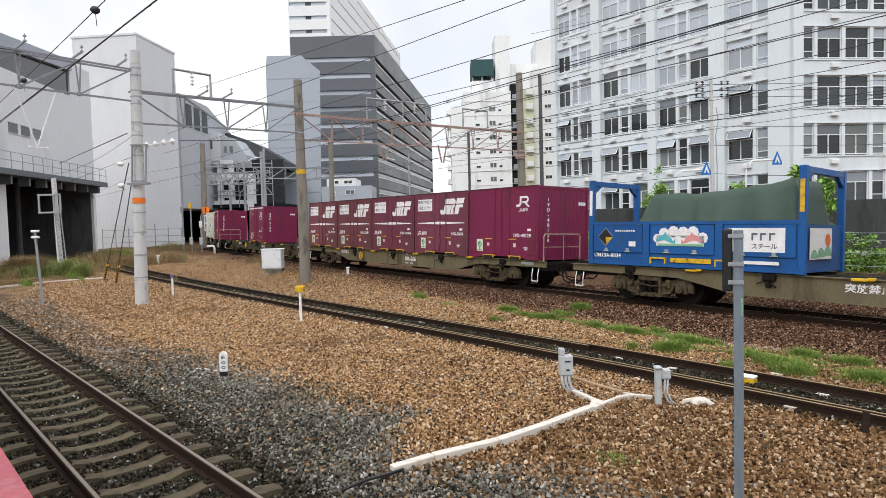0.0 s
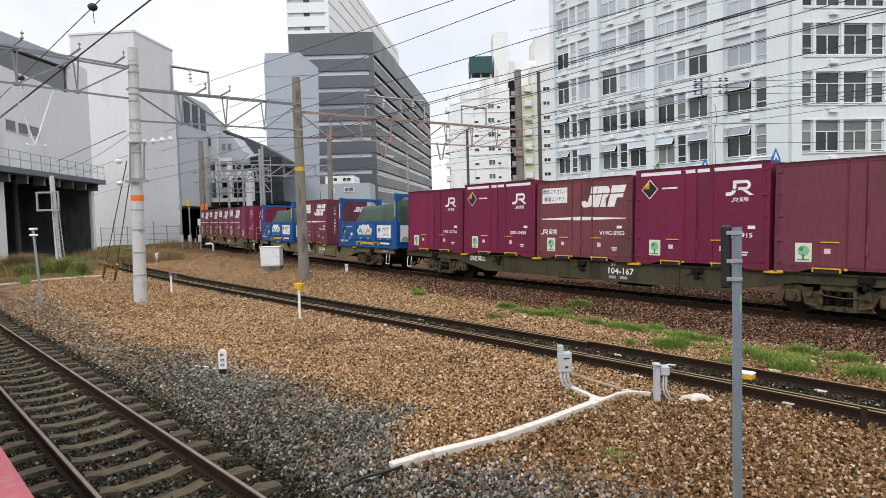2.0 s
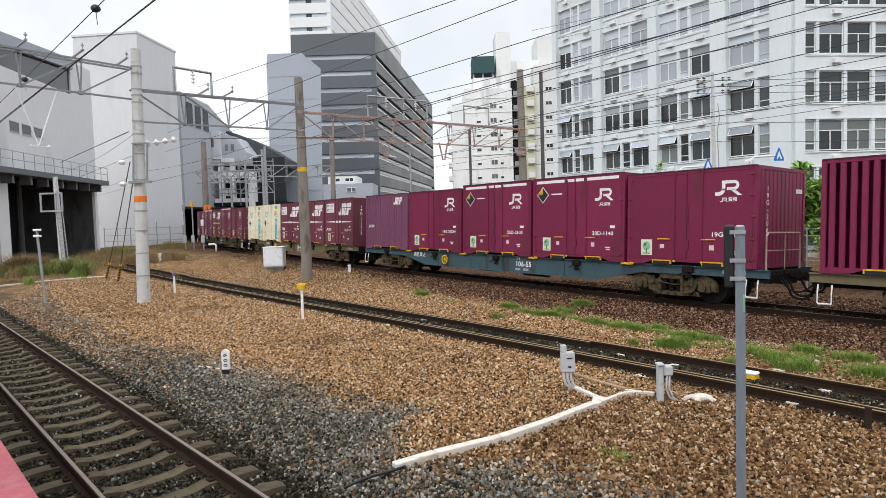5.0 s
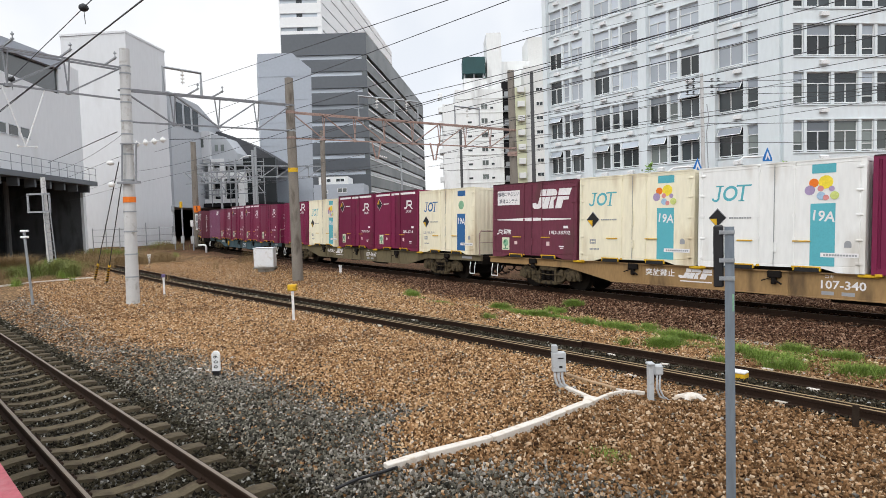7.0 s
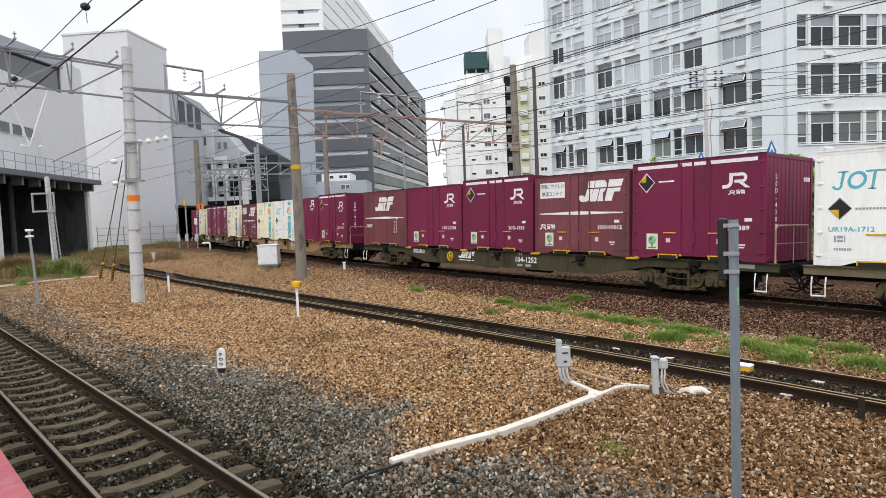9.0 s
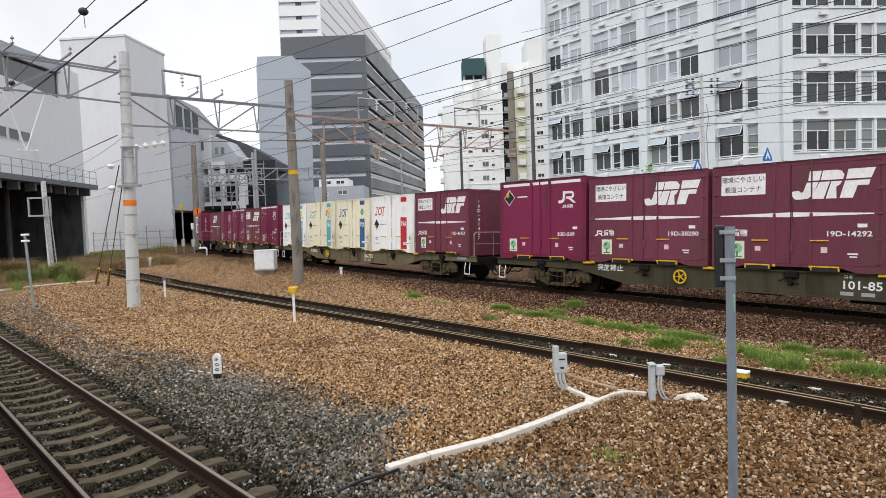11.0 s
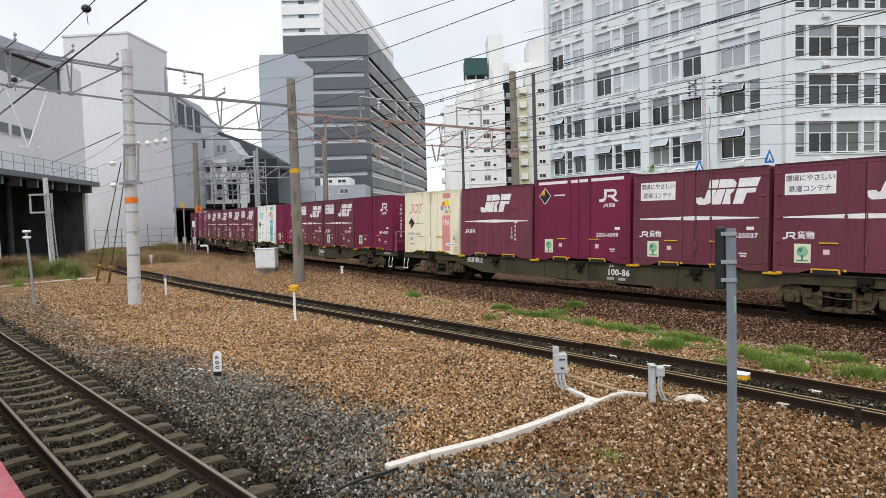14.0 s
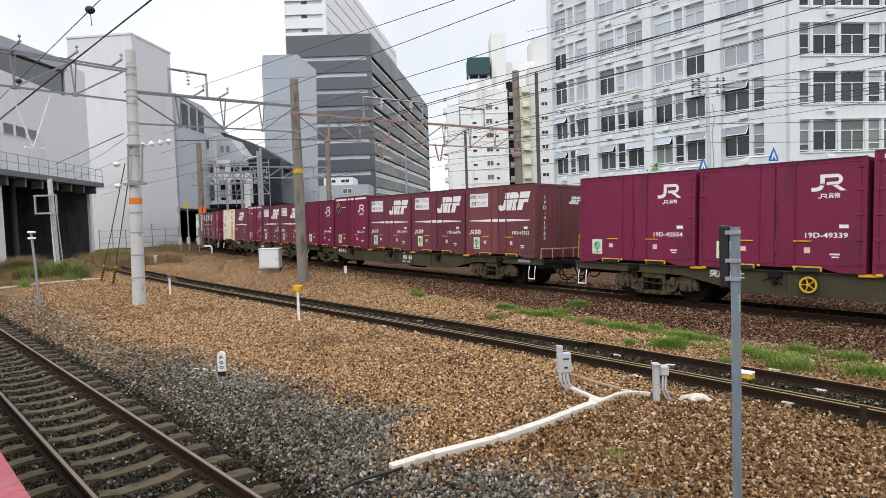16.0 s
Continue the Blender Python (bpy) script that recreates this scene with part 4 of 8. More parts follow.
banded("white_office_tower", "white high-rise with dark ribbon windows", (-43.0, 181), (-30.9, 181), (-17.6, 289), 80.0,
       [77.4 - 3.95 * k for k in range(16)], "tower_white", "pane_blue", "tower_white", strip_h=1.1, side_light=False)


def blue_block():
    b = thing("panel_building", "plain blue-grey panelled building with a sloping shoulder", "building")
    bm = bmesh.new()
    prism(bm, [(-33.2, -0.2), (-23.6, -0.2), (-22.85, 31.9), (-26.4, 35.0), (-33.0, 35.0)], 120, 128, "y")
    for v in bm.verts:
        if v.co.y > 124:
            v.co.x *= 1.075
    part("wall", bm, M["blue_grey"], b)
    for i in range(7):
        bm = bmesh.new()
        box(bm, -33.15, -23.4, 119.94, 120.0, 4.2 + 4.4 * i, 4.26 + 4.4 * i)
        part("panel_joint", bm, M["blue_grey"], b)
    low = thing("low_office", "low blue-grey annex with a pale upper storey", "building")
    bm = bmesh.new()
    box(bm, -20.2, -11.8, 104, 112, -0.2, 8.75)
    part("wall", bm, M["blue_grey"], low)
    bm = bmesh.new()
    box(bm, -19.5, -14.6, 105, 112, 8.75, 10.1)
    part("upper_wall", bm, M["flat_beige"], low)
    for x in (-18.9, -16.6):
        window(low, x, x + 1.5, 9.15, 9.8, "pane_dark", 2, (), 0.08, 0.12, 104.9)
    window(low, -18.4, -17.8, 7.2, 7.85, "pane_mid", 1, (), 0.1, 0.12, 103.9)
    window(low, -16.2, -14.6, 7.3, 8.1, "pane_mid", 2, (), 0.08, 0.12, 103.9)


blue_block()


def apartments():
    b = thing("apartment_building", "white rendered apartment building with stacked balconies and rooftop boxes", "building")

    def block(name, mat, x0, x1, y0, y1, z1, z0=-0.2):
        bm = bmesh.new()
        box(bm, x0, x1, y0, y1, z0, z1)
        return part(name, bm, M[mat], b)
    wall = block("wall", "flat_white", 5.0, 14.9, 129, 141, 29.0)
    block("step_wall", "flat_white", 2.3, 5.0, 129.6, 141, 26.2)
    block("lift_tower", "flat_white", 12.0, 15.1, 131, 138, 41.0)
    # solid block whose near-black colour paints the shade in the recess
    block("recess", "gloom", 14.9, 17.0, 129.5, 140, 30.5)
    block("stair_wall", "flat_green", 17.0, 19.3, 126.5, 140, 28.6)
    block("rear_wall", "flat_beige", 19.3, 26.0, 127.5, 142, 33.0)
    block("penthouse", "flat_beige", 21.0, 25.8, 133, 141, 40.5)
    block("penthouse", "flat_white", 15.1, 21.2, 132, 140, 35.2)
    block("rooftop_tank", "tank", 6.9, 11.6, 130.5, 136, 36.0, 32.6)
    bm = bmesh.new()
    for x in (7.2, 9.2, 11.2):
        box(bm, x - 0.15, x + 0.15, 131, 131.3, 29, 32.6)
    part("tank_frame", bm, M["galv"], b)
    block("roof_room", "flat_white", 7.0, 12.0, 130.6, 136, 31.6, 29.0)
    for k in range(10):
        z = 1.6 + 2.9 * k
        for x, w in ((12.2, 0.75), (10.3, 1.4), (7.4, 1.0)):
            if k < 9 and z < 28:
                window(b, x, x + w, z, z + (0.55 if w < 1.2 else 1.1), "pane_dark" if w < 1.2 else "pane_mid", 2 if w > 1 else 1, (), 0.07, 0.1, 128.93)
        window(b, 21.6, 23.0, z + 0.2, z + 1.0, "pane_dark", 2, (), 0.07, 0.1, 127.43)
        bm = bmesh.new()
        soft_box(bm, 17.6, 19.0, 125.7, 126.5, z - 0.2, z + 0.95, 0.05)
        part("balcony", bm, M["flat_beige"], b)
        bm = bmesh.new()
        box(bm, 14.95, 16.9, 128.9, 129.5, z - 0.6, z - 0.35)
        box(bm, 15.2, 16.0, 128.8, 128.9, z - 0.3, z + 0.6)
        part("balcony", bm, M["galv"], b)
        bm = bmesh.new()
        soft_box(bm, 1.5, 2.3, 129.8, 133, z - 0.2, z + 0.9, 0.05)
        part("balcony", bm, M["flat_white"], b)
        bm = bmesh.new()
        box(bm, 5.02, 14.88, 128.90, 128.99, z - 0.75, z - 0.66)
        part("ledge", bm, M["flat_beige"], b)


apartments()


def station():
    # big plain stair tower
    t = thing("station_tower", "plain light grey panelled tower of the station", "building")
    bm = bmesh.new()
    prism(bm, [(-46.3, 79.0), (-37.7, 78.0), (-36.9, 87.2), (-45.5, 88.2)], -0.2, 26.75, "z")
    part("wall", bm, M["station"], t)
    bm = bmesh.new()
    prism(bm, [(-46.4, 78.9), (-37.65, 77.9), (-36.8, 87.3), (-45.6, 88.3)], 26.75, 27.0, "z")
    part("coping", bm, M["station"], t)
    wing = thing("station_wing", "grey sloping-roofed wing of the station", "building")
    bm = bmesh.new()
    prism(bm, [(92.8, 5.4), (92.8, 22.6), (104, 22.6), (118, 18.9), (118, 5.4)], -45.5, -38.9, "x")
    part("wall", bm, M["wing_grey"], wing)
    bm = bmesh.new()
    for i in range(3):
        box(bm, -38.88, -38.82, 95 + 3.2 * i, 97.2 + 3.2 * i, 18.0, 21.5)
    part("louvre_window", bm, M["pane_dark"], wing)
    # concourse over the tracks: pale frames, dark sloping roof
    c = thing("station_concourse", "pale framed station concourse bridging the tracks under a dark sloping roof", "building")
    bm = bmesh.new()
    prism(bm, [(-42.6, 12.6), (-42.6, 19.3), (-38.4, 19.3), (-34.0, 17.6), (-30.6, 15.6), (-28.0, 13.9), (-28.0, 12.6)], 112, 128, "y")
    part("roof", bm, M["roof_dark"], c)
    bm = bmesh.new()
    box(bm, -40.5, -37.45, 104.6, 109, 13.6, 18.3)
    part("end_wall", bm, M["station"], c, "pale block above the platform ends")
    bm = bmesh.new()
    box(bm, -39.3, -38.5, 104.52, 104.62, 15.6, 17.0)
    part("end_window", bm, M["pane_mid"], c)
    bm = bmesh.new()
    prism(bm, [(-37.45, 12.8), (-37.45, 18.0), (-35.2, 17.4), (-33.2, 14.6), (-33.2, 12.8)], 105.4, 112, "y")
    part("gable", bm, M["wing_grey"], c, "grey gable with small windows")
    for x in (-36.9, -35.9):
        bm = bmesh.new()
        box(bm, x, x + 0.55, 105.32, 105.42, 15.0, 16.1)
        part("gable_window", bm, M["pane_mid"], c)
    bm = bmesh.new()
    lattice(bm, [-40.2, -39.6, -38.1, -37.3, -36.1, -35.4, -32.9, -31.8], [5.9, 6.9, 10.3, 11.4, 12.9, 13.7], lambda i, j: (i % 2 == 1 and j % 2 == 1) or (i > 4 and j > 2), 105.0, 105.8)
    part("frame", bm, M["tower_white"], c)
    bm = bmesh.new()
    box(bm, -42.4, -27.6, 108.5, 109, 5.8, 14.0)
    part("back_glass", bm, M["pane_dark"], c)
    bm = bmesh.new()
    for x in np.arange(-42, -31.5, 1.1):
        box(bm, x, x + 0.08, 104.9, 105, 7.2, 8.4)
    box(bm, -42.4, -31.2, 104.9, 105, 8.36, 8.46)
    part("railing", bm, M["galv"], c)
    for x in (-44.6, -43.2, -40.4, -37.2, -34.1, -33.0, -30.2, -28.4):
        bm = bmesh.new()
        box(bm, x, x + 0.11, 103.6, 103.71, 5.6, 13.4 if x > -42 else 12.0)
        part("scaffold_tube", bm, M["galv"], c)
    for z in (7.6, 9.4, 11.2, 12.8):
        bm = bmesh.new()
        box(bm, -45, -28.2, 103.5, 103.6, z, z + 0.14)
        part("scaffold_rail", bm, M["galv"], c)
    for k, x in enumerate((-43.0, -40.2, -37.0, -33.9, -31.0)):
        bm = bmesh.new()
        bar(bm, (x, 103.4, 7.7 if k % 2 else 11.2), (x + 2.6, 103.4, 11.2 if k % 2 else 7.7), 0.1, 0.1)
        part("scaffold_brace", bm, M["galv"], c)
    for x, w in ((-32.85, 1.0),):
        bm = bmesh.new()
        box(bm, x, x + w, 104.1, 104.7, 5.1, 11.4)
        part("column", bm, M["tower_white"], c, "white clad column")
    bm = bmesh.new()
    tube(bm, [(-32.6, 104, 13.2), (-31.8, 104, 13.75), (-30.8, 104, 13.95), (-29.8, 104, 13.8)], 0.10, 6)
    part("arched_canopy", bm, M["tower_white"], c, "curved white canopy edge")
    for x, z in ((-37.9, 7.4), (-41.2, 11.0), (-37.9, 11.0)):
        bm = bmesh.new()
        box(bm, x, x + 1.5, 106, 106.4, z, z + 1.3)
        part("panel", bm, M["station"], c)
    # underpass painted near black for its shade; carried on unseen to hide the sky
    bm = bmesh.new()
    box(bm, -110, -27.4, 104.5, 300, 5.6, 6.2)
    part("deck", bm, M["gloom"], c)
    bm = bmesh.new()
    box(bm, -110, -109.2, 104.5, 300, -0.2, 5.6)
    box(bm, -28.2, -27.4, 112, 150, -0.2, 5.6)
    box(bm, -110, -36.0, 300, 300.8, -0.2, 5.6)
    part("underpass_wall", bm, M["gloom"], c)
    # hall whose side the tracks enter; x runs from its far end towards the camera, y out of the wall
    h = thing("station_hall", "light grey station hall with a wide dark opening for trains", "building")
    ln = 19.4
    m = oriented((-36.25, 64.1), math.atan2(-18.9, 2.2))

    def put(name, outline, y0, y1, mat, label=""):
        bm = bmesh.new()
        prism(bm, outline, y0, y1, "y")
        o = part(name, bm, M[mat], h, label)
        o.matrix_basis = m
        return o

    def slab(name, x0, x1, y0, y1, z0, z1, mat, label=""):
        return put(name, [(x0, z0), (x1, z0), (x1, z1), (x0, z1)], y0, y1, mat, label)
    slab("side_wall", 0, ln, -0.5, 0, 7.3, 15.2, "station")
    slab("pier", ln - 4.0, ln - 2.6, -0.5, 0.02, -0.2, 7.3, "station")
    slab("end_wall", -0.6, 0.0, -14, 0, -0.2, 18.9, "station")
    slab("upper_wall", 0.0, 3.8, -0.5, 0, 15.2, 18.9, "station")
    put("roof", [(3.8, 18.0), (ln, 16.9), (ln, 17.9), (3.8, 19.0)], -12, 0.3, "blue_grey", "grey sheet roof")
    slab("clerestory_sill", 3.8, ln, -0.5, 0, 15.2, 15.6, "station")
    put("clerestory", [(3.8, 15.6), (ln, 15.6), (ln, 16.9), (3.8, 18.0)], -0.25, -0.15, "pane_dark")
    for x in (ln - 4.85, ln - 6.65, ln - 8.45):
        slab("window", x - 1.3, x, 0.01, 0.03, 10.6, 11.4, "pane_dark")
        slab("window_frame", x - 1.38, x + 0.08, 0.0, 0.06, 10.52, 10.6, "wing_grey")
        slab("window_frame", x - 1.38, x + 0.08, 0.0, 0.06, 11.4, 11.46, "wing_grey")
    slab("walkway", -0.5, ln, 0.0, 1.3, 7.0, 7.45, "dark_panel", "slate-grey steel walkway")
    for x in np.arange(0.6, ln, 2.6):
        slab("bracket", x - 0.15, x + 0.15, 0.05, 0.9, 6.3, 7.0, "dark_panel")
    for x in np.arange(-0.3, ln, 1.55):
        bm = bmesh.new()
        rod(bm, (x, 1.25, 7.45), (x, 1.25, 8.75), 0.03, 6)
        part("railing_post", bm, M["galv"], h).matrix_basis = m
    for z in (8.1, 8.75):
        bm = bmesh.new()
        rod(bm, (-0.4, 1.25, z), (ln, 1.25, z), 0.03, 6)
        part("handrail", bm, M["galv"], h).matrix_basis = m
    # inside of the hall: its shade is put into dark wall colours
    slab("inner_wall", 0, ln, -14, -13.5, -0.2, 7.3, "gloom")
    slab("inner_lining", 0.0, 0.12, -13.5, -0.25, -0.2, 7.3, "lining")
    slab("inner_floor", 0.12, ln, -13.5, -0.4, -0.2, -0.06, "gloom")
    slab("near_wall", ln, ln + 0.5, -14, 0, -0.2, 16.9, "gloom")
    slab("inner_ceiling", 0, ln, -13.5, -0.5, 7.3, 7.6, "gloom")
    for x, y in ((12.0, -4), (8.0, -6), (4.5, -5)):
        bm = bmesh.new()
        rod(bm, (x, y, -0.2), (x, y, 7.3), 0.28, 10)
        part("column", bm, M["paving"], h).matrix_basis = m


station()


# ---- the train: containers ----

def at(a, length=CL):
    """The place along a container of what is a metres from its front end."""
    return length / 2 - a


def decal(name, polys, y, mat, parent, label="", end=False, length=CL):
    """Thin painted shapes, given as (a, z) outlines, on the long side (or on the rear end, where a runs across)."""
    bm = bmesh.new()
    for pts in polys:
        if end:
            prism(bm, [(CW / 2 - a, z) for a, z in pts], -y - 0.002, -y, "x")
        else:
            prism(bm, [(at(a, length), z) for a, z in pts], y, y + 0.002, "y")
    bmesh.ops.remove_doubles(bm, verts=bm.verts[:], dist=0.0005)
    return part(name, bm, mat, parent, label)


def rect(a0, a1, z0, z1, slant=0.0):
    return [(a0, z0), (a1, z0), (a1 + slant, z1), (a0 + slant, z1)]


def words(body, a, z, size, mat, parent, name="number", wide=1.0, y=CW / 2 - 0.002, length=CL):
    ob = part(name, lettering(body, size, mat, wide), None, parent)
    ob.matrix_basis = Matrix.Translation((at(a, length), y + 0.004, z)) @ Matrix.Rotation(math.pi, 4, "Z")
    return ob


def ring_arc(c, r0, r1, a0, a1, n=8):
    """Quads along an arc in (a, z), angles in degrees."""
    out = []
    for i in range(n):
        p, q = radians(a0 + (a1 - a0) * i / n), radians(a0 + (a1 - a0) * (i + 1) / n)
        out.append([(c[0] + r0 * math.cos(p), c[1] + r0 * math.sin(p)), (c[0] + r1 * math.cos(p), c[1] + r1 * math.sin(p)),
                    (c[0] + r1 * math.cos(q), c[1] + r1 * math.sin(q)), (c[0] + r0 * math.cos(q), c[1] + r0 * math.sin(q))])
    return out


def emblem_round(a, z, s):
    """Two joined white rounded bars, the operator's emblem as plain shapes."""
    k = s / 0.46
    polys = [rect(a + 0.20 * k, a + 0.31 * k, z + 0.16 * k, z + 0.46 * k), rect(a - 0.02 * k, a + 0.10 * k, z, z + 0.105 * k)]
    polys += ring_arc((a + 0.10 * k, z + 0.21 * k), 0.10 * k, 0.21 * k, -90, 0)
    polys += [rect(a + 0.31 * k, a + 0.60 * k, z + 0.365 * k, z + 0.46 * k), rect(a + 0.36 * k, a + 0.60 * k, z + 0.16 * k, z + 0.25 * k)]
    polys += ring_arc((a + 0.60 * k, z + 0.31 * k), 0.06 * k, 0.15 * k, -90, 90)
    polys += [[(a + 0.46 * k, z + 0.18 * k), (a + 0.70 * k, z), (a + 0.84 * k, z), (a + 0.60 * k, z + 0.18 * k)]]
    return polys


def emblem_slant(a, z, w, h):
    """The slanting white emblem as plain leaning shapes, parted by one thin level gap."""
    shapes = (((0.205, 0.66), (0.345, 0.66), (0.375, 1.0), (0.225, 1.0)),
              ((0.19, 0.60), (0.335, 0.60), (0.265, 0.14), (0.20, 0.02), (0.13, 0.0), (0.045, 0.0), (0.005, 0.10), (0.0, 0.30), (0.09, 0.32), (0.115, 0.24), (0.145, 0.27)),
              ((0.36, 0.66), (0.63, 0.66), (0.645, 0.82), (0.61, 0.96), (0.56, 1.0), (0.39, 1.0)),
              ((0.35, 0.60), (0.475, 0.60), (0.40, 0.0), (0.235, 0.0)),
              ((0.49, 0.60), (0.62, 0.60), (0.595, 0.48), (0.55, 0.40), (0.555, 0.0), (0.425, 0.0)),
              ((0.665, 0.66), (0.95, 0.66), (1.0, 1.0), (0.69, 1.0)),
              ((0.655, 0.60), (0.94, 0.60), (0.925, 0.42), (0.80, 0.42), (0.745, 0.0), (0.59, 0.0)))
    return [[(a + w * u, z + h * v) for u, v in pts] for pts in shapes]


def shell(parent, paint, height, ribs=False, length=CL, doors=True):
    """Body, corner posts, rails, doors, lock rods, handles and fork pockets of a container."""
    h, hl, hw = height, length / 2, CW / 2
    bm = bmesh.new()
    box(bm, -hl + 0.03, hl - 0.03, -hw + 0.03, hw - (0.03 if ribs else 0.011), 0.12, h - 0.03)
    part("body", bm, M[paint], parent)
    # added black block that paints the shade in the gap under the floor
    bm = bmesh.new()
    box(bm, -hl + 0.12, hl - 0.12, -hw + 0.16, hw - 0.16, 0.0, 0.119)
    part("shaded_gap_fill", bm, M["grime"], parent)

    def corrugated(name, p0, p1, n, axis, face, out):
        """A ribbed sheet from p0 to p1 along one axis, its ribs standing out of the face."""
        pts = [(p0, face)]
        stp = (p1 - p0) / n
        for k in range(n):
            a = p0 + stp * k
            pts += [(a + stp * 0.18, face), (a + stp * 0.30, face + out), (a + stp * 0.70, face + out), (a + stp * 0.82, face)]
        pts += [(p1, face), (p1, face - out * 0.6), (p0, face - out * 0.6)]
        bmc = bmesh.new()
        prism(bmc, pts if axis == "x" else [(f, p) for p, f in pts], 0.135, h - 0.095, "z")
        part(name, bmc, M[paint], parent)
    for s in (-1, 1):
        corrugated("end_panel", -hw + 0.11, hw - 0.11, 11, "y", s * (hl - 0.020), s * 0.010)
    if ribs:
        corrugated("side_panel", -hl + 0.11, hl - 0.11, 17, "x", hw - 0.030, 0.028)
    bm = bmesh.new()
    for sx in (-1, 1):
        for sy in (-1, 1):
            x0, x1 = sorted((sx * hl, sx * (hl - 0.10)))
            y0, y1 = sorted((sy * hw, sy * (hw - 0.10)))
            soft_box(bm, x0, x1, y0, y1, 0, h, 0.008)
    for sy in (-1, 1):
        y0, y1 = sorted((sy * hw, sy * (hw - 0.08)))
        box(bm, -hl + 0.10, hl - 0.10, y0, y1, h - 0.09, h - 0.004)
        prism(bm, [(-hl + 0.10, 0.0), (-hl + 0.52, 0.0), (-hl + 0.80, 0.085), (hl - 0.80, 0.085), (hl - 0.52, 0.0), (hl - 0.10, 0.0), (hl - 0.10, 0.135), (-hl + 0.10, 0.135)], y0, y1, "y")
    for sx in (-1, 1):
        x0, x1 = sorted((sx * hl, sx * (hl - 0.08)))
        box(bm, x0, x1, -hw + 0.10, hw - 0.10, h - 0.09, h - 0.004)
        box(bm, x0, x1, -hw + 0.10, hw - 0.10, 0.01, 0.13)
    part("frame", bm, M[paint], parent)
    for sy in (-1, 1):
        bm = bmesh.new()
        box(bm, -hl + 0.02, hl - 0.02, sy * hw - 0.03, sy * hw + 0.014, h - 0.018, h + 0.012)
        part("roof_edge", bm, M["dark_rod" if paint in ("wine", "plum", "brown", "violet") else paint], parent)
    if not doors:
        for k in range(7):
            a = 0.35 + 0.43 * k
            bm = bmesh.new()
            soft_box(bm, at(a + 0.20, length), at(a - 0.14, length), hw - 0.02, hw - 0.004, 0.14, h - 0.10, 0.006)
            part("side_panel", bm, M[paint], parent)
        for z in (0.55, 1.65):
            for a in (0.5, 2.5):
                bm = bmesh.new()
                box(bm, at(a + 0.4, length), at(a, length), hw - 0.012, hw + 0.004, z, z + 0.02)
                part("lashing_rail", bm, M["dark_rod"], parent)
    elif not ribs:
        for a0, a1 in ((0.12, 1.855), (1.875, 3.595)):
            bm = bmesh.new()
            soft_box(bm, at(a1, length), at(a0, length), hw - 0.02, hw - 0.003, 0.15, h - 0.10, 0.006)
            part("door", bm, M[paint], parent)
        dark = paint in ("wine", "plum", "brown", "violet")
        # the middle one, thin and dark, is added as the seam between the doors
        for a in (1.51, 1.865, 2.30):
            bm = bmesh.new()
            rod(bm, (at(a, length), hw + 0.008, 0.10), (at(a, length), hw + 0.008, h - 0.05), 0.016 if a != 1.865 else 0.007, 6)
            for z in (0.16, 0.75, 1.27, h - 0.14) if a != 1.865 else ():
                box(bm, at(a, length) - 0.03, at(a, length) + 0.03, hw - 0.012, hw + 0.024, z - 0.03, z + 0.03)
            part("lock_rod", bm, M[paint if a != 1.865 else "dark_rod" if dark else "galv"], parent)
        for a in (1.51, 2.30):
            for z in (0.075, h - 0.055):
                bm = bmesh.new()
                soft_box(bm, at(a, length) - 0.035, at(a, length) + 0.035, hw, hw + 0.03, z, z + 0.05, 0.008)
                part("rod_catch", bm, M["yellow" if z < 1 else paint], parent, "yellow rod catch" if z < 1 else "")
        bm = bmesh.new()
        soft_box(bm, at(1.93, length), at(1.87, length), hw, hw + 0.035, 0.42, 0.66, 0.01)
        part("door_catch", bm, M[paint], parent)
        bm = bmesh.new()
        rod(bm, (at(1.90, length), hw + 0.012, 1.05), (at(1.90, length), hw + 0.012, 1.55), 0.015, 6)
        part("catch_rod", bm, M[paint], parent)
        for a in (0.115, 3.60):
            for z in (0.22, 0.72, 1.27, 1.80, h - 0.20):
                bm = bmesh.new()
                soft_box(bm, at(a, length) - 0.065, at(a, length) + 0.065, hw - 0.004, hw + 0.018, z - 0.025, z + 0.025, 0.006)
                part("hinge", bm, M[paint], parent)
        for a in (1.19, 2.47):
            bm = bmesh.new()
            soft_box(bm, at(a + 0.19, length), at(a - 0.19, length), hw + 0.012, hw + 0.035, 0.675, 0.705, 0.006)
            part("handle", bm, M["yellow"], parent, "yellow handle bar")
    for a in (1.12, 2.58):
        bm = bmesh.new()
        box(bm, at(a + 0.29, length), at(a - 0.29, length), hw - 0.05, hw + 0.010, 0.095, 0.125)
        for e in (a - 0.29, a + 0.26):
            box(bm, at(e + 0.03, length), at(e, length), hw - 0.05, hw + 0.010, 0.02, 0.095)
        part("fork_pocket", bm, M["yellow"], parent, "yellow-edged fork pocket")
        # solid black block paints the shade in the pocket's mouth
        bm = bmesh.new()
        box(bm, at(a + 0.26, length), at(a - 0.26, length), hw - 0.06, hw + 0.003, 0.0, 0.094)
        part("pocket_opening", bm, M["black"], parent)


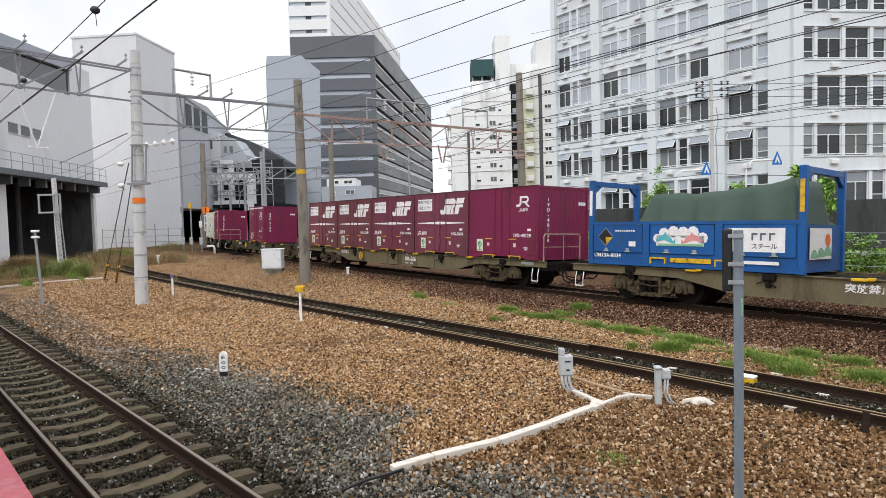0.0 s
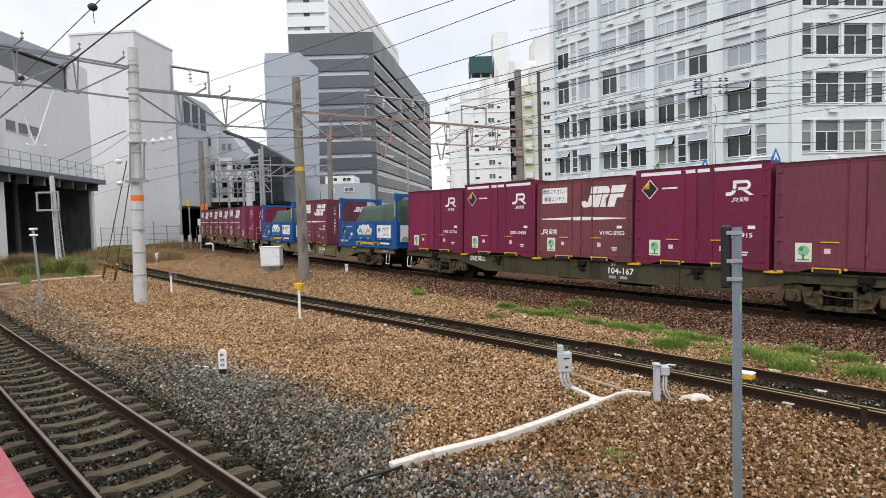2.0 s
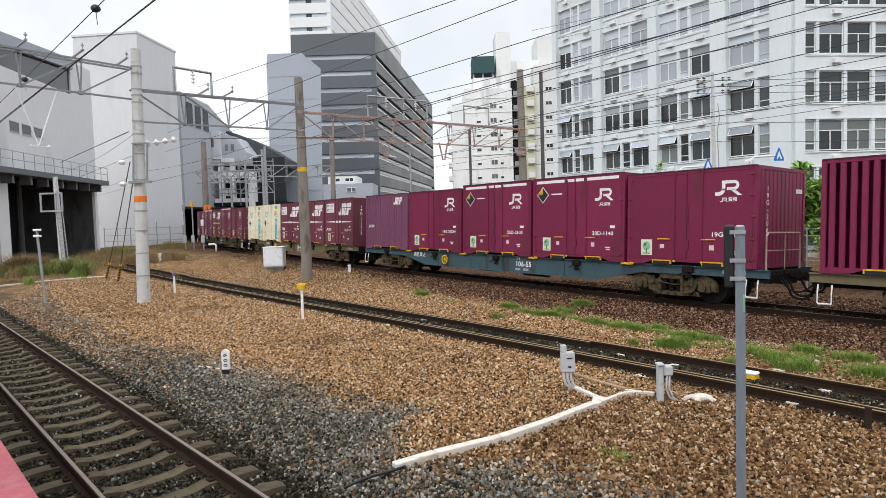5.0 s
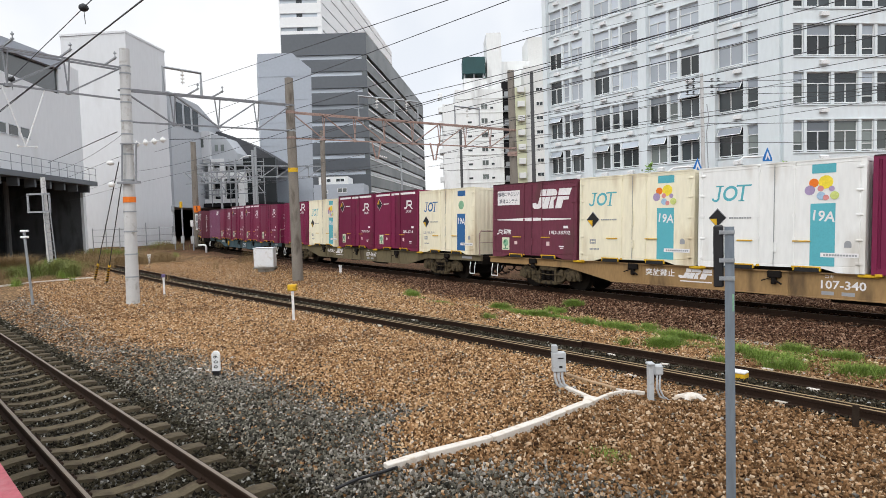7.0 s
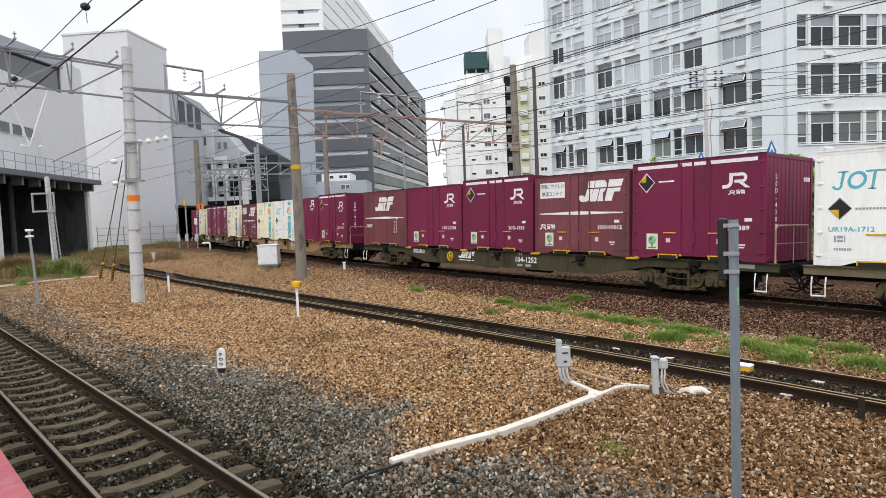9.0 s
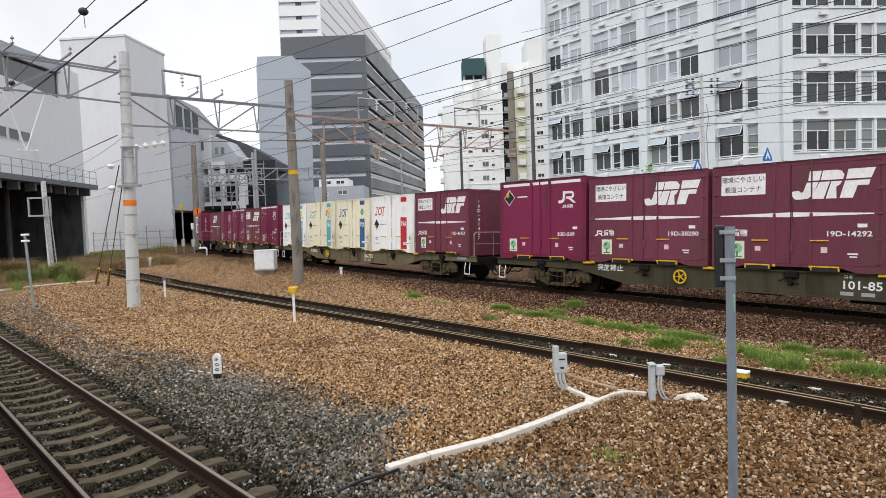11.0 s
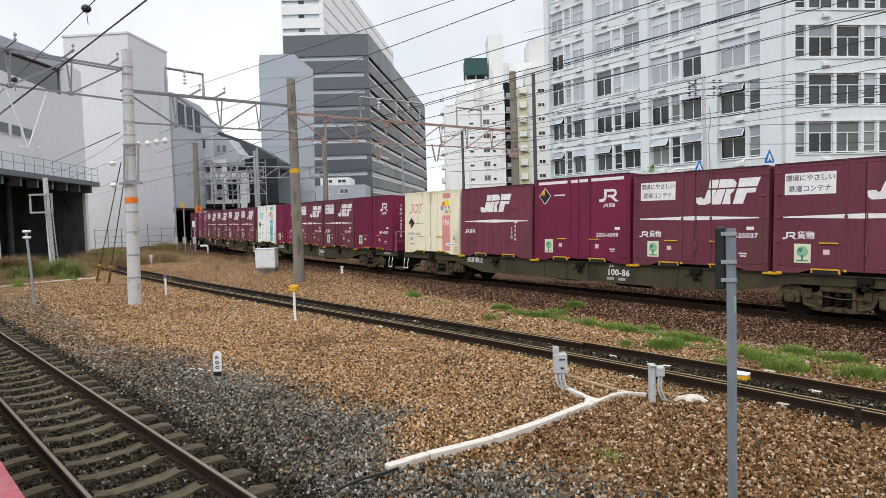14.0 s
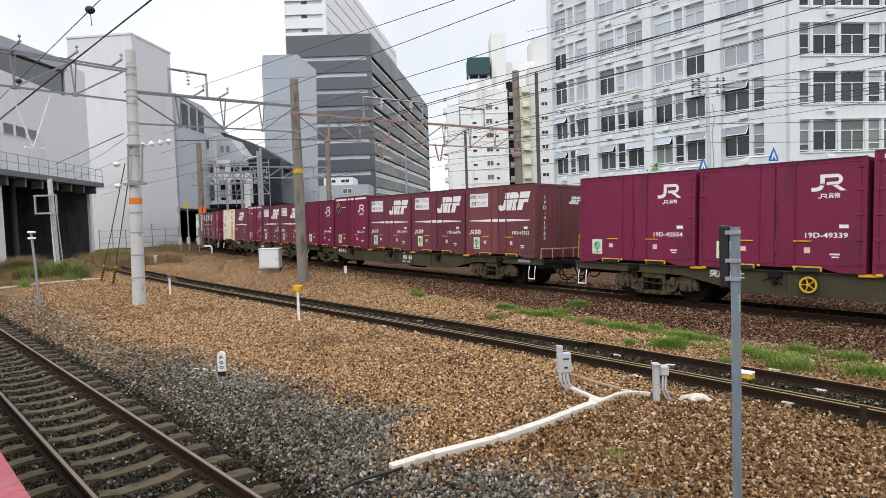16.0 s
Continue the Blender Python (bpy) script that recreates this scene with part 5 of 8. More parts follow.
def plates(parent, sticker=True):
    hw = CW / 2 - 0.001
    if sticker:
        decal("sticker", [rect(0.47, 0.82, 0.24, 0.67)], hw, M["sticker"], parent, "pale sticker with a green round emblem")
        decal("sticker_print", ring_arc((0.645, 0.49), 0.0, 0.125, 0, 360, 12), hw + 0.003, M["green"], parent)
        decal("sticker_print", [rect(0.625, 0.665, 0.30, 0.42), rect(0.52, 0.77, 0.275, 0.30)], hw + 0.004, M["leaf_print"], parent)
        decal("sticker_print", ring_arc((0.60, 0.53), 0.0, 0.05, 0, 360, 8), hw + 0.005, M["leaf_print"], parent)
    decal("plate", [rect(1.07, 1.20, 0.44, 0.55)], hw + 0.004, M["pink_label"], parent)
    decal("plate", [rect(2.50, 2.63, 0.42, 0.55)], hw + 0.004, M["pink_label"], parent)
    decal("plate", [rect(3.20, 3.38, 0.98, 1.06)], hw, M["mark"], parent)
    decal("plate", [rect(3.02, 3.22, 0.39, 0.425)], hw, M["mark"], parent)
    decal("plate", [rect(3.06, 3.20, 0.33, 0.36)], hw, M["mark"], parent)


def diamond(parent, a, z, s=0.26, upper=True):
    hw = CW / 2 - 0.001
    k = s * 0.92
    decal("diamond", [[(a - s, z), (a, z - s * 1.05), (a + s, z), (a, z + s * 1.05)]], hw, M["mark" if upper else "pale"], parent, "black diamond plate with a yellow quarter")
    decal("diamond_print", [[(a - k, z), (a, z - k), (a + k, z), (a, z + k)]], hw + 0.003, M["black"], parent)
    decal("diamond_quarter", [[(a - k, z + 0.01), (a - 0.01, z + 0.01), (a - 0.01, z + k)] if upper else [(a - k * 0.9, z - 0.02), (a - 0.01, z - 0.02), (a - 0.01, z - k)]], hw + 0.006, M["yellow"], parent)


def end_marks(parent, number, h, slant=False):
    hl = CL / 2 + 0.003
    if number:
        ob = part("end_number", lettering("\n".join(number), 0.17, M["mark"], 1.25), None, parent)
        ob.matrix_basis = Matrix.Translation((-hl - 0.004, CW / 2 - 0.46, h - 1.15)) @ Matrix.Rotation(radians(-90), 4, "Z")
    if slant:
        decal("end_mark", emblem_slant(1.62, h - 0.66, 0.62, 0.27), hl, M["mark"], parent, end=True)
        return
    decal("end_mark", [rect(1.92 + 0.12 * i, 2.02 + 0.12 * i, h - 0.62, h - 0.51) for i in range(3)], hl, M["mark"], parent, end=True)


def company_words(a, z, s, parent, y=CW / 2 - 0.001):
    """The operator's mark as plain shapes, small, and the word for freight beside it."""
    decal("lettering", emblem_round(a, z, s), y, M["mark"], parent)
    words("貨物", a + 2.98 * s, z + 0.5 * s, s * 1.12, M["mark"], parent, "lettering", 1.0)


PROTO = {}


def container(kind, paint, number=""):
    """One freight container, at the origin; the built types are kept and copied."""
    key = (kind, paint)
    hw = CW / 2 - 0.001
    tall = 2.6 if kind == "tall" else 2.5
    if key not in PROTO:
        looks = {"wine": "wine-red", "plum": "faded plum-red", "brown": "weathered brown-red", "violet": "dull violet", "cream": "cream-white", "white": "clean white"}[paint]
        detail = {"slant": "with a white slanting emblem and stripe", "round": "with a white round-cornered emblem", "tall": "with a broken white band along its top",
                 "blind": "with a slanting emblem and plain sides", "ribbed": "with ribbed sides and a small emblem", "ribbed_round": "with ribbed sides", "teal": "with a teal panel", "navy": "with a dark blue panel", "red": "with a red panel", "pink": "with a faded pink panel"}[kind]
        ob = thing("freight_container", f"{looks} steel freight container {detail}", "freight container", group="containers on the train")
        shell(ob, paint, tall, ribs=kind.startswith("ribbed"), doors=kind != "blind")
        if kind == "slant":
            decal("banner", [rect(0.24, 1.30, 1.78, 2.27)], hw, M["mark"], ob, "white banner with printed characters")
            for row, z in (("環境にやさしい", 2.145), ("鉄道コンテナ", 1.905)):
                words(row, 0.77, z, 0.155, M["print"], ob, "banner_print", 0.95, CW / 2 - 0.001)
            decal("emblem", emblem_slant(1.89, 1.62, 1.63, 0.62), hw, M["mark"], ob)
            decal("stripe", [[(0.22, 1.262), (1.85, 1.225), (3.50, 1.262), (3.50, 1.288), (1.85, 1.335), (0.22, 1.288)]], hw, M["mark"], ob)
            company_words(0.22, 0.77, 0.165, ob)
            plates(ob)
        elif kind == "blind":
            decal("emblem", emblem_slant(1.10, 1.60, 1.62, 0.62), hw, M["mark"], ob)
            decal("stripe", [[(0.22, 1.262), (1.85, 1.225), (3.50, 1.262), (3.50, 1.288), (1.85, 1.335), (0.22, 1.288)]], hw, M["mark"], ob)
            company_words(0.24, 0.84, 0.14, ob)
            decal("plate", [rect(2.86, 3.02, 1.20, 1.28)], hw, M["mark"], ob)
        elif kind == "ribbed":
            decal("emblem", emblem_slant(2.55, 2.02, 0.75, 0.32), hw, M["mark"], ob)
            company_words(0.3, 0.98, 0.13, ob)
        elif kind == "ribbed_round":
            decal("emblem", emblem_round(2.55, 1.98, 0.40), hw, M["mark"], ob)
            company_words(2.6, 1.80, 0.11, ob)
        elif kind in ("round", "tall"):
            decal("emblem", emblem_round(2.65, 1.80, 0.37), hw, M["mark"], ob)
            company_words(2.78, 1.64, 0.105, ob)
            plates(ob)
            if kind == "tall":
                decal("band", [rect(0.18, 1.40, 2.43, 2.52), rect(1.48, 1.81, 2.43, 2.52), rect(1.87, 2.20, 2.43, 2.52), rect(2.30, 3.50, 2.43, 2.52)], CW / 2 - 0.001, M["mark"], ob)
                diamond(ob, 0.46, 2.06)
                decal("small_print", [rect(0.84, 1.30, 2.05, 2.09)], hw, M["mark"], ob)
        else:
            trim = M[kind]
            decal("panel", [rect(2.64, 3.14, 0.14, 1.53)], CW / 2 - 0.001, trim, ob, f"{kind} panel")
            decal("panel", [rect(2.66, 3.14, 2.20, 2.40)], CW / 2 - 0.001, trim, ob, f"{kind} panel")
            w = words("19A", 2.89, 1.24, 0.31, M["mark"], ob, "panel_number", 0.95)
            w.matrix_basis = w.matrix_basis @ Matrix(((1, 0, 0.22, 0), (0, 1, 0, 0), (0, 0, 1, 0), (0, 0, 0, 1)))
            k, low = 0.40, 1.64
            hook = [rect(0.50, 0.555, low + 0.3 * k, low + k, 0.05), rect(0.46, 0.66, low + 0.93 * k, low + k)] + ring_arc((0.45, low + 0.26 * k), 0.055, 0.105, 190, 370, 7)
            loop = [[(0.82 + (p - 0.82) * 0.95 + 0.15 * (q - low), q) for p, q in quad] for quad in ring_arc((0.79, low + 0.5 * k), 0.125, 0.19, 0, 360, 14)]
            bars = [rect(0.97, 1.33, low + 0.90 * k, low + k, 0.01), rect(1.07, 1.125, low, low + 0.90 * k, 0.05), rect(1.02, 1.17, low, low + 0.06 * k)]
            for shape in (hook, loop, bars):
                decal("emblem", shape, hw, trim, ob)
            if kind in ("teal", "pink"):
                for k, (a, z, r, mm) in enumerate(((2.70, 1.99, 0.10, "orange"), (2.94, 2.00, 0.15, "lemon"), (2.62, 1.83, 0.11, "mauve"), (2.84, 1.86, 0.065, "pink"), (3.06, 1.85, 0.06, "mauve"), (2.85, 1.70, 0.09, "sky_print"), (2.95, 1.66, 0.06, "pink"), (3.12, 1.70, 0.09, "lime"))):
                    decal("fruit_print", ring_arc((a, z), 0, r, 0, 360, 11), hw + 0.001 * k, M[mm], ob)
            else:
                decal("round_print", ring_arc((2.89, 1.86), 0, 0.17, 0, 360, 12), hw, M["green"] if kind == "navy" else M["mark"], ob)
            diamond(ob, 0.505, 1.24, 0.235, False)
            for name, bars in (("caption", [rect(0.80 + 0.062 * i, 0.845 + 0.062 * i, 1.215, 1.255) for i in range(9)]),
                               ("caption", [rect(0.40 + 0.05 * i, 0.435 + 0.05 * i, 0.34, 0.39) for i in range(7)]),
                               ("caption", [rect(0.40, 0.44, 0.52, 0.66), rect(0.46, 0.58, 0.60, 0.66), rect(0.46, 0.58, 0.52, 0.57), rect(0.60, 0.62, 0.52, 0.66)]),
                               ("caption", [rect(2.92 + 0.055 * i, 2.96 + 0.055 * i, 0.37, 0.41) for i in range(12)])):
                decal(name, bars, hw + 0.004, M["pale"], ob)
            decal("caption_panel", [rect(2.86, 3.60, 0.34, 0.44)], hw + 0.002, M["mark"], ob)
            decal("round_mark", [rect(3.32, 3.46, 0.56, 0.64)] + ring_arc((3.39, 0.64), 0.0, 0.07, 0, 180, 7), hw, M["pale"], ob)
        PROTO[key] = ob
        made = ob
    else:
        made = copy_thing(PROTO[key], Matrix.Identity(4))
        for o in list(made.children):
            if o.name.split(".")[0] in ("number", "end_number", "end_mark"):
                bpy.data.objects.remove(o)
    if kind in ("slant", "round", "tall") and number:
        words(number, 3.03 if kind == "slant" else 2.93, 0.84 if kind == "slant" else 0.82, 0.16, M["mark"], made, "number", 1.22)
        end_marks(made, number, tall, kind == "slant")
    elif kind == "blind":
        for k, row in enumerate(number.split("-")):
            words("\n".join(row), 2.74 + 0.17 * k, 0.86, 0.145, M["mark"], made, "number", 1.1)
    elif number:
        words(number, 0.72, 0.79, 0.15, M["pale" if kind != "teal" else "teal"], made, "number", 1.1)
    elif kind.startswith("ribbed"):
        end_marks(made, "", tall)
    return made


OPEN_LENGTH = 6.058


def open_container():
    """The blue half-height open container, 20 ft long, with end frames, a tarpaulin over its load, and printed panels."""
    ln = OPEN_LENGTH
    hl, hw = ln / 2, CW / 2
    ob = thing("open_container", "blue open-topped container with a green tarpaulin over its load", "freight container", group="open containers on the train")
    bm = bmesh.new()
    box(bm, -hl + 0.05, hl - 0.05, -hw + 0.04, hw - 0.04, 0.04, 0.25)
    for s in (-1, 1):
        y0, y1 = sorted((s * (hw - 0.04), s * (hw - 0.12)))
        box(bm, -hl + 0.05, hl - 0.05, y0, y1, 0.25, 1.16)
        x0, x1 = sorted((s * (hl - 0.05), s * (hl - 0.12)))
        box(bm, x0, x1, -hw + 0.12, hw - 0.12, 0.25, 1.16)
    for a in (1.97, 4.05):
        box(bm, at(a + 0.10, ln), at(a - 0.10, ln), hw - 0.041, hw + 0.012, 0.1, 1.20)
    box(bm, -hl + 0.1, hl - 0.1, hw - 0.06, hw + 0.01, 1.18, 1.26)
    box(bm, -hl + 0.1, hl - 0.1, hw - 0.06, hw + 0.01, 0.02, 0.12)
    part("body", bm, M["blue"], ob)
    for sx in (-1, 1):
        bm = bmesh.new()
        for sy in (-1, 1):
            x0, x1 = sorted((sx * hl, sx * (hl - 0.16)))
            y0, y1 = sorted((sy * hw, sy * (hw - 0.14)))
            soft_box(bm, x0, x1, y0, y1, 0, 2.51, 0.01)
            prism(bm, [(sy * (hw - 0.14), 2.10), (sy * (hw - 0.14), 2.38), (sy * (hw - 0.50), 2.38), (sy * (hw - 0.42), 2.30)], sx * (hl - 0.02), sx * (hl - 0.12), "x")
        x0, x1 = sorted((sx * (hl - 0.01), sx * (hl - 0.14)))
        box(bm, x0, x1, -hw + 0.14, hw - 0.14, 2.35, 2.49)
        part("end_frame", bm, M["blue"], ob)
        decal("warning_strip", [rect(ln / 2 - sx * (hl - 0.08) - 0.05, ln / 2 - sx * (hl - 0.08) + 0.05, 1.45, 2.2)], hw + 0.002, M["yellow" if sx < 0 else "mark"], ob, length=ln)
    for a0, a1 in ((0.2, 1.84), (2.10, 3.92), (4.17, 5.86)):
        bm = bmesh.new()
        soft_box(bm, at(a1, ln), at(a0, ln), hw - 0.045, hw - 0.002, 0.38, 1.17, 0.012)
        part("drop_side", bm, M["blue"], ob)
        for u in (0.28, 0.72):
            a = a0 + (a1 - a0) * u
            bm = bmesh.new()
            soft_box(bm, at(a + 0.05, ln), at(a - 0.05, ln), hw - 0.01, hw + 0.035, 0.40, 0.50, 0.01)
            rod(bm, (at(a + 0.09, ln), hw + 0.03, 0.41), (at(a - 0.09, ln), hw + 0.03, 0.41), 0.014, 6)
            part("latch", bm, M["galv"], ob, "small steel latch")
    # tarpaulin, draped over a flat-topped load with sagging folds
    bm = bmesh.new()
    nx, ny = 44, 28
    grid = []
    for i in range(nx + 1):
        row = []
        for j in range(ny + 1):
            u, v = i / nx, j / ny
            x = -hl + 0.24 + (ln - 1.70) * u
            y = (v - 0.5) * 2 * (hw - 0.16)
            edge = min(u, 1 - u) * (ln - 1.70)
            side = min(v, 1 - v) * 2 * (hw - 0.16)
            rise = min(1.0, edge / (0.20 if u < 0.5 else 0.42)) * min(1.0, side / 0.30)
            top = 1.97 + 0.30 * (1 - u) ** 2.2 + 0.04 * u - 0.05 * math.sin(math.pi * u) ** 2 + 0.06 * noise.noise((x * 1.3, y * 1.1, 3)) + 0.07 * abs(noise.noise((x * 1.7 + y * 1.2, y * 0.8, 11))) + 0.03 * abs(noise.noise((x * 3.6 - y * 2.0, y * 1.5, 17)))
            fold = 0.16 * noise.noise((x * 2.6 + y * 0.8, y * 0.6, 7)) * (1 - rise * 0.75) + 0.025 * noise.noise((x * 4, y * 3, 1))
            row.append(bm.verts.new((x, y + fold, 1.16 + (top - 1.16) * (0.15 * rise + 0.85 * rise ** 0.8) + fold * 0.5)))
        grid.append(row)
    for i in range(nx):
        for j in range(ny):
            bm.faces.new((grid[i][j], grid[i + 1][j], grid[i + 1][j + 1], grid[i][j + 1]))
    part("tarpaulin", bm, M["tarp"], ob, "dark green folded tarpaulin", True)
    y = hw + 0.006
    decal("panel", [rect(4.30, 5.63, 0.50, 1.08)], y, M["mark"], ob, "white panel with a blue emblem", length=ln)
    for a in (4.86, 5.06, 5.27):
        decal("panel_print", [rect(a, a + 0.045, 0.78, 0.96), rect(a, a + 0.14, 0.91, 0.96)], y + 0.005, M["print"], ob, length=ln)
    words("スチール", 5.16, 0.63, 0.15, M["print"], ob, "panel_caption", 1.0, y + 0.003, ln)
    decal("panel_emblem", ring_arc((4.53, 0.86), 0, 0.13, 0, 360, 12), y + 0.005, M["sky_print"], ob, length=ln)
    decal("panel_emblem", ring_arc((4.51, 0.87), 0, 0.09, 0, 360, 12), y + 0.008, M["navy"], ob, length=ln)
    cloud = [p for a, z, r in ((2.32, 0.80, 0.12), (2.52, 0.94, 0.15), (2.80, 0.98, 0.16), (3.08, 0.96, 0.16), (3.36, 0.97, 0.16), (3.62, 0.82, 0.15)) for p in ring_arc((a, z), 0, r, 0, 360, 9)]
    decal("cloud_print", cloud + [rect(2.30, 3.66, 0.60, 0.88)], y, M["mark"], ob, "white cloud picture", length=ln)
    for a, turn, mm in ((2.54, 1, "teal"), (3.36, -1, "pink")):
        fish = [(-0.27, -0.05), (-0.14, 0.09), (-0.02, 0.13), (0.04, 0.20), (0.07, 0.12), (0.20, 0.04), (0.26, -0.06), (0.33, 0.02), (0.32, -0.12), (0.20, -0.10), (0.0, -0.03), (-0.14, -0.05)]
        decal("picture_print", [[(a + turn * u, 0.78 + v) for u, v in fish]], y + 0.006, M[mm], ob, length=ln)
    decal("picture_print", [rect(2.34, 3.64, 0.60, 0.66)], y + 0.004, M["green"], ob, length=ln)
    decal("yellow_plate", [rect(2.72, 3.86, 0.16, 0.28)], y, M["yellow"], ob, length=ln)
    for a in (2.10, 3.95):
        bm = bmesh.new()
        for q in ((a, a + 0.48, 0.24, 0.28), (a, a + 0.04, 0.1, 0.26), (a + 0.44, a + 0.48, 0.1, 0.26)):
            box(bm, at(q[1], ln), at(q[0], ln), hw - 0.04, hw + 0.02, q[2], q[3])
        part("fork_pocket", bm, M["yellow"], ob, "yellow-edged fork pocket")
    s = 0.27
    decal("diamond", [[(0.63 - s, 0.82), (0.63, 0.82 - s), (0.63 + s, 0.82), (0.63, 0.82 + s)]], y, M["pale"], ob, "black and yellow diamond plate", length=ln)
    k = s * 0.93
    decal("diamond_print", [[(0.63 - k, 0.82), (0.63, 0.82 - k), (0.63 + k, 0.82), (0.63, 0.82 + k)]], y + 0.003, M["black"], ob, length=ln)
    decal("diamond_quarter", [[(0.64, 0.81), (0.63 + k * 0.95, 0.81), (0.64, 0.82 - k * 0.95)]], y + 0.006, M["yellow"], ob, length=ln)
    decal("caption", [rect(0.96 + 0.075 * i, 1.01 + 0.075 * i, 0.98, 1.02) for i in range(9)], y, M["mark"], ob, length=ln)
    decal("plate", [rect(1.42, 1.64, 0.56, 0.70)], y, M["mark"], ob, length=ln)
    decal("caption_panel", [rect(4.6, 5.5, 0.20, 0.28)], y, M["mark"], ob, length=ln)
    decal("end_picture", [rect(0.25, 1.55, 0.35, 1.08)], hl + 0.001, M["mark"], ob, "white end panel with a printed picture", end=True)
    decal("end_print", [p for a, z, r in ((0.9, 0.4, 0.22), (1.3, 0.42, 0.24), (0.5, 0.38, 0.2)) for p in ring_arc((a, z), 0, r, 0, 180, 8)], hl + 0.007, M["green"], ob, end=True)
    decal("end_print", ring_arc((1.3, 0.8), 0, 0.16, 0, 360, 8), hl + 0.008, M["orange"], ob, end=True)
    return ob


# ---- the train: wagons ----
def wheelset():
    bm = bmesh.new()
    rod(bm, (0, -0.95, 0), (0, 0.95, 0), 0.075, 10)
    for s in (-1, 1):
        y = s * 0.56
        rod(bm, (0, y - 0.065, 0), (0, y + 0.065, 0), 0.43, 28)
        rod(bm, (0, y + s * -0.10, 0), (0, y + s * -0.06, 0), 0.46, 28)
        rod(bm, (0, y + s * 0.05, 0), (0, y + s * 0.10, 0), 0.16, 12)
        for k in range(6):
            c, d = math.cos(k * math.pi / 3), math.sin(k * math.pi / 3)
            rod(bm, (0.27 * c, y + s * 0.06, 0.27 * d), (0.27 * c, y + s * 0.072, 0.27 * d), 0.05, 8)
    return finish(bm, "wheelset", M["tyre"])


def bogie_side(s):
    """One cast side frame: an arch over each axle box, a deep belly between them and a window for the springs."""
    bm = bmesh.new()
    y0, y1 = sorted((s * 0.90, s * 1.02))
    for k in (-1, 1):
        arch = [(1.29, 0.34), (1.28, 0.52), (1.19, 0.66), (1.05, 0.73), (0.86, 0.73), (0.70, 0.65), (0.60, 0.55), (0.44, 0.58), (0.30, 0.64),
                (0.30, 0.17), (0.52, 0.20), (0.68, 0.32), (0.75, 0.48), (0.86, 0.58), (1.04, 0.58), (1.14, 0.48), (1.17, 0.34)]
        prism(bm, [(k * x, z) for x, z in (arch if k > 0 else arch[::-1])], y0, y1, "y")
        # raised rim along the belly and a rib beside the spring window
        yr = sorted((s * 1.02, s * 1.06))
        for (xa, za), (xb, zb) in (((0.30, 0.19), (0.53, 0.22)), ((0.53, 0.22), (0.70, 0.36))):
            prism(bm, [(k * xa, za - 0.025), (k * xb, zb - 0.025), (k * xb, zb + 0.02), (k * xa, za + 0.02)][::k], *yr, "y")
        box(bm, *sorted((k * 0.30, k * 0.37)), *sorted((s * 0.92, s * 1.07)), 0.18, 0.63)
        soft_box(bm, *sorted((k * 0.52, k * 0.66)), *sorted((s * 0.98, s * 1.09)), 0.44, 0.66, 0.015)
        rod(bm, (k * 0.66, s * 1.08, 0.30), (k * 0.42, s * 1.08, 0.25), 0.03, 6)
    box(bm, -0.30, 0.30, y0, y1, 0.16, 0.28)
    soft_box(bm, -0.36, 0.36, *sorted((s * 0.93, s * 1.06)), 0.60, 0.76, 0.02)
    tube(bm, [(-0.6, s * 1.10, 0.50), (-0.1, s * 1.12, 0.47), (0.5, s * 1.10, 0.54)], 0.015, 6)
    return finish(bm, "bogie_side", M["bogie"])


def axle_box(s):
    bm = bmesh.new()
    soft_box(bm, -0.17, 0.17, *sorted((s * 0.88, s * 1.06)), 0.30, 0.58, 0.03)
    rod(bm, (0, s * 1.05, 0.43), (0, s * 1.13, 0.43), 0.105, 12)
    rod(bm, (0, s * 1.13, 0.43), (0, s * 1.15, 0.43), 0.05, 8)
    for x in (-0.12, 0.12):
        rod(bm, (x, s * 0.97, 0.56), (x, s * 0.97, 0.68), 0.055, 8)
    return finish(bm, "axle_box", M["bogie"])


def coil_spring(s):
    bm = bmesh.new()
    tube(bm, [(0.075 * math.cos(k * 1.2566), s * 0.99 + 0.075 * math.sin(k * 1.2566), 0.31 + 0.0135 * k) for k in range(22)], 0.018, 5)
    rod(bm, (0, s * 0.99, 0.28), (0, s * 0.99, 0.61), 0.05, 8)
    return finish(bm, "coil_spring", M["grime"])


WAGON_MESH = {}


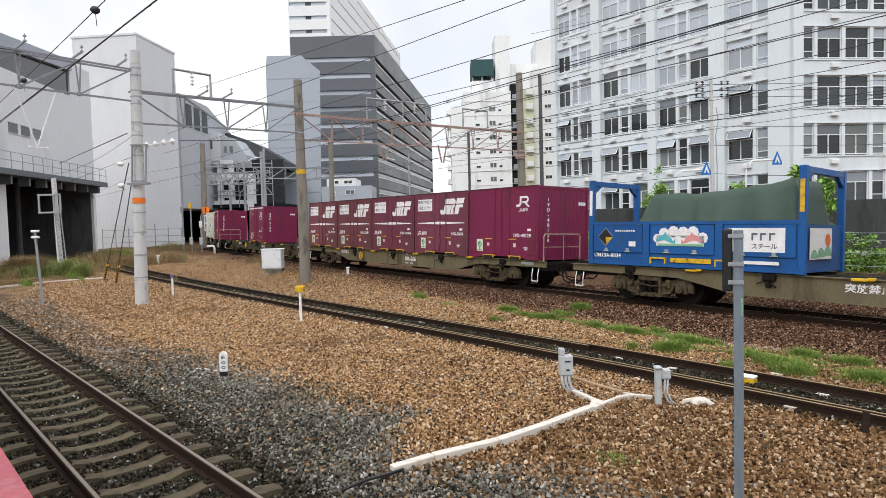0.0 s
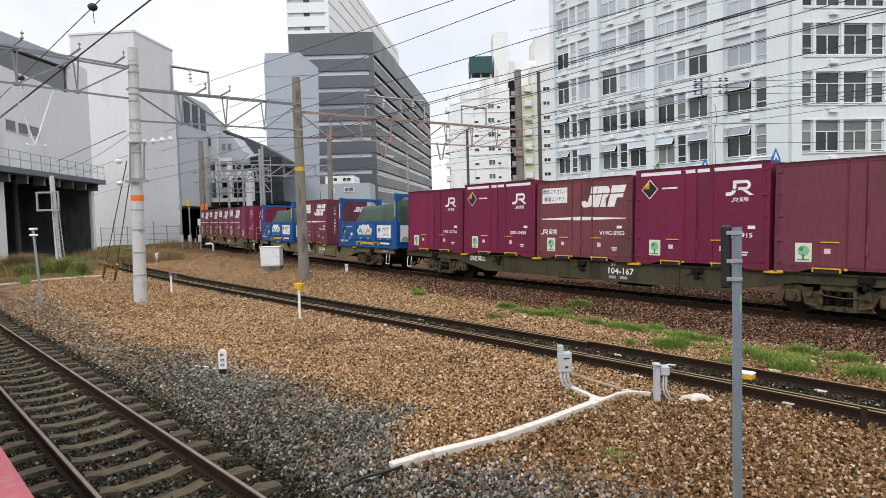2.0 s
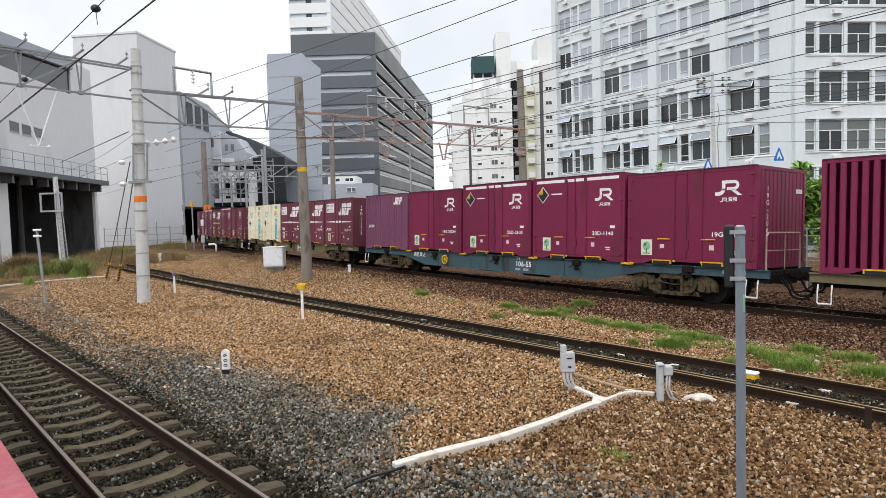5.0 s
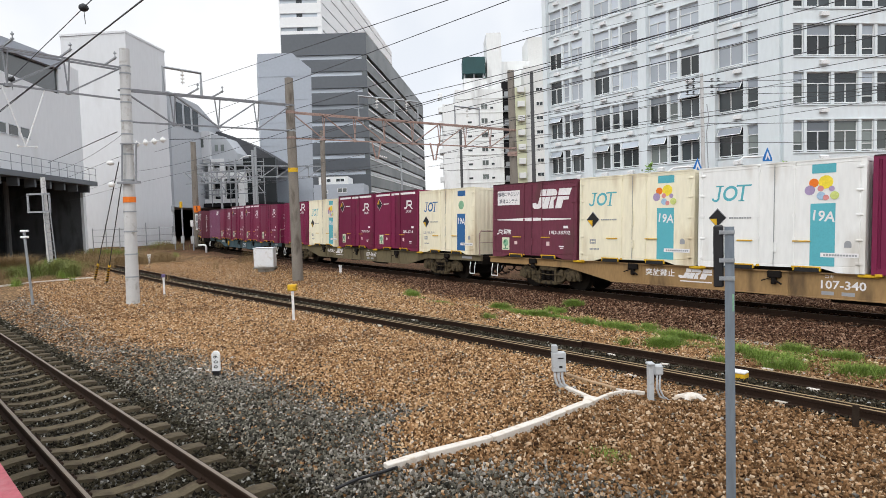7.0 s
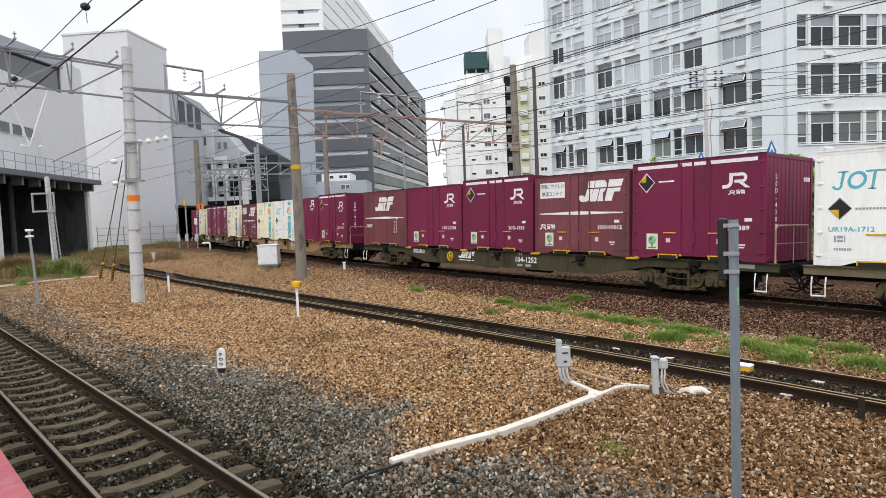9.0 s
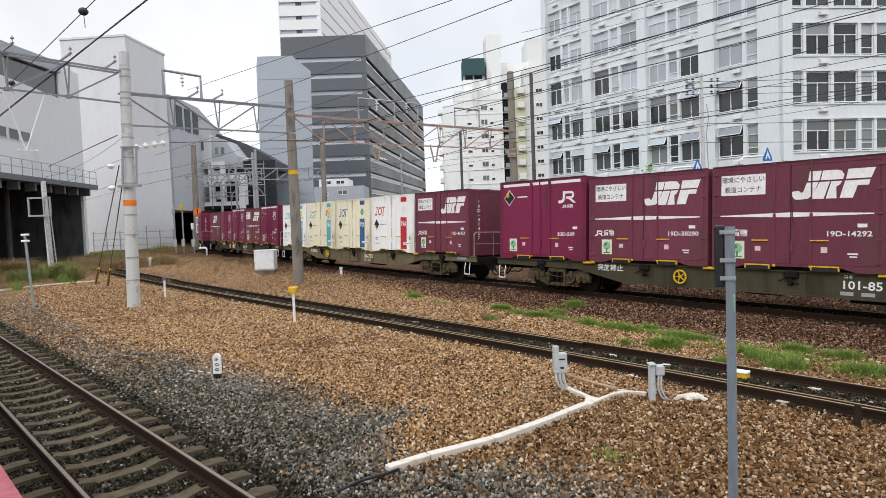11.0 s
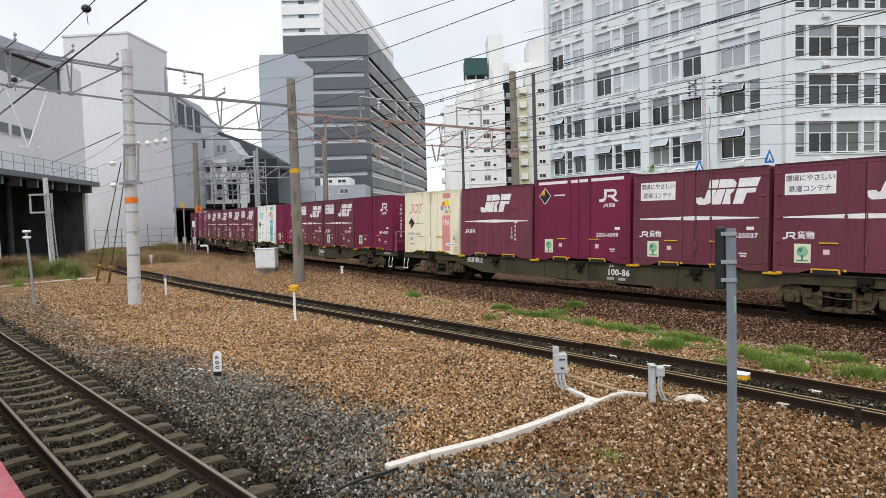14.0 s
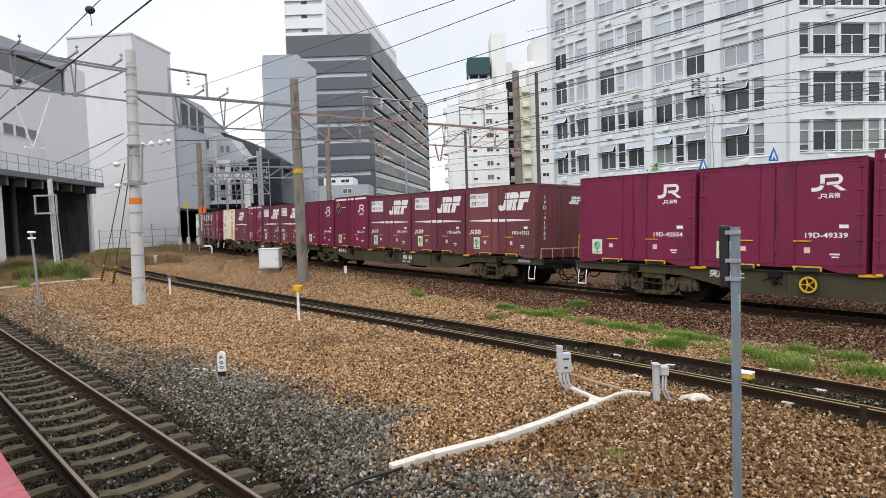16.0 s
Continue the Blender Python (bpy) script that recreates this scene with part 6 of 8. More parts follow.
def wagon(paint, number, wheel_at=None):
    """A container wagon: origin at rail level under its middle, x towards the front, +y the side that is seen."""
    looks = {"khaki": "dusty khaki", "olive": "grimy olive-grey", "tan": "tan", "steelblue": "blue-grey"}[paint]
    ob = thing("container_wagon", f"{looks} flat container wagon on two dusty bogies", "railway wagon", group="wagons of the train")
    if paint not in WAGON_MESH:
        made = {}
        for s in (-1, 1):
            bm = bmesh.new()
            y0, y1 = sorted((s * 1.03, s * 1.11))
            out = [(-9.75, 0.985), (-9.75, 0.78), (-6.2, 0.74), (-4.6, 0.42), (4.6, 0.42), (6.2, 0.74), (9.75, 0.78), (9.75, 0.985)]
            prism(bm, out, y0, y1, "y")
            box(bm, -9.75, 9.75, *sorted((s * 1.03, s * 1.17)), 0.965, 0.992)
            prism(bm, [(-4.6, 0.415), (4.6, 0.415), (4.6, 0.44), (-4.6, 0.44)], *sorted((s * 1.03, s * 1.145)), "y")
            for x in (-3.3, -0.3, 1.5, 3.6):
                box(bm, x - 0.015, x + 0.015, *sorted((s * 1.11, s * 1.135)), 0.44, 0.965)
            made["side_sill", s] = finish(bm, "side_sill", M[paint])
        bm = bmesh.new()
        box(bm, -9.75, 9.75, -0.32, 0.32, 0.62, 0.96)
        for x in (-9.6, -7.1, -5.6, -3.8, -1.9, 0, 1.9, 3.8, 5.6, 7.1, 9.6):
            box(bm, x - 0.12, x + 0.12, -1.03, 1.03, 0.66, 0.95)
        for x in (-2.8, 2.8):
            box(bm, x - 0.5, x + 0.5, -0.9, -0.3, 0.34, 0.64)
        rod(bm, (-2.2, 0.7, 0.5), (-1.1, 0.7, 0.5), 0.2, 12)
        soft_box(bm, 0.3, 1.2, 0.5, 0.9, 0.36, 0.66, 0.03)
        made["centre_sill"] = finish(bm, "centre_sill", M["grime"])
        for s in (-1, 1):
            made["bogie_side", s], made["axle_box", s], made["coil_spring", s] = bogie_side(s), axle_box(s), coil_spring(s)
        bm = bmesh.new()
        box(bm, -0.22, 0.22, -0.86, 0.86, 0.42, 0.66)
        # two added black boxes paint the shade between the wheels
        box(bm, -0.50, 0.50, -0.86, 0.86, 0.30, 0.60)
        box(bm, -1.42, 1.42, -0.48, 0.48, 0.24, 0.60)
        made["bolster"] = finish(bm, "bolster", M["grime"])
        made["wheelset"] = wheelset() if not WAGON_MESH else next(iter(WAGON_MESH.values()))["wheelset"]
        for s in (-1, 1):
            bm = bmesh.new()
            soft_box(bm, *sorted((s * 9.75, s * 10.12)), -0.10, 0.10, 0.78, 0.92, 0.02)
            soft_box(bm, *sorted((s * 10.12, s * 10.27)), -0.14, 0.10, 0.72, 0.97, 0.04)
            soft_box(bm, *sorted((s * 10.25, s * 10.42)), -0.02, 0.15, 0.73, 0.96, 0.04)
            rod(bm, (s * 9.75, 0.95, 0.86), (s * 10.02, 0.12, 0.97), 0.016, 6)
            rod(bm, (s * 9.80, 0.30, 0.80), (s * 9.80, 0.30, 0.56), 0.022, 6)
            for y, low, r in ((0.28, 0.36, 0.028), (0.44, 0.30, 0.026), (0.62, 0.48, 0.02), (-0.36, 0.40, 0.024)):
                tube(bm, [(s * 9.75, y, 0.76), (s * 9.86, y + 0.01, 0.66), (s * 9.97, y + 0.03, low + 0.08), (s * 10.12, y + 0.02, low), (s * 10.36, y - 0.04, low + 0.03)], r, 6)
            made["coupler", s] = finish(bm, "coupler", M["grime"])
        bm = bmesh.new()
        for x in (-0.14, 0.14):
            tube(bm, [(x, 1.20, 0.74), (x, 1.24, 0.55), (x, 1.24, 0.32)], 0.016, 6)
        rod(bm, (-0.14, 1.24, 0.32), (0.14, 1.24, 0.32), 0.02, 6)
        made["step"] = finish(bm, "step", M["post_white"])
        bm = bmesh.new()
        tube(bm, [(0, 1.12, 0.98), (0, 1.12, 1.80), (0, 1.06, 1.88), (0, -0.54, 1.88), (0, -0.6, 1.80), (0, -0.6, 0.98)], 0.027, 6)
        rod(bm, (0, 1.12, 1.45), (0, -0.6, 1.45), 0.013, 6)
        rod(bm, (0, 0.2, 0.98), (0, 0.2, 1.88), 0.013, 6)
        made["end_rail"] = finish(bm, "end_rail", M["rusty"])
        bm = bmesh.new()
        tube(bm, [(0, 1.08, 0.98), (0, 1.08, 1.32), (0, -0.95, 1.32), (0, -0.95, 0.98)], 0.025, 6)
        for y in (0.55, 0.05, -0.45):
            rod(bm, (0, y, 0.98), (0, y, 1.32), 0.016, 6)
        made["low_rail"] = finish(bm, "low_rail", M["rusty"])
        bm = bmesh.new()
        tube(bm, [(0, -0.68, 0.98), (0, -0.68, 1.70), (0, -0.74, 1.78), (0, -1.06, 1.78), (0, -1.12, 1.70), (0, -1.12, 0.98)], 0.026, 6)
        made["grip_rail"] = finish(bm, "grip_rail", M["yellow"])
        bm = bmesh.new()
        for q in ring_arc((0, 0), 0.15, 0.19, 0, 360, 16):
            prism(bm, q, 1.16, 1.19, "y")
        for k in range(5):
            bar(bm, (0, 1.175, 0), (0.17 * math.cos(k * 1.2566), 1.175, 0.17 * math.sin(k * 1.2566)), 0.03, 0.02)
        rod(bm, (0, 1.10, 0), (0, 1.20, 0), 0.035, 8)
        made["brake_wheel"] = finish(bm, "brake_wheel", M["yellow"])
        bm = bmesh.new()
        soft_box(bm, -0.16, 0.14, 1.10, 1.22, 0.82, 0.985, 0.02)
        soft_box(bm, -0.05, 0.06, 1.10, 1.20, 0.66, 0.84, 0.02)
        rod(bm, (0.05, 1.16, 0.80), (-0.20, 1.24, 0.68), 0.02, 6)
        rod(bm, (-0.05, 1.16, 0.86), (0.26, 1.22, 0.74), 0.016, 6)
        made["lashing"] = finish(bm, "lashing", M["grime"])
        bm = bmesh.new()
        soft_box(bm, -0.20, 0.20, 1.12, 1.20, 0.93, 1.0, 0.015)
        soft_box(bm, -0.26, -0.12, 1.12, 1.235, 0.955, 1.02, 0.012)
        made["corner_lock"] = finish(bm, "corner_lock", M["yellow"])
        WAGON_MESH[paint] = made
    made = WAGON_MESH[paint]
    for s in (-1, 1):
        part("side_sill", made["side_sill", s], None, ob)
    part("centre_sill", made["centre_sill"], None, ob)
    for x in (-7.1, 7.1):
        for s in (-1, 1):
            side = part("bogie_side", made["bogie_side", s], None, ob)
            side.location = (x, 0, 0)
            for e in (-0.95, 0.95):
                part("axle_box", made["axle_box", s], None, side).location = (e, 0, 0)
            for e in (-0.22, 0.0, 0.22):
                part("coil_spring", made["coil_spring", s], None, side).location = (e, 0, 0)
        part("bolster", made["bolster"], None, ob).location = (x, 0, 0)
    wheels = []
    for x in (-8.05, -6.15, 6.15, 8.05):
        w = part("wheelset", made["wheelset"], None, ob)
        w.location = (x, 0, 0.43)
        wheels.append((w, x))
    for s in (-1, 1):
        part("coupler", made["coupler", s], None, ob)
        if not (s < 0 and number == "106-684"):
            part("step", made["step"], None, ob, "white step").location = (s * 9.4, 0, 0)
    if number == "101-86":
        part("end_rail", made["low_rail"], None, ob, "low brown end frame").location = (-9.68, 0, 0)
    elif number != "106-684":
        part("end_rail", made["end_rail"], None, ob, "brown-painted handrail").location = (-9.68, 0, 0)
    if number in ("101-86", "107-340"):
        part("grip_rail", made["grip_rail"], None, ob, "yellow hand rail").location = (-9.72, 0, 0)
    # notice, emblem and hand-brake wheel sit differently on each class
    notice_x, emblem_x, wheel_x = {"100": (5.0, None, None), "101": (5.0, None, None), "104": (5.0, 2.3, 2.75), "106": (5.0, None, 3.1), "107": (3.0, 2.45, None)}[number[:3]]
    if number == "104-167":
        emblem_x = wheel_x = None
    if number == "101-85":
        wheel_x = 2.75
    if number == "107-894":
        notice_x, emblem_x = 1.8, 1.1
    if wheel_x:
        part("brake_wheel", made["brake_wheel"], None, ob, "yellow hand-brake wheel").location = (wheel_x, 0, 0.70)
    if emblem_x:
        bm = bmesh.new()
        for p in emblem_slant(0, 0, 1.0, 0.26) + [rect(0.05, 0.95, -0.09, -0.06)]:
            prism(bm, [(emblem_x - a, 0.66 + z) for a, z in p], 1.112, 1.115, "y")
        part("emblem", bm, M["mark"], ob)
    for i in range(5):
        part("lashing", made["lashing"], None, ob).location = (-7.66 + 3.83 * i, 0, 0)
    for i in range(4):
        part("corner_lock", made["corner_lock"], None, ob).location = (-5.745 + 3.83 * i, 0, 0)
    y = 1.092
    for body, x, z, size in ((number, -1.40, 0.72, 0.255), ("突放禁止", notice_x, 0.83 if notice_x > 4 else 0.76, 0.205), ("コキ", -1.15, 0.905, 0.09)):
        w = part("number" if body == number else "caption", lettering(body, size, M["mark"], 1.1), None, ob)
        w.matrix_basis = Matrix.Translation((x, y + 0.02, z)) @ Matrix.Rotation(math.pi, 4, "Z")
    bm = bmesh.new()
    for p in (rect(-0.35, -0.1, 0.50, 0.58), rect(0.05, 0.3, 0.50, 0.58)):
        prism(bm, [(a, z) for a, z in p], y + 0.018, y + 0.022, "y")
    o = part("plate", bm, M["pale"], ob)
    o.location = (-1.3, 0, 0)
    bm = bmesh.new()
    prism(bm, rect(-0.3, 0.3, 0.84, 0.94), y + 0.020, y + 0.024, "y")
    o = part("plate", bm, M["pale"], ob)
    o.location = (-8.9, 0, 0)
    return ob, wheels


# wagon: its middle along the train, paint, number, containers from front to rear
TRAIN = [
    (-40.98, "olive", "106-318", [("slant", "plum", "19D-20771"), ("round", "wine", "19G-15230"), ("teal", "white", ""), ("teal", "cream", ""), ("tall", "wine", "20D-3362")]),
    (-20.48, "olive", "106-412", [None, None, ("tall", "wine", "20D-5106"), None, None]),
    (0.0, "khaki", "106-206", [("slant", "brown", "19D-30157"), ("slant", "brown", "19D-12681"), ("slant", "plum", "19D-17004"), ("slant", "plum", "19G-3874"), ("round", "wine", "19D-48128")]),
    (20.683, "khaki", "107-894", ["open", ("slant", "plum", "19D-30921"), "open"]),
    (41.337, "olive", "104-167", [("round", "wine", "19G-22716"), ("tall", "wine", "20D-2435"), ("slant", "brown", "V19C-5952"), ("tall", "wine", "20D-1915"), ("round", "plum", "19D-43880")]),
    (62.275, "khaki", "106-684", [("teal", "cream", ""), ("teal", "cream", ""), ("slant", "plum", "19G-17559"), ("slant", "plum", "19D-35981"), ("slant", "plum", "19D-31533")]),
    (82.735, "steelblue", "106-55", [("ribbed", "violet", ""), ("round", "wine", "19G-21534"), ("tall", "wine", "20D-2600"), ("tall", "wine", "20D-1140"), ("round", "wine", "19G-2081")]),
    (103.103, "khaki", "107-1667", [("ribbed_round", "wine", ""), ("teal", "cream", ""), ("tall", "wine", "20D-2356"), ("tall", "wine", "20D-1719"), ("navy", "cream", "UR19A-319")]),
    (123.132, "tan", "107-340", [("slant", "plum", "19D-38702"), ("teal", "cream", ""), ("teal", "white", ""), ("ribbed_round", "wine", ""), ("tall", "wine", "20D-4159")]),
    (144.022, "olive", "104-1252", [("blind", "brown", "V19C-8259"), ("round", "wine", "19G-22238"), ("tall", "wine", "20G-1356"), ("slant", "brown", "19D-19012"), ("tall", "wine", "20D-4389")]),
    (164.046, "khaki", "106-733", [("teal", "white", "UR19A-1712"), ("teal", "cream", ""), ("navy", "cream", ""), ("red", "white", ""), ("slant", "plum", "19D-41427")]),
    (184.774, "olive", "101-85", [("tall", "wine", "20D-509"), ("slant", "plum", "19D-38290"), ("slant", "plum", "19D-14292"), ("slant", "plum", "19D-21927"), ("slant", "plum", "19D-33853")]),
    (204.754, "olive", "100-85", [("teal", "white", ""), ("round", "wine", "19D-50584"), ("slant", "plum", "19G-16238"), ("slant", "plum", "19G-8639"), ("round", "wine", "19D-43739")]),
    (224.86, "olive", "100-86", [("pink", "cream", "UR19A-10620"), ("blind", "plum", "19G-4360"), ("tall", "wine", "20D-4399"), ("slant", "plum", "19D-25037"), ("slant", "plum", "19D-36373")]),
    (244.882, "olive", "101-86", [("round", "wine", "19D-49895"), ("tall", "wine", "20D-6399"), ("slant", "plum", "19D-36991"), ("slant", "plum", "19D-36874"), ("slant", "brown", "19D-41563")]),
    (265.812, "olive", "106-921", [("round", "wine", "19D-42654"), ("round", "wine", "19D-49339"), ("tall", "wine", "20D-1876"), None, None]),
]
MOVING, WHEELS = [], []
for middle, paint, number, load in TRAIN:
    ob, wheels = wagon(paint, number)
    ob.matrix_basis = wagon_pose(run(0) - middle)
    MOVING.append((ob, middle, Matrix.Identity(4)))
    WHEELS += wheels
    mixed = "open" in load
    for slot, piece in enumerate(load):
        if piece is None:
            continue
        if piece == "open":
            c = copy_thing(PROTO["open"], Matrix.Identity(4)) if "open" in PROTO else open_container()
            if "open" in PROTO:
                for o in list(c.children):
                    if o.name.split(".")[0] == "number":
                        bpy.data.objects.remove(o)
            words("UM13A-8037" if "open" in PROTO else "UM13A-8034", 0.70, 0.28, 0.155, M["mark"], c, "number", 1.1, CW / 2 + 0.012, OPEN_LENGTH)
            PROTO["open"] = c
        else:
            c = container(*piece)
        ahead = (6.049, -0.573, -7.057)[slot] if mixed else (2 - slot) * SLOT
        off = Matrix.Translation((ahead, 0, 1.0))
        c.matrix_basis = wagon_pose(run(0) - middle) @ off
        MOVING.append((c, middle, off))


def motions():
    """Everything that moves: wagons and their containers run along the track, wheels turn."""
    times = [i * 0.5 for i in range(33)]
    for ob, middle, off in MOVING:
        walk(ob, [(t, wagon_pose(run(t) - middle) @ off) for t in times])
    for w, x in WHEELS:
        walk(w, [(i / 30, pose(x, 0, 0.43, 0, math.degrees(run(i / 30) / 0.43) % 360.0, 0)) for i in range(481)])


# ---- overhead line: poles, gantries, wires ----
def gz(x, y):
    return float(ground_z(x, y))


def pole(name, label, base, top, r0, r1, mat, bands=(), group="line poles"):
    p = thing(name, label, "pole", group=group)
    b = Vector((*base, gz(*base) - 0.3))
    t = Vector(top)
    bm = bmesh.new()
    n = 6
    for i in range(n):
        rod(bm, b.lerp(t, i / n), b.lerp(t, (i + 1) / n), r0 + (r1 - r0) * i / n, 16, r0 + (r1 - r0) * (i + 1) / n)
    bmesh.ops.remove_doubles(bm, verts=bm.verts[:], dist=0.002)
    part("shaft", bm, M[mat], p, smooth=False)
    for z, h, m in bands:
        u = (z - b.z) / (t.z - b.z)
        c = b.lerp(t, u)
        r = r0 + (r1 - r0) * u + 0.012
        bm = bmesh.new()
        rod(bm, c - Vector((0, 0, h / 2)), c + Vector((0, 0, h / 2)), r, 16)
        part("band", bm, M[m], p)
    return p


def insulator(bm, a, b, n=4, r=0.06):
    a, b = Vector(a), Vector(b)
    rod(bm, a, b, 0.018, 6)
    for i in range(n):
        c = a.lerp(b, (i + 0.5) / n)
        d = (b - a).normalized() * 0.018
        rod(bm, c - d, c + d, r, 10)


def truss(name, label, a, b, za, zb, mat, n, drop=(), falls=None, w=0.065):
    """A lattice beam between two poles: two upper chords, one lower, V-shaped posts, and diagonals that fall over the first panels and rise over the others."""
    g = thing(name, label, "gantry beam", group="gantry beams")
    falls = n // 2 if falls is None else falls
    a0, b0 = Vector((*a, za[1])), Vector((*b, zb[1]))
    a1, b1 = Vector((*a, za[0])), Vector((*b, zb[0]))
    d = (b0 - a0)
    side = Vector((d.y, -d.x, 0)).normalized() * 0.17
    for p, q in ((a1 + side, b1 + side), (a1 - side, b1 - side), (a0, b0)):
        bm = bmesh.new()
        bar(bm, p, q, w * 0.7, w * 0.9)
        part("chord", bm, M[mat], g)
    for i in range(n):
        u, v = i / n, (i + 1) / n
        p, q = (a1.lerp(b1, u), a0.lerp(b0, v)) if i < falls else (a0.lerp(b0, u), a1.lerp(b1, v))
        bm = bmesh.new()
        bar(bm, p, q, w * 0.75, w * 0.75)
        part("diagonal", bm, M[mat], g)
    for i in range(1, n):
        top, foot = a1.lerp(b1, i / n), a0.lerp(b0, i / n)
        for e in (side, -side):
            bm = bmesh.new()
            bar(bm, top + e, foot, w * 0.55, w * 0.55)
            part("post", bm, M[mat], g)
        bm = bmesh.new()
        bar(bm, top + side, top - side, w * 0.7, w * 0.7)
        part("brace", bm, M[mat], g)
        bm = bmesh.new()
        soft_box(bm, foot.x - w, foot.x + w, foot.y - w, foot.y + w, foot.z - w * 0.9, foot.z + w * 0.9, 0.01)
        part("gusset", bm, M[mat], g)
    for u, h, wd in drop:  # loops that stand on the beam and carry feeder wires
        bm = bmesh.new()
        p = a1.lerp(b1, u)
        e = d.normalized() * wd
        tube(bm, [p, p + Vector((0, 0, h)), p + e + Vector((0, 0, h - 0.04)), p + e], 0.055, 6)
        part("feeder_frame", bm, M["galv"], g)
        bm = bmesh.new()
        c = p + e * 0.5 + Vector((0, 0, h))
        insulator(bm, c, c - Vector((0, 0, 0.55)), 4, 0.07)
        part("insulator", bm, M["porcelain"], g)
    return g


P1, P2, P3, P4 = (-10.82, 21.85), (-6.47, 28.65), (4.48, 34.0), (5.30, 32.4)
p1 = pole("line_pole", "pale concrete line pole with an orange band", P1, (-10.62, 21.85, 8.85), 0.225, 0.165, "concrete",
          [(3.62, 0.20, "orange")] + [(z, 0.05, "galv") for z in (0.9, 1.7, 2.5, 3.2, 4.3, 5.2, 5.55, 5.9, 6.35, 7.0, 7.25, 7.46, 8.0, 8.25)])
bm = bmesh.new()
for x in (-10.80, -10.32):
    bar(bm, (x, 21.55, 4.25), (x + 0.07, 21.55, 5.55), 0.05, 0.05)
bar(bm, (-10.98, 21.6, 4.2), (-10.2, 21.6, 4.2), 0.12, 0.08)
bar(bm, (-10.82, 21.6, 5.55), (-10.2, 21.6, 5.55), 0.05, 0.05)
part("bracket_frame", bm, M["beam"], p1, "grey tensioning bracket")
bm = bmesh.new()
insulator(bm, (-10.45, 21.7, 5.52), (-9.45, 22.2, 5.74), 4, 0.12)
for k in range(4):
    c = Vector((-10.45, 21.7, 5.52)).lerp(Vector((-9.45, 22.2, 5.74)), (k + 0.5) / 4)
    ball(bm, c, 0.085, 1.2, 1.2, 1)
part("insulator", bm, M["porcelain"], p1)
for z, y in ((4.9, 21.6), (4.15, 21.6)):
    bm = bmesh.new()
    ball(bm, (-11.2, y, z), 0.10, 1.3, 1.3, 0.9)
    part("insulator", bm, M["porcelain"], p1, "white disc insulator")
p2 = pole("line_pole", "weathered brown-grey concrete line pole with a yellow band", P2, (-6.50, 28.65, 9.25), 0.26, 0.19, "old_concrete",
          [(5.05, 0.20, "yellow"), (6.52, 0.10, "rusty"), (6.85, 0.08, "galv"), (7.69, 0.14, "rusty"), (8.0, 0.08, "galv")])
p3 = pole("line_pole", "weathered brown-grey concrete line pole behind the train", P3, (4.40, 34.0, 10.55), 0.25, 0.18, "old_concrete",
          [(7.3, 0.12, "rusty"), (6.31, 0.12, "rusty")])
bm = bmesh.new()
box(bm, 4.08, 4.62, 33.66, 33.70, 5.88, 6.12)
part("plate", bm, M["rusty"], p3)
pole("line_pole", "slim grey steel line pole behind the train", P4, (5.28, 32.4, 10.05), 0.11, 0.09, "dark_steel", [(z, 0.06, "dark_steel") for z in (5, 6.5, 8.0)])
truss("gantry_beam", "grey lattice gantry beam over the nearer tracks", P1, (-16.6, 13.0), (8.18, 7.12), (7.95, 6.9), "beam", 6, falls=6)
truss("gantry_beam", "grey lattice gantry beam between two concrete poles", P1, P2, (7.46, 6.35), (8.02, 6.85), "beam", 4, [(0.205, 0.98, 1.65)])
truss("gantry_beam", "rusty brown lattice gantry beam over the running lines", P2, P3, (7.69, 6.52), (7.32, 6.32), "rusty", 8, [(0.27, 1.05, 1.88), (0.4246, 1.05, 1.26), (0.7025, 1.0, 1.48)])
# hangers under the beams
for a, b, u, z in ((P2, P3, 0.34, 6.4), (P2, P3, 0.60, 6.38)):
    p = Vector((*a, 0)).lerp(Vector((*b, 0)), u)
    d = (Vector((*b, 0)) - Vector((*a, 0))).normalized()
    h = thing("wire_hanger", "V-shaped steel hanger with white insulators under a gantry beam", "wire hanger", group="wire hangers")
    for s in (-1, 1):
        bm = bmesh.new()
        bar(bm, p + d * 0.24 * s + Vector((0, 0, z + 0.1)), p + d * 0.05 * s + Vector((0, 0, z - 0.78)), 0.06, 0.06)
        part("arm", bm, M["rusty" if a == P2 else "galv"], h)
    bm = bmesh.new()
    insulator(bm, p + d * 0.1 + Vector((0, 0, z - 0.62)), p + d * 0.55 + Vector((0, 0, z - 0.72)), 4, 0.045)
    part("insulator", bm, M["porcelain"], h)
h = thing("wire_hanger", "large white V-shaped wire hanger under the near gantry beam", "wire hanger", group="wire hangers")
low0, low1 = Vector((*P1, 7.10)), Vector((-16.6, 13.0, 6.88))
tip = low0.lerp(low1, 0.295) - Vector((0, 0, 1.80))
for u in (0.235, 0.348):
    bm = bmesh.new()
    tube(bm, [low0.lerp(low1, u), low0.lerp(low1, u).lerp(tip, 0.5), tip], 0.022, 6)
    part("arm", bm, M["post_white"], h)
for e in (-0.30, 0.22):
    bm = bmesh.new()
    c = tip + (low1 - low0).normalized() * e
    rod(bm, tip, c, 0.015, 6)
    ball(bm, c, 0.04, 1, 1, 1.2)
    part("insulator", bm, M["porcelain"], h)
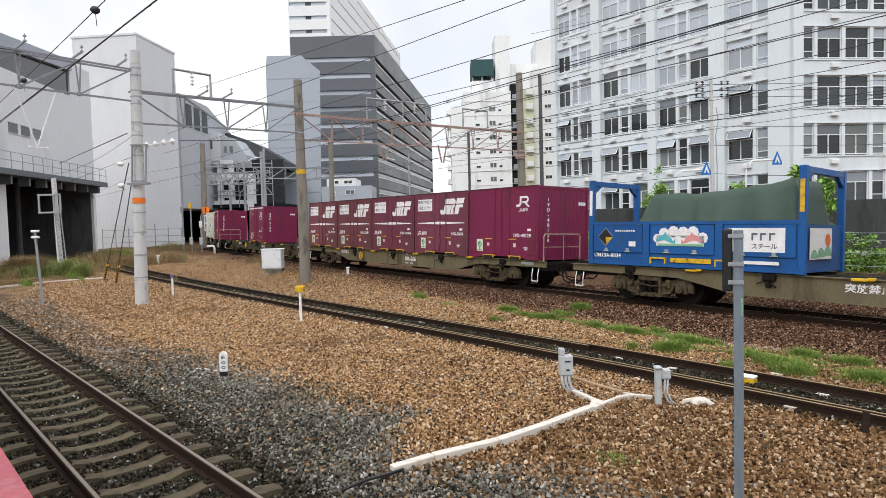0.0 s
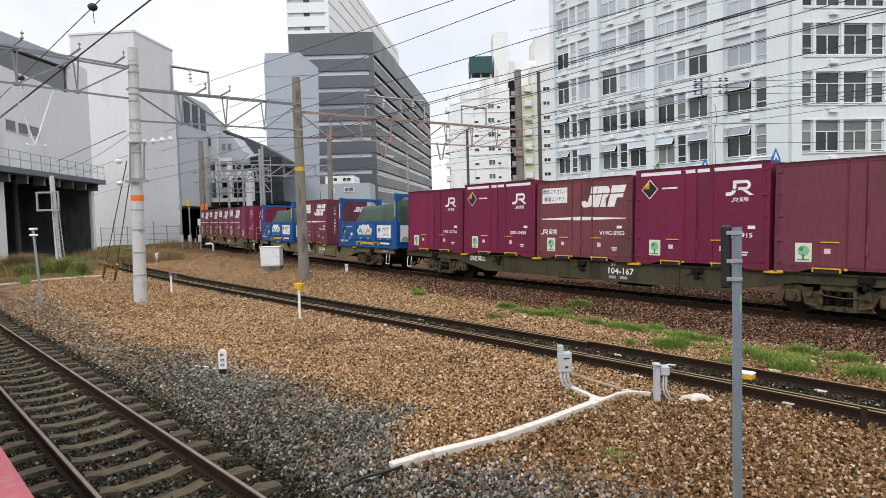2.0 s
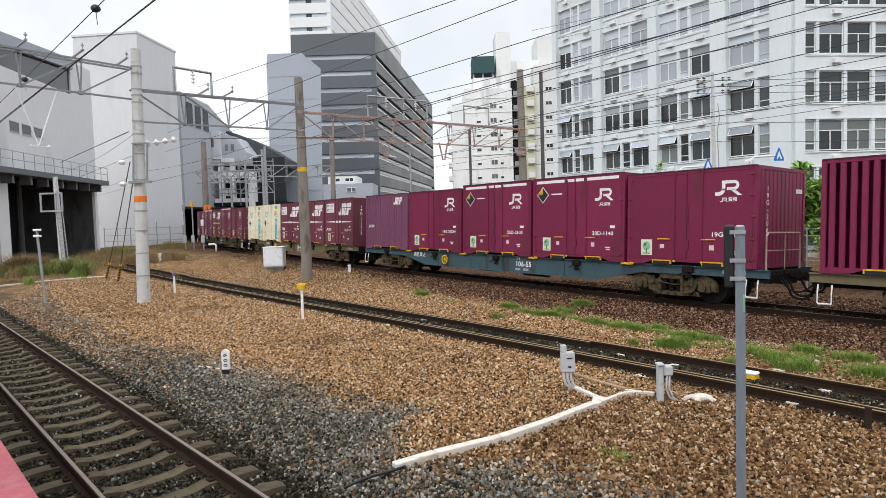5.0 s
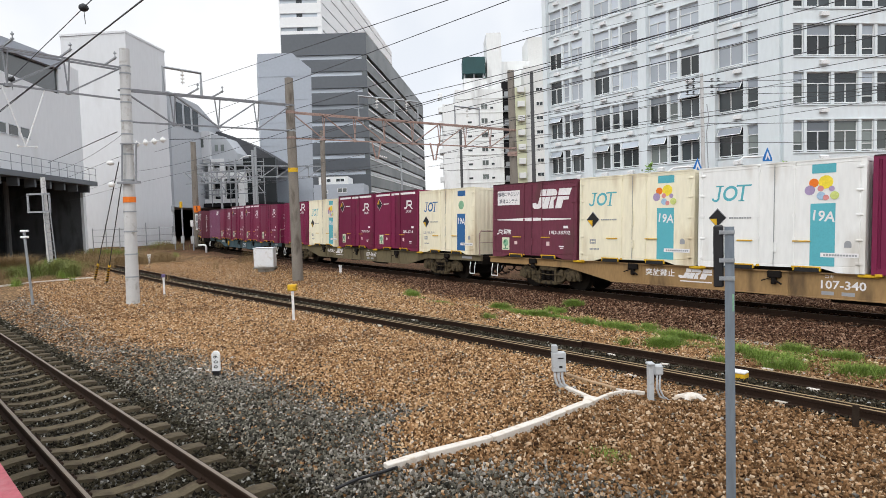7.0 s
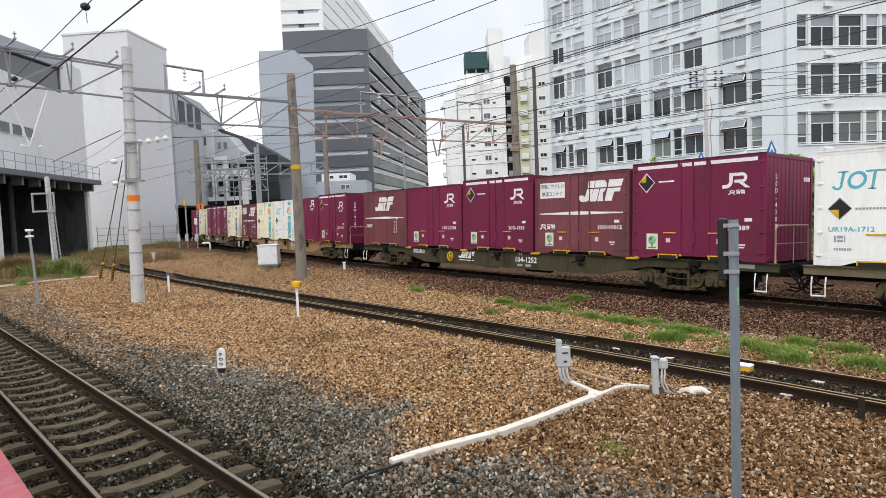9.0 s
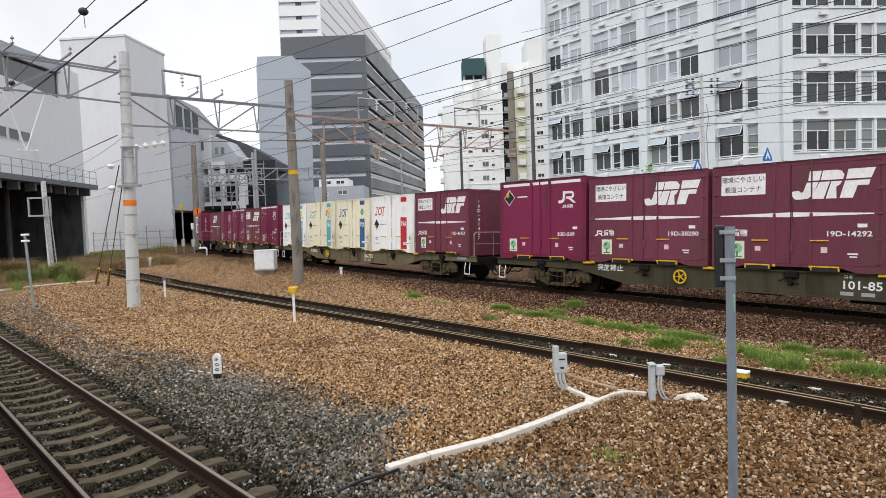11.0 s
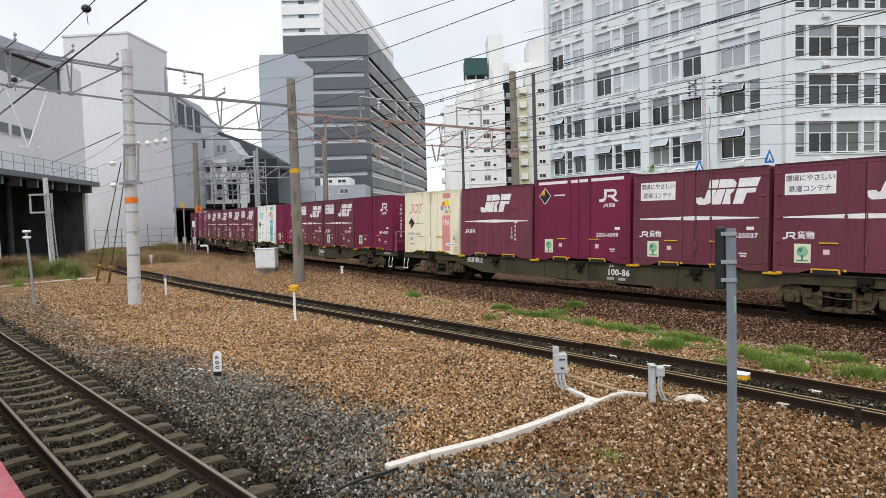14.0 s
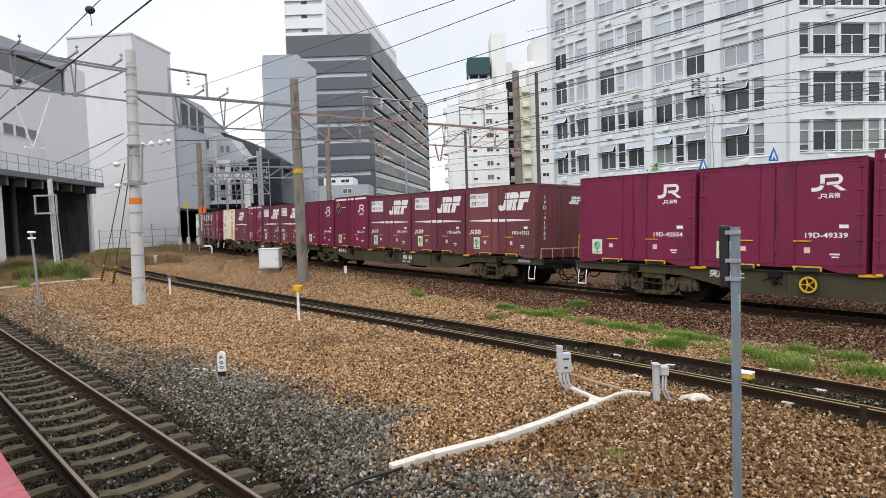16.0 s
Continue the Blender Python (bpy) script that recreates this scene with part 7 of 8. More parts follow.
for k, (u, nm) in enumerate(((0.08, 1), (0.30, 1), (0.55, 1), (0.82, 1), (0.47, 2), (0.33, 2))):
    p = (Vector((*P1, 8.22)).lerp(Vector((-16.6, 13.0, 8.0)), u * 0.62) if nm == 1 else Vector((*P1, 7.5)).lerp(Vector((*P2, 8.05)), u))
    bm = bmesh.new()
    bar(bm, p, p + Vector((0.5, -0.25, 0.16)), 0.05, 0.05)
    insulator(bm, p + Vector((0.5, -0.25, 0.1)), p + Vector((0.5, -0.25, 0.38)), 2, 0.05)
    solid("line_bracket", bm, M["galv"], "small bracket with an insulator on a gantry beam", "bracket", group="line brackets")

# far poles and the far gantry before the station
p5 = pole("line_pole", "far brown-grey concrete line pole beside the tracks", (-25.1, 65.0), (-25.0, 65.0, 11.3), 0.34, 0.26, "old_concrete")
bm = bmesh.new()
box(bm, -25.1, -24.4, 64.5, 64.56, 3.95, 4.65)
part("sign_board", bm, M["orange"], p5, "orange sign board")
bm = bmesh.new()
box(bm, -24.98, -24.45, 64.5, 64.56, 2.1, 3.8)
part("plate", bm, M["post_white"], p5)
o = part("sign_number", lettering("1", 0.7, M["black"]), None, p5)
o.location = (-24.75, 64.48, 4.3)
bm = bmesh.new()
for k in range(2):
    box(bm, -24.9, -24.53, 64.46, 64.50, 2.3 + 0.75 * k, 2.9 + 0.75 * k)
part("plate_print", bm, M["pale"], p5)
pole("line_pole", "grey steel line pole before the annex", (-9.3, 52.0), (-9.2, 52.0, 10.2), 0.22, 0.20, "old_concrete", [(9.6, 0.2, "galv")])
pole("line_pole", "thin far line pole", (-3.4, 66.0), (-3.4, 66.0, 9.8), 0.12, 0.10, "galv")
pole("line_pole", "thin grey line pole behind the train", (2.02, 44.0), (2.02, 44.0, 8.8), 0.10, 0.09, "dark_steel")
truss("gantry_beam", "far grey gantry beam before the station", (-25.1, 65.0), (-12.6, 71.0), (8.9, 7.7), (8.9, 7.7), "galv", 8, w=0.12)
pole("line_pole", "far line pole of the gantry", (-12.6, 71.0), (-12.6, 71.0, 9.2), 0.2, 0.18, "old_concrete")
for x, y, z in ((-19.6, 67.5, 10.6), (-22.3, 78, 12.2), (-26.8, 84.0, 11.0), (-29.5, 86, 9.0)):
    pole("line_pole", "far thin steel line pole near the station", (x, y), (x, y, z), 0.17, 0.15, "galv")
truss("gantry_beam", "distant grey gantry beam at the station mouth", (-33.5, 84.0), (-22.3, 80.0), (9.6, 8.2), (9.6, 8.2), "galv", 7, w=0.14)


def wire(points, r=0.012, sag=0.0, name="overhead_wire", label="thin dark overhead wire"):
    pts = []
    for (a, b) in zip(points, points[1:]):
        a, b = Vector(a), Vector(b)
        n = 10 if sag else 2
        for i in range(n):
            u = i / n
            pts.append(a.lerp(b, u) - Vector((0, 0, sag * 4 * u * (1 - u))))
    pts.append(Vector(points[-1]))
    bm = bmesh.new()
    tube(bm, pts, r * 0.85, 5)
    return solid(name, bm, M["wire"], label, "overhead wire", group="overhead wires")


for a, b, r in (
        ((20.35, -1.62, 7.55), (-7.85, 35.98, 7.43), 0.020), ((20.56, -1.61, 7.59), (-7.71, 36.07, 7.38), 0.014),
        ((17.87, -0.39, 7.41), (-26.12, 58.4, 9.59), 0.016), ((14.16, -0.66, 7.28), (-19.67, 44.59, 9.32), 0.013),
        ((12.58, -0.73, 6.17), (-13.07, 33.7, 10.11), 0.012), ((15.9, 3.65, 7.01), (0.5, 24.21, 6.99), 0.011),
        ((17.17, 4.24, 7.03), (1.43, 25.2, 6.97), 0.011), ((17.54, 8.05, 7.18), (0.59, 30.62, 6.67), 0.015),
        ((16.87, 7.09, 5.93), (5.45, 22.31, 6.06), 0.009), ((18.99, 10.02, 6.08), (3.39, 30.82, 5.87), 0.009),
        ((17.47, 11.18, 5.63), (-0.33, 34.9, 5.52), 0.009), ((15.01, 9.06, 7.66), (3.65, 24.25, 9.79), 0.008),
        ((16.42, 9.13, 8.07), (4.73, 24.77, 9.59), 0.008),
        ((2.59, 3.05, 7.5), (-33.66, 41.59, 7.5), 0.013), ((4.84, 0.74, 6.6), (-33.06, 40.28, 6.6), 0.018), ((4.86, 0.71, 6.64), (-33.42, 40.91, 6.64), 0.012),
        ((-11.03, 21.85, 6.0), (-27.5, 44.5, 7.4), 0.02),
        ((-9.4, 22.3, 5.75), (-2.0, 36.0, 7.4), 0.016)):
    wire([a, b], r)
for x, y, z in ((-7.56, 13.84, 7.5), (-13.39, 20.08, 7.5)):
    bm = bmesh.new()
    ball(bm, (x, y, z), 0.085, 1.2, 1.2, 1.0, 12, 8)
    rod(bm, (x, y, z), (x + 0.02, y, z - 0.35), 0.008, 5)
    solid("wire_clamp", bm, M["wire"], "dark round clamp on an overhead wire", "wire clamp", group="wire clamps", smooth=True)
for z, sag in ((5.15, 0.0), (5.35, 0.35), (6.05, 0.25)):
    wire([tuple(line_c(q) + Vector((0, 0, z))) for q in (-12, 10, 36, 64)], 0.010, sag)
for z, sag in ((5.15, 0.0), (5.9, 0.3)):
    wire([tuple(line_b(q) + Vector((0, 0, z))) for q in (-10, 16, 40, 64)], 0.009, sag)
for z, sag in ((5.3, 0.0), (6.1, 0.3)):
    wire([(*(line_b(q) + Vector((-3.0, -2.2, 0)))[:2], z) for q in (24, 44, 64)], 0.009, sag)
for a, b in (((-11.03, 21.85, 4.95), (-18.10, 32.68, -0.02)), ((-10.98, 21.85, 4.2), (-16.44, 30.73, -0.02))):
    g = thing("guy_wire", "guy wire with a black and yellow striped sleeve at its foot", "guy wire", group="guy wires")
    a, b = Vector(a), Vector(b)
    bm = bmesh.new()
    rod(bm, a, b, 0.018, 5)
    part("cable", bm, M["wire"], g)
    e = (a - b).normalized()
    for k in range(12):
        bm = bmesh.new()
        rod(bm, b + e * (0.2 * k), b + e * (0.2 * (k + 1)), 0.06, 6)
        part("sleeve", bm, M["yellow" if k % 2 else "black"], g)


# ---- trackside things ----
def signal_post():
    g = thing("signal_post", "galvanised steel post that carries a small black signal", "signal post")
    bm = bmesh.new()
    g.matrix_basis = Matrix.Translation((2.36, 4.9, 0)) @ Matrix.Rotation(radians(-25.5), 4, "Z")
    z0 = gz(2.36, 4.9) - 0.3
    prism(bm, [(-0.036, 0.035), (-0.036, -0.035), (0.036, -0.035), (0.036, 0.035), (0.030, 0.035), (0.030, -0.028), (-0.030, -0.028), (-0.030, 0.035)], z0, 2.52, "z")
    part("post", bm, M["post_steel"], g)
    bm = bmesh.new()
    box(bm, 0.020, 0.032, -0.037, -0.0355, 1.84, 1.98)
    part("label", bm, M["green"], g, "small green label")
    bm = bmesh.new()
    soft_box(bm, -0.118, -0.042, -0.03, 0.20, 2.03, 2.53, 0.012)
    part("signal_head", bm, M["black"], g, "black signal head seen from behind")
    for z in (2.41, 2.28, 2.14):
        bm = bmesh.new()
        rod(bm, (-0.08, 0.19, z), (-0.08, 0.30, z), 0.036, 12)
        part("hood", bm, M["black"], g)
    for z in (2.475, 2.25, 2.105):
        bm = bmesh.new()
        box(bm, -0.075, 0.040, -0.048, -0.036, z - 0.016, z + 0.016)
        rod(bm, (-0.05, -0.062, z), (-0.05, -0.036, z), 0.010, 6)
        rod(bm, (0.022, -0.062, z), (0.022, -0.036, z), 0.010, 6)
        part("clamp", bm, M["galv"], g)


signal_post()


def small_posts():
    # distance mark
    x, y = -4.02, 11.0
    g = thing("distance_mark", "white distance mark with black figures on a dark stub", "track marker")
    bm = bmesh.new()
    z = gz(x, y)
    prism(bm, [(x - 0.068, 0.03), (x + 0.068, 0.03), (x + 0.068, 0.34), (x + 0.03, 0.385), (x - 0.03, 0.385), (x - 0.068, 0.34)], y - 0.03, y + 0.03, "y")
    part("plate", bm, M["post_white"], g)
    bm = bmesh.new()
    box(bm, x - 0.06, x + 0.06, y - 0.04, y + 0.04, z - 0.15, 0.03)
    part("stub", bm, M["black"], g)
    o = part("figures", lettering("6 0 0", 0.105, M["black"], 1.1), None, g)
    o.matrix_basis = Matrix.Translation((x, y - 0.034, 0.195)) @ Matrix.Rotation(radians(90), 4, "Y")
    # posts
    for name, label, x, y, top, w, head in (
            ("marker_post", "white marker post with a yellow lamp box on top", -4.04, 17.14, 0.74, 0.030, ("yellow", 0.22, 0.18)),
            ("marker_post", "thin white marker post with a violet cap", -10.85, 24.46, 0.62, 0.030, ("dull_violet", 0.07, 0.13)),
            ("marker_post", "short white marker post beside the tracks", -4.66, 29.81, 0.42, 0.06, ("post_white", 0.13, 0.06)),
            ("marker_post", "short white marker post beside the tracks", -21.2, 45.6, 0.5, 0.09, ("post_white", 0.2, 0.08))):
        g = thing(name, label, "marker post", group="marker posts")
        z = gz(x, y)
        bm = bmesh.new()
        box(bm, x - w, x + w, y - 0.03, y + 0.03, z - 0.15, top)
        part("post", bm, M["post_white"], g)
        bm = bmesh.new()
        soft_box(bm, x - head[1] / 2 - 0.02, x + head[1] / 2 + 0.02, y - 0.08, y + 0.08, top, top + head[2], 0.02)
        part("head", bm, M[head[0]], g)
    g = thing("standpipe", "white standpipe with a bent top beside the tracks", "standpipe")
    bm = bmesh.new()
    tube(bm, [(-20.1, 54, gz(-20.1, 54) - 0.2), (-20.1, 54, 0.72), (-20.16, 54, 0.84), (-20.3, 54, 0.88), (-20.75, 54, 0.86)], 0.09, 8)
    part("pipe", bm, M["post_white"], g, smooth=True)
    g = thing("lamp_post", "thin grey post with two small white heads", "post")
    x, y = -14.61, 22.27
    bm = bmesh.new()
    rod(bm, (x, y, gz(x, y) - 0.2), (x - 0.16, y, 2.60), 0.045, 8)
    part("post", bm, M["galv"], g)
    for z in (2.62, 2.40):
        bm = bmesh.new()
        soft_box(bm, x - 0.28, x - 0.02, y - 0.06, y + 0.06, z - 0.03, z + 0.05, 0.02)
        part("head", bm, M["post_white"], g)
    g = thing("lineside_cabinet", "white lineside equipment cabinet on a dark plinth", "cabinet")
    x0, x1, y0, y1 = -10.14, -9.04, 34.2, 34.9
    zz = gz(-9.6, 34.4)
    bm = bmesh.new()
    soft_box(bm, x0, x1, y0, y1, 0.18, 1.24, 0.03)
    part("body", bm, M["skin_white"], g)
    bm = bmesh.new()
    soft_box(bm, x0 - 0.03, x1 + 0.05, y0 - 0.04, y1 + 0.04, 1.24, 1.28, 0.01)
    part("lid", bm, M["skin_white"], g)
    bm = bmesh.new()
    box(bm, x0 + 0.06, x1 - 0.06, y0 - 0.015, y0 + 0.01, 0.24, 1.18)
    part("door", bm, M["skin_white"], g)
    bm = bmesh.new()
    box(bm, x0 + 0.2, x1 - 0.02, y0 + 0.05, y1 - 0.05, zz - 0.3, 0.14)
    box(bm, x0 - 0.05, x1 + 0.05, y0 - 0.03, y1, 0.11, 0.18)
    part("plinth", bm, M["old_concrete"], g)
    # ladder signal by the hall
    g = thing("ladder_signal", "grey signal pole with a cage and a ladder before the hall", "signal post")
    x, y = -27.43, 43.97
    bm = bmesh.new()
    rod(bm, (x, y, gz(x, y) - 0.2), (x - 0.18, y, 6.35), 0.20, 10, 0.16)
    part("pole", bm, M["concrete"], g)
    bm = bmesh.new()
    for xx in (x - 1.05, x + 0.45, x + 0.0):
        bar(bm, (xx, y - 0.4, 3.9), (xx, y - 0.4, 5.15), 0.10, 0.10)
    for z in (3.9, 5.15):
        bar(bm, (x - 1.1, y - 0.4, z), (x + 0.5, y - 0.4, z), 0.12, 0.12)
    part("cage", bm, M["galv"], g)
    bm = bmesh.new()
    for xx in (0.18, 0.62):
        bar(bm, (x + xx, y - 0.3, gz(x, y)), (x + xx - 0.25, y - 0.3, 4.0), 0.05, 0.05)
    for k in range(12):
        bar(bm, (x + 0.18 - 0.02 * k, y - 0.3, 0.2 + 0.32 * k), (x + 0.62 - 0.02 * k, y - 0.3, 0.2 + 0.32 * k), 0.04, 0.04)
    part("ladder", bm, M["galv"], g)
    for x, y, z, c in ((-24.5, 60.0, 4.95, "yellow"), (-22.75, 58.0, 3.1, "post_white"), (-25.3, 60.0, 4.6, "galv")):
        g = thing("signal_mast", "thin signal mast before the dark station mouth", "signal post", group="signal masts")
        bm = bmesh.new()
        rod(bm, (x, y, -0.3), (x, y, z), 0.07, 6)
        part("mast", bm, M["galv"], g)
        bm = bmesh.new()
        soft_box(bm, x - 0.13, x + 0.13, y - 0.2, y - 0.05, z - 0.6, z, 0.03)
        part("head", bm, M[c], g)
        bm = bmesh.new()
        soft_box(bm, x - 0.16, x + 0.16, y - 0.2, y - 0.05, 0.9, 1.6, 0.03)
        part("box", bm, M["plastic"], g)


small_posts()


def junction_boxes():
    g = thing("junction_box", "light grey junction box on curved conduits", "junction box", group="junction boxes")
    x, y = 1.86, 9.47
    bm = bmesh.new()
    soft_box(bm, x - 0.10, x + 0.11, y - 0.06, y + 0.06, 0.20, 0.51, 0.012)
    part("box", bm, M["plastic"], g)
    bm = bmesh.new()
    soft_box(bm, x - 0.10, x - 0.015, y - 0.05, y + 0.05, 0.51, 0.62, 0.008)
    part("top_box", bm, M["plastic"], g)
    bm = bmesh.new()
    box(bm, x + 0.0, x + 0.05, y - 0.066, y - 0.058, 0.27, 0.30)
    box(bm, x - 0.02, x + 0.07, y - 0.066, y - 0.058, 0.41, 0.43)
    part("plate", bm, M["black"], g)
    for k in range(3):
        bm = bmesh.new()
        xx = x - 0.06 + 0.055 * k
        tube(bm, [(xx, y - 0.02, 0.22), (xx, y - 0.02, 0.10), (xx + 0.03, y - 0.02, 0.0), (xx + 0.12, y, -0.07), (xx + 0.25, y + 0.03, -0.08)], 0.022, 8)
        part("conduit", bm, M["plastic"], g, smooth=True)
    g = thing("junction_box", "small grey-green junction box on a square post", "junction box", group="junction boxes")
    x, y = 3.06, 8.75
    bm = bmesh.new()
    soft_box(bm, x - 0.05, x + 0.03, y - 0.05, y + 0.05, -0.3, 0.44, 0.012)
    soft_box(bm, x - 0.06, x + 0.04, y - 0.07, y + 0.07, 0.44, 0.475, 0.01)
    part("post", bm, M["plastic"], g)
    bm = bmesh.new()
    soft_box(bm, x + 0.035, x + 0.165, y - 0.06, y + 0.06, 0.29, 0.44, 0.02)
    part("box", bm, M["plastic"], g, "greenish grey terminal box")
    for k in range(2):
        bm = bmesh.new()
        tube(bm, [(x + 0.08 + 0.04 * k, y - 0.03, 0.30), (x + 0.07 + 0.04 * k, y - 0.03, 0.10), (x + 0.12 + 0.05 * k, y - 0.02, -0.03), (x + 0.26, y, -0.09)], 0.014, 6)
        part("conduit", bm, M["plastic"], g, smooth=True)


junction_boxes()


def trough_run(points, mat, w, h, label, name="cable_trough"):
    g = thing(name, label, "cable trough", group="cable troughs")
    for a, b in zip(points, points[1:]):
        a, b = Vector((*a, 0)), Vector((*b, 0))
        za, zb = gz(a.x, a.y) + h * 0.5, gz(b.x, b.y) + h * 0.5
        d = (b - a).normalized() * 0.006
        bm = bmesh.new()
        bar(bm, (a.x + d.x, a.y + d.y, za), (b.x - d.x, b.y - d.y, zb), w, h)
        bmesh.ops.bevel(bm, geom=bm.edges[:], offset=0.008, segments=1, affect="EDGES")
        part("cover", bm, M[mat], g)
    return g


trough_run([(-0.63, 6.62), (-0.18, 6.91), (0.60, 7.31), (1.33, 7.87), (2.03, 8.51)], "trough", 0.115, 0.10, "white concrete cable trough laid over the ballast")
g = trough_run([(2.22, 8.68), (2.45, 8.90), (2.60, 9.02), (2.74, 9.08), (2.90, 9.06), (3.05, 8.98)], "trough", 0.065, 0.08, "white bent cable trough reaching to the small post")
bm = bmesh.new()
prism(bm, [(1.98, 8.50), (2.06, 8.46), (2.24, 8.66), (2.30, 8.76), (2.20, 8.84), (2.16, 8.98), (2.09, 8.96), (2.10, 8.78)], -0.12, -0.012, "z")
bmesh.ops.bevel(bm, geom=bm.edges[:], offset=0.008, segments=1, affect="EDGES")
part("junction_cover", bm, M["trough"], g, "wide white cover where the troughs meet")
trough_run([(1.96, 9.40), (2.05, 9.18), (2.13, 8.97)], "trough", 0.075, 0.08, "short white branch of the cable trough")
trough_run([(2.13, 10.25), (2.42, 9.72), (2.70, 9.30)], "plank", 0.07, 0.07, "brown cable cover leading to the trough")
trough_run([(2.70, 9.30), (2.86, 9.20), (3.02, 9.06)], "trough", 0.05, 0.05, "thin white cable cover beside the trough")
trough_run([(3.25, 9.45), (3.55, 8.95)], "plank", 0.06, 0.05, "brown cable cover by the small post")
g = trough_run([(-2.04, 22.94), (-0.4, 20.75), (1.26, 18.58), (2.75, 16.8), (4.2, 15.0), (5.68, 13.24), (6.76, 11.91), (7.79, 10.76), (10.5, 7.6), (14, 3.6)], "old_concrete", 0.30, 0.03, "long grey concrete cable duct between the tracks")
bm = bmesh.new()
for k in range(11):
    a = k * 0.571 + 0.2 * math.sin(k * 3)
    ln = 0.09 + 0.08 * abs(math.sin(k * 2.3))
    tube(bm, [(3.64, 8.79, -0.03), (3.64 + 0.6 * ln * math.cos(a) * 1.6, 8.79 + 0.6 * ln * math.sin(a), -0.05), (3.64 + ln * math.cos(a) * 1.6, 8.79 + ln * math.sin(a), -0.09)], 0.03, 6)
ball(bm, (3.64, 8.79, -0.06), 0.11, 1.5, 1, 0.5)
solid("cement_patch", bm, M["trough"], "splashed white cement patch on the ballast", "cement patch")
g = thing("track_sensor", "white and yellow sensor box between the rails", "track sensor")
bm = bmesh.new()
soft_box(bm, -0.16, 0.16, -0.09, 0.09, -0.01, 0.03, 0.012)
part("lid", bm, M["post_white"], g)
bm = bmesh.new()
soft_box(bm, -0.155, 0.155, -0.085, 0.085, -0.12, -0.01, 0.01)
part("body", bm, M["yellow"], g)
g.matrix_basis = Matrix.Translation((4.92, 9.98, -0.04)) @ Matrix.Rotation(radians(-48), 4, "Z")
for x, y in ((-2.46, 16.85), (-1.55, 16.03), (-1.48, 17.93), (-0.66, 16.7), (3.37, 11.86), (4.08, 10.96), (3.26, 10.29), (5.67, 9.15), (4.88, 8.6), (5.65, 10.38), (-4.57, 11.59), (-4.35, 11.45), (-4.75, 11.66)):
    bm = bmesh.new()
    k = 0.45 if x < -4 else 0.62
    soft_box(bm, -0.14 * k, 0.14 * k, -0.065 * k, 0.065 * k, -0.05, 0.03 * k, 0.012 * k)
    z = gz(x, y)
    solid("white_block", bm, M["trough"], "small white weathered block lying in the ballast", "block", Matrix.Translation((x, y, z + 0.03)) @ Matrix.Rotation(radians(-45 + 20 * math.sin(x * 5)), 4, "Z"), group="white blocks")
bm = bmesh.new()
prism(bm, [(-0.04, -0.2), (0.04, -0.2), (0.045, 0.24), (-0.03, 0.27)], -0.012, 0.012, "y")
prism(bm, [(-0.004, -0.2), (0.07, -0.2), (0.075, 0.24), (0.0, 0.25)], 0.03, 0.05, "y")
solid("wooden_stake", bm, M["timber"], "short weathered wooden stake in the ballast", "stake", Matrix.Translation((5.17, 7.48, -0.1)))
bm = bmesh.new()
tube(bm, [(-1.1, 6.15, -0.07), (-0.9, 6.32, -0.05), (-0.62, 6.5, -0.05), (-0.5, 6.62, -0.06)], 0.016, 6)
solid("loose_cable", bm, M["black"], "black cable end lying on grey ballast", "cable", smooth=True)
trough_run([(-22.01, 29.63), (-21.00, 31.61), (-20.12, 33.04), (-18.83, 33.84)], "trough", 0.10, 0.08, "pale cable cover beside the weeds")

# street furniture beyond the railway
g = thing("utility_pole", "concrete utility pole with black insulators before the office block", "utility pole")
bm = bmesh.new()
rod(bm, (17.66, 40, -0.3), (17.53, 40, 11.4), 0.15, 12, 0.10)
part("shaft", bm, M["concrete"], g)
for z in (10.9, 10.5, 10.1):
    bm = bmesh.new()
    bar(bm, (16.5, 40, z), (18.7, 40, z), 0.05, 0.05)
    part("crossarm", bm, M["galv"], g)
    for x in (16.6, 17.0, 18.2, 18.6):
        bm = bmesh.new()
        insulator(bm, (x, 40, z - 0.05), (x, 40, z + 0.22), 2, 0.10)
        part("insulator", bm, M["black"], g)
bm = bmesh.new()
tube(bm, [(17.75, 39.75, 9.4), (17.85, 39.7, 8.5), (17.7, 39.72, 7.6), (17.8, 39.75, 5.5), (17.75, 39.75, 2.0)], 0.03, 6)
part("cable", bm, M["galv"], g)
for z, x1, y1 in ((10.9, 46, 36.5), (10.5, 46, 36.8), (10.1, 46, 37.1), (8.2, 46, 37.0), (7.0, 40, 37.6), (5.2, 30, 38.8)):
    wire([(17.6, 40, z), (x1, y1, z + 0.1)], 0.02, 0.35)
    wire([(17.6, 40, z), (1.0, 62, z + 0.3)], 0.02, 0.3)
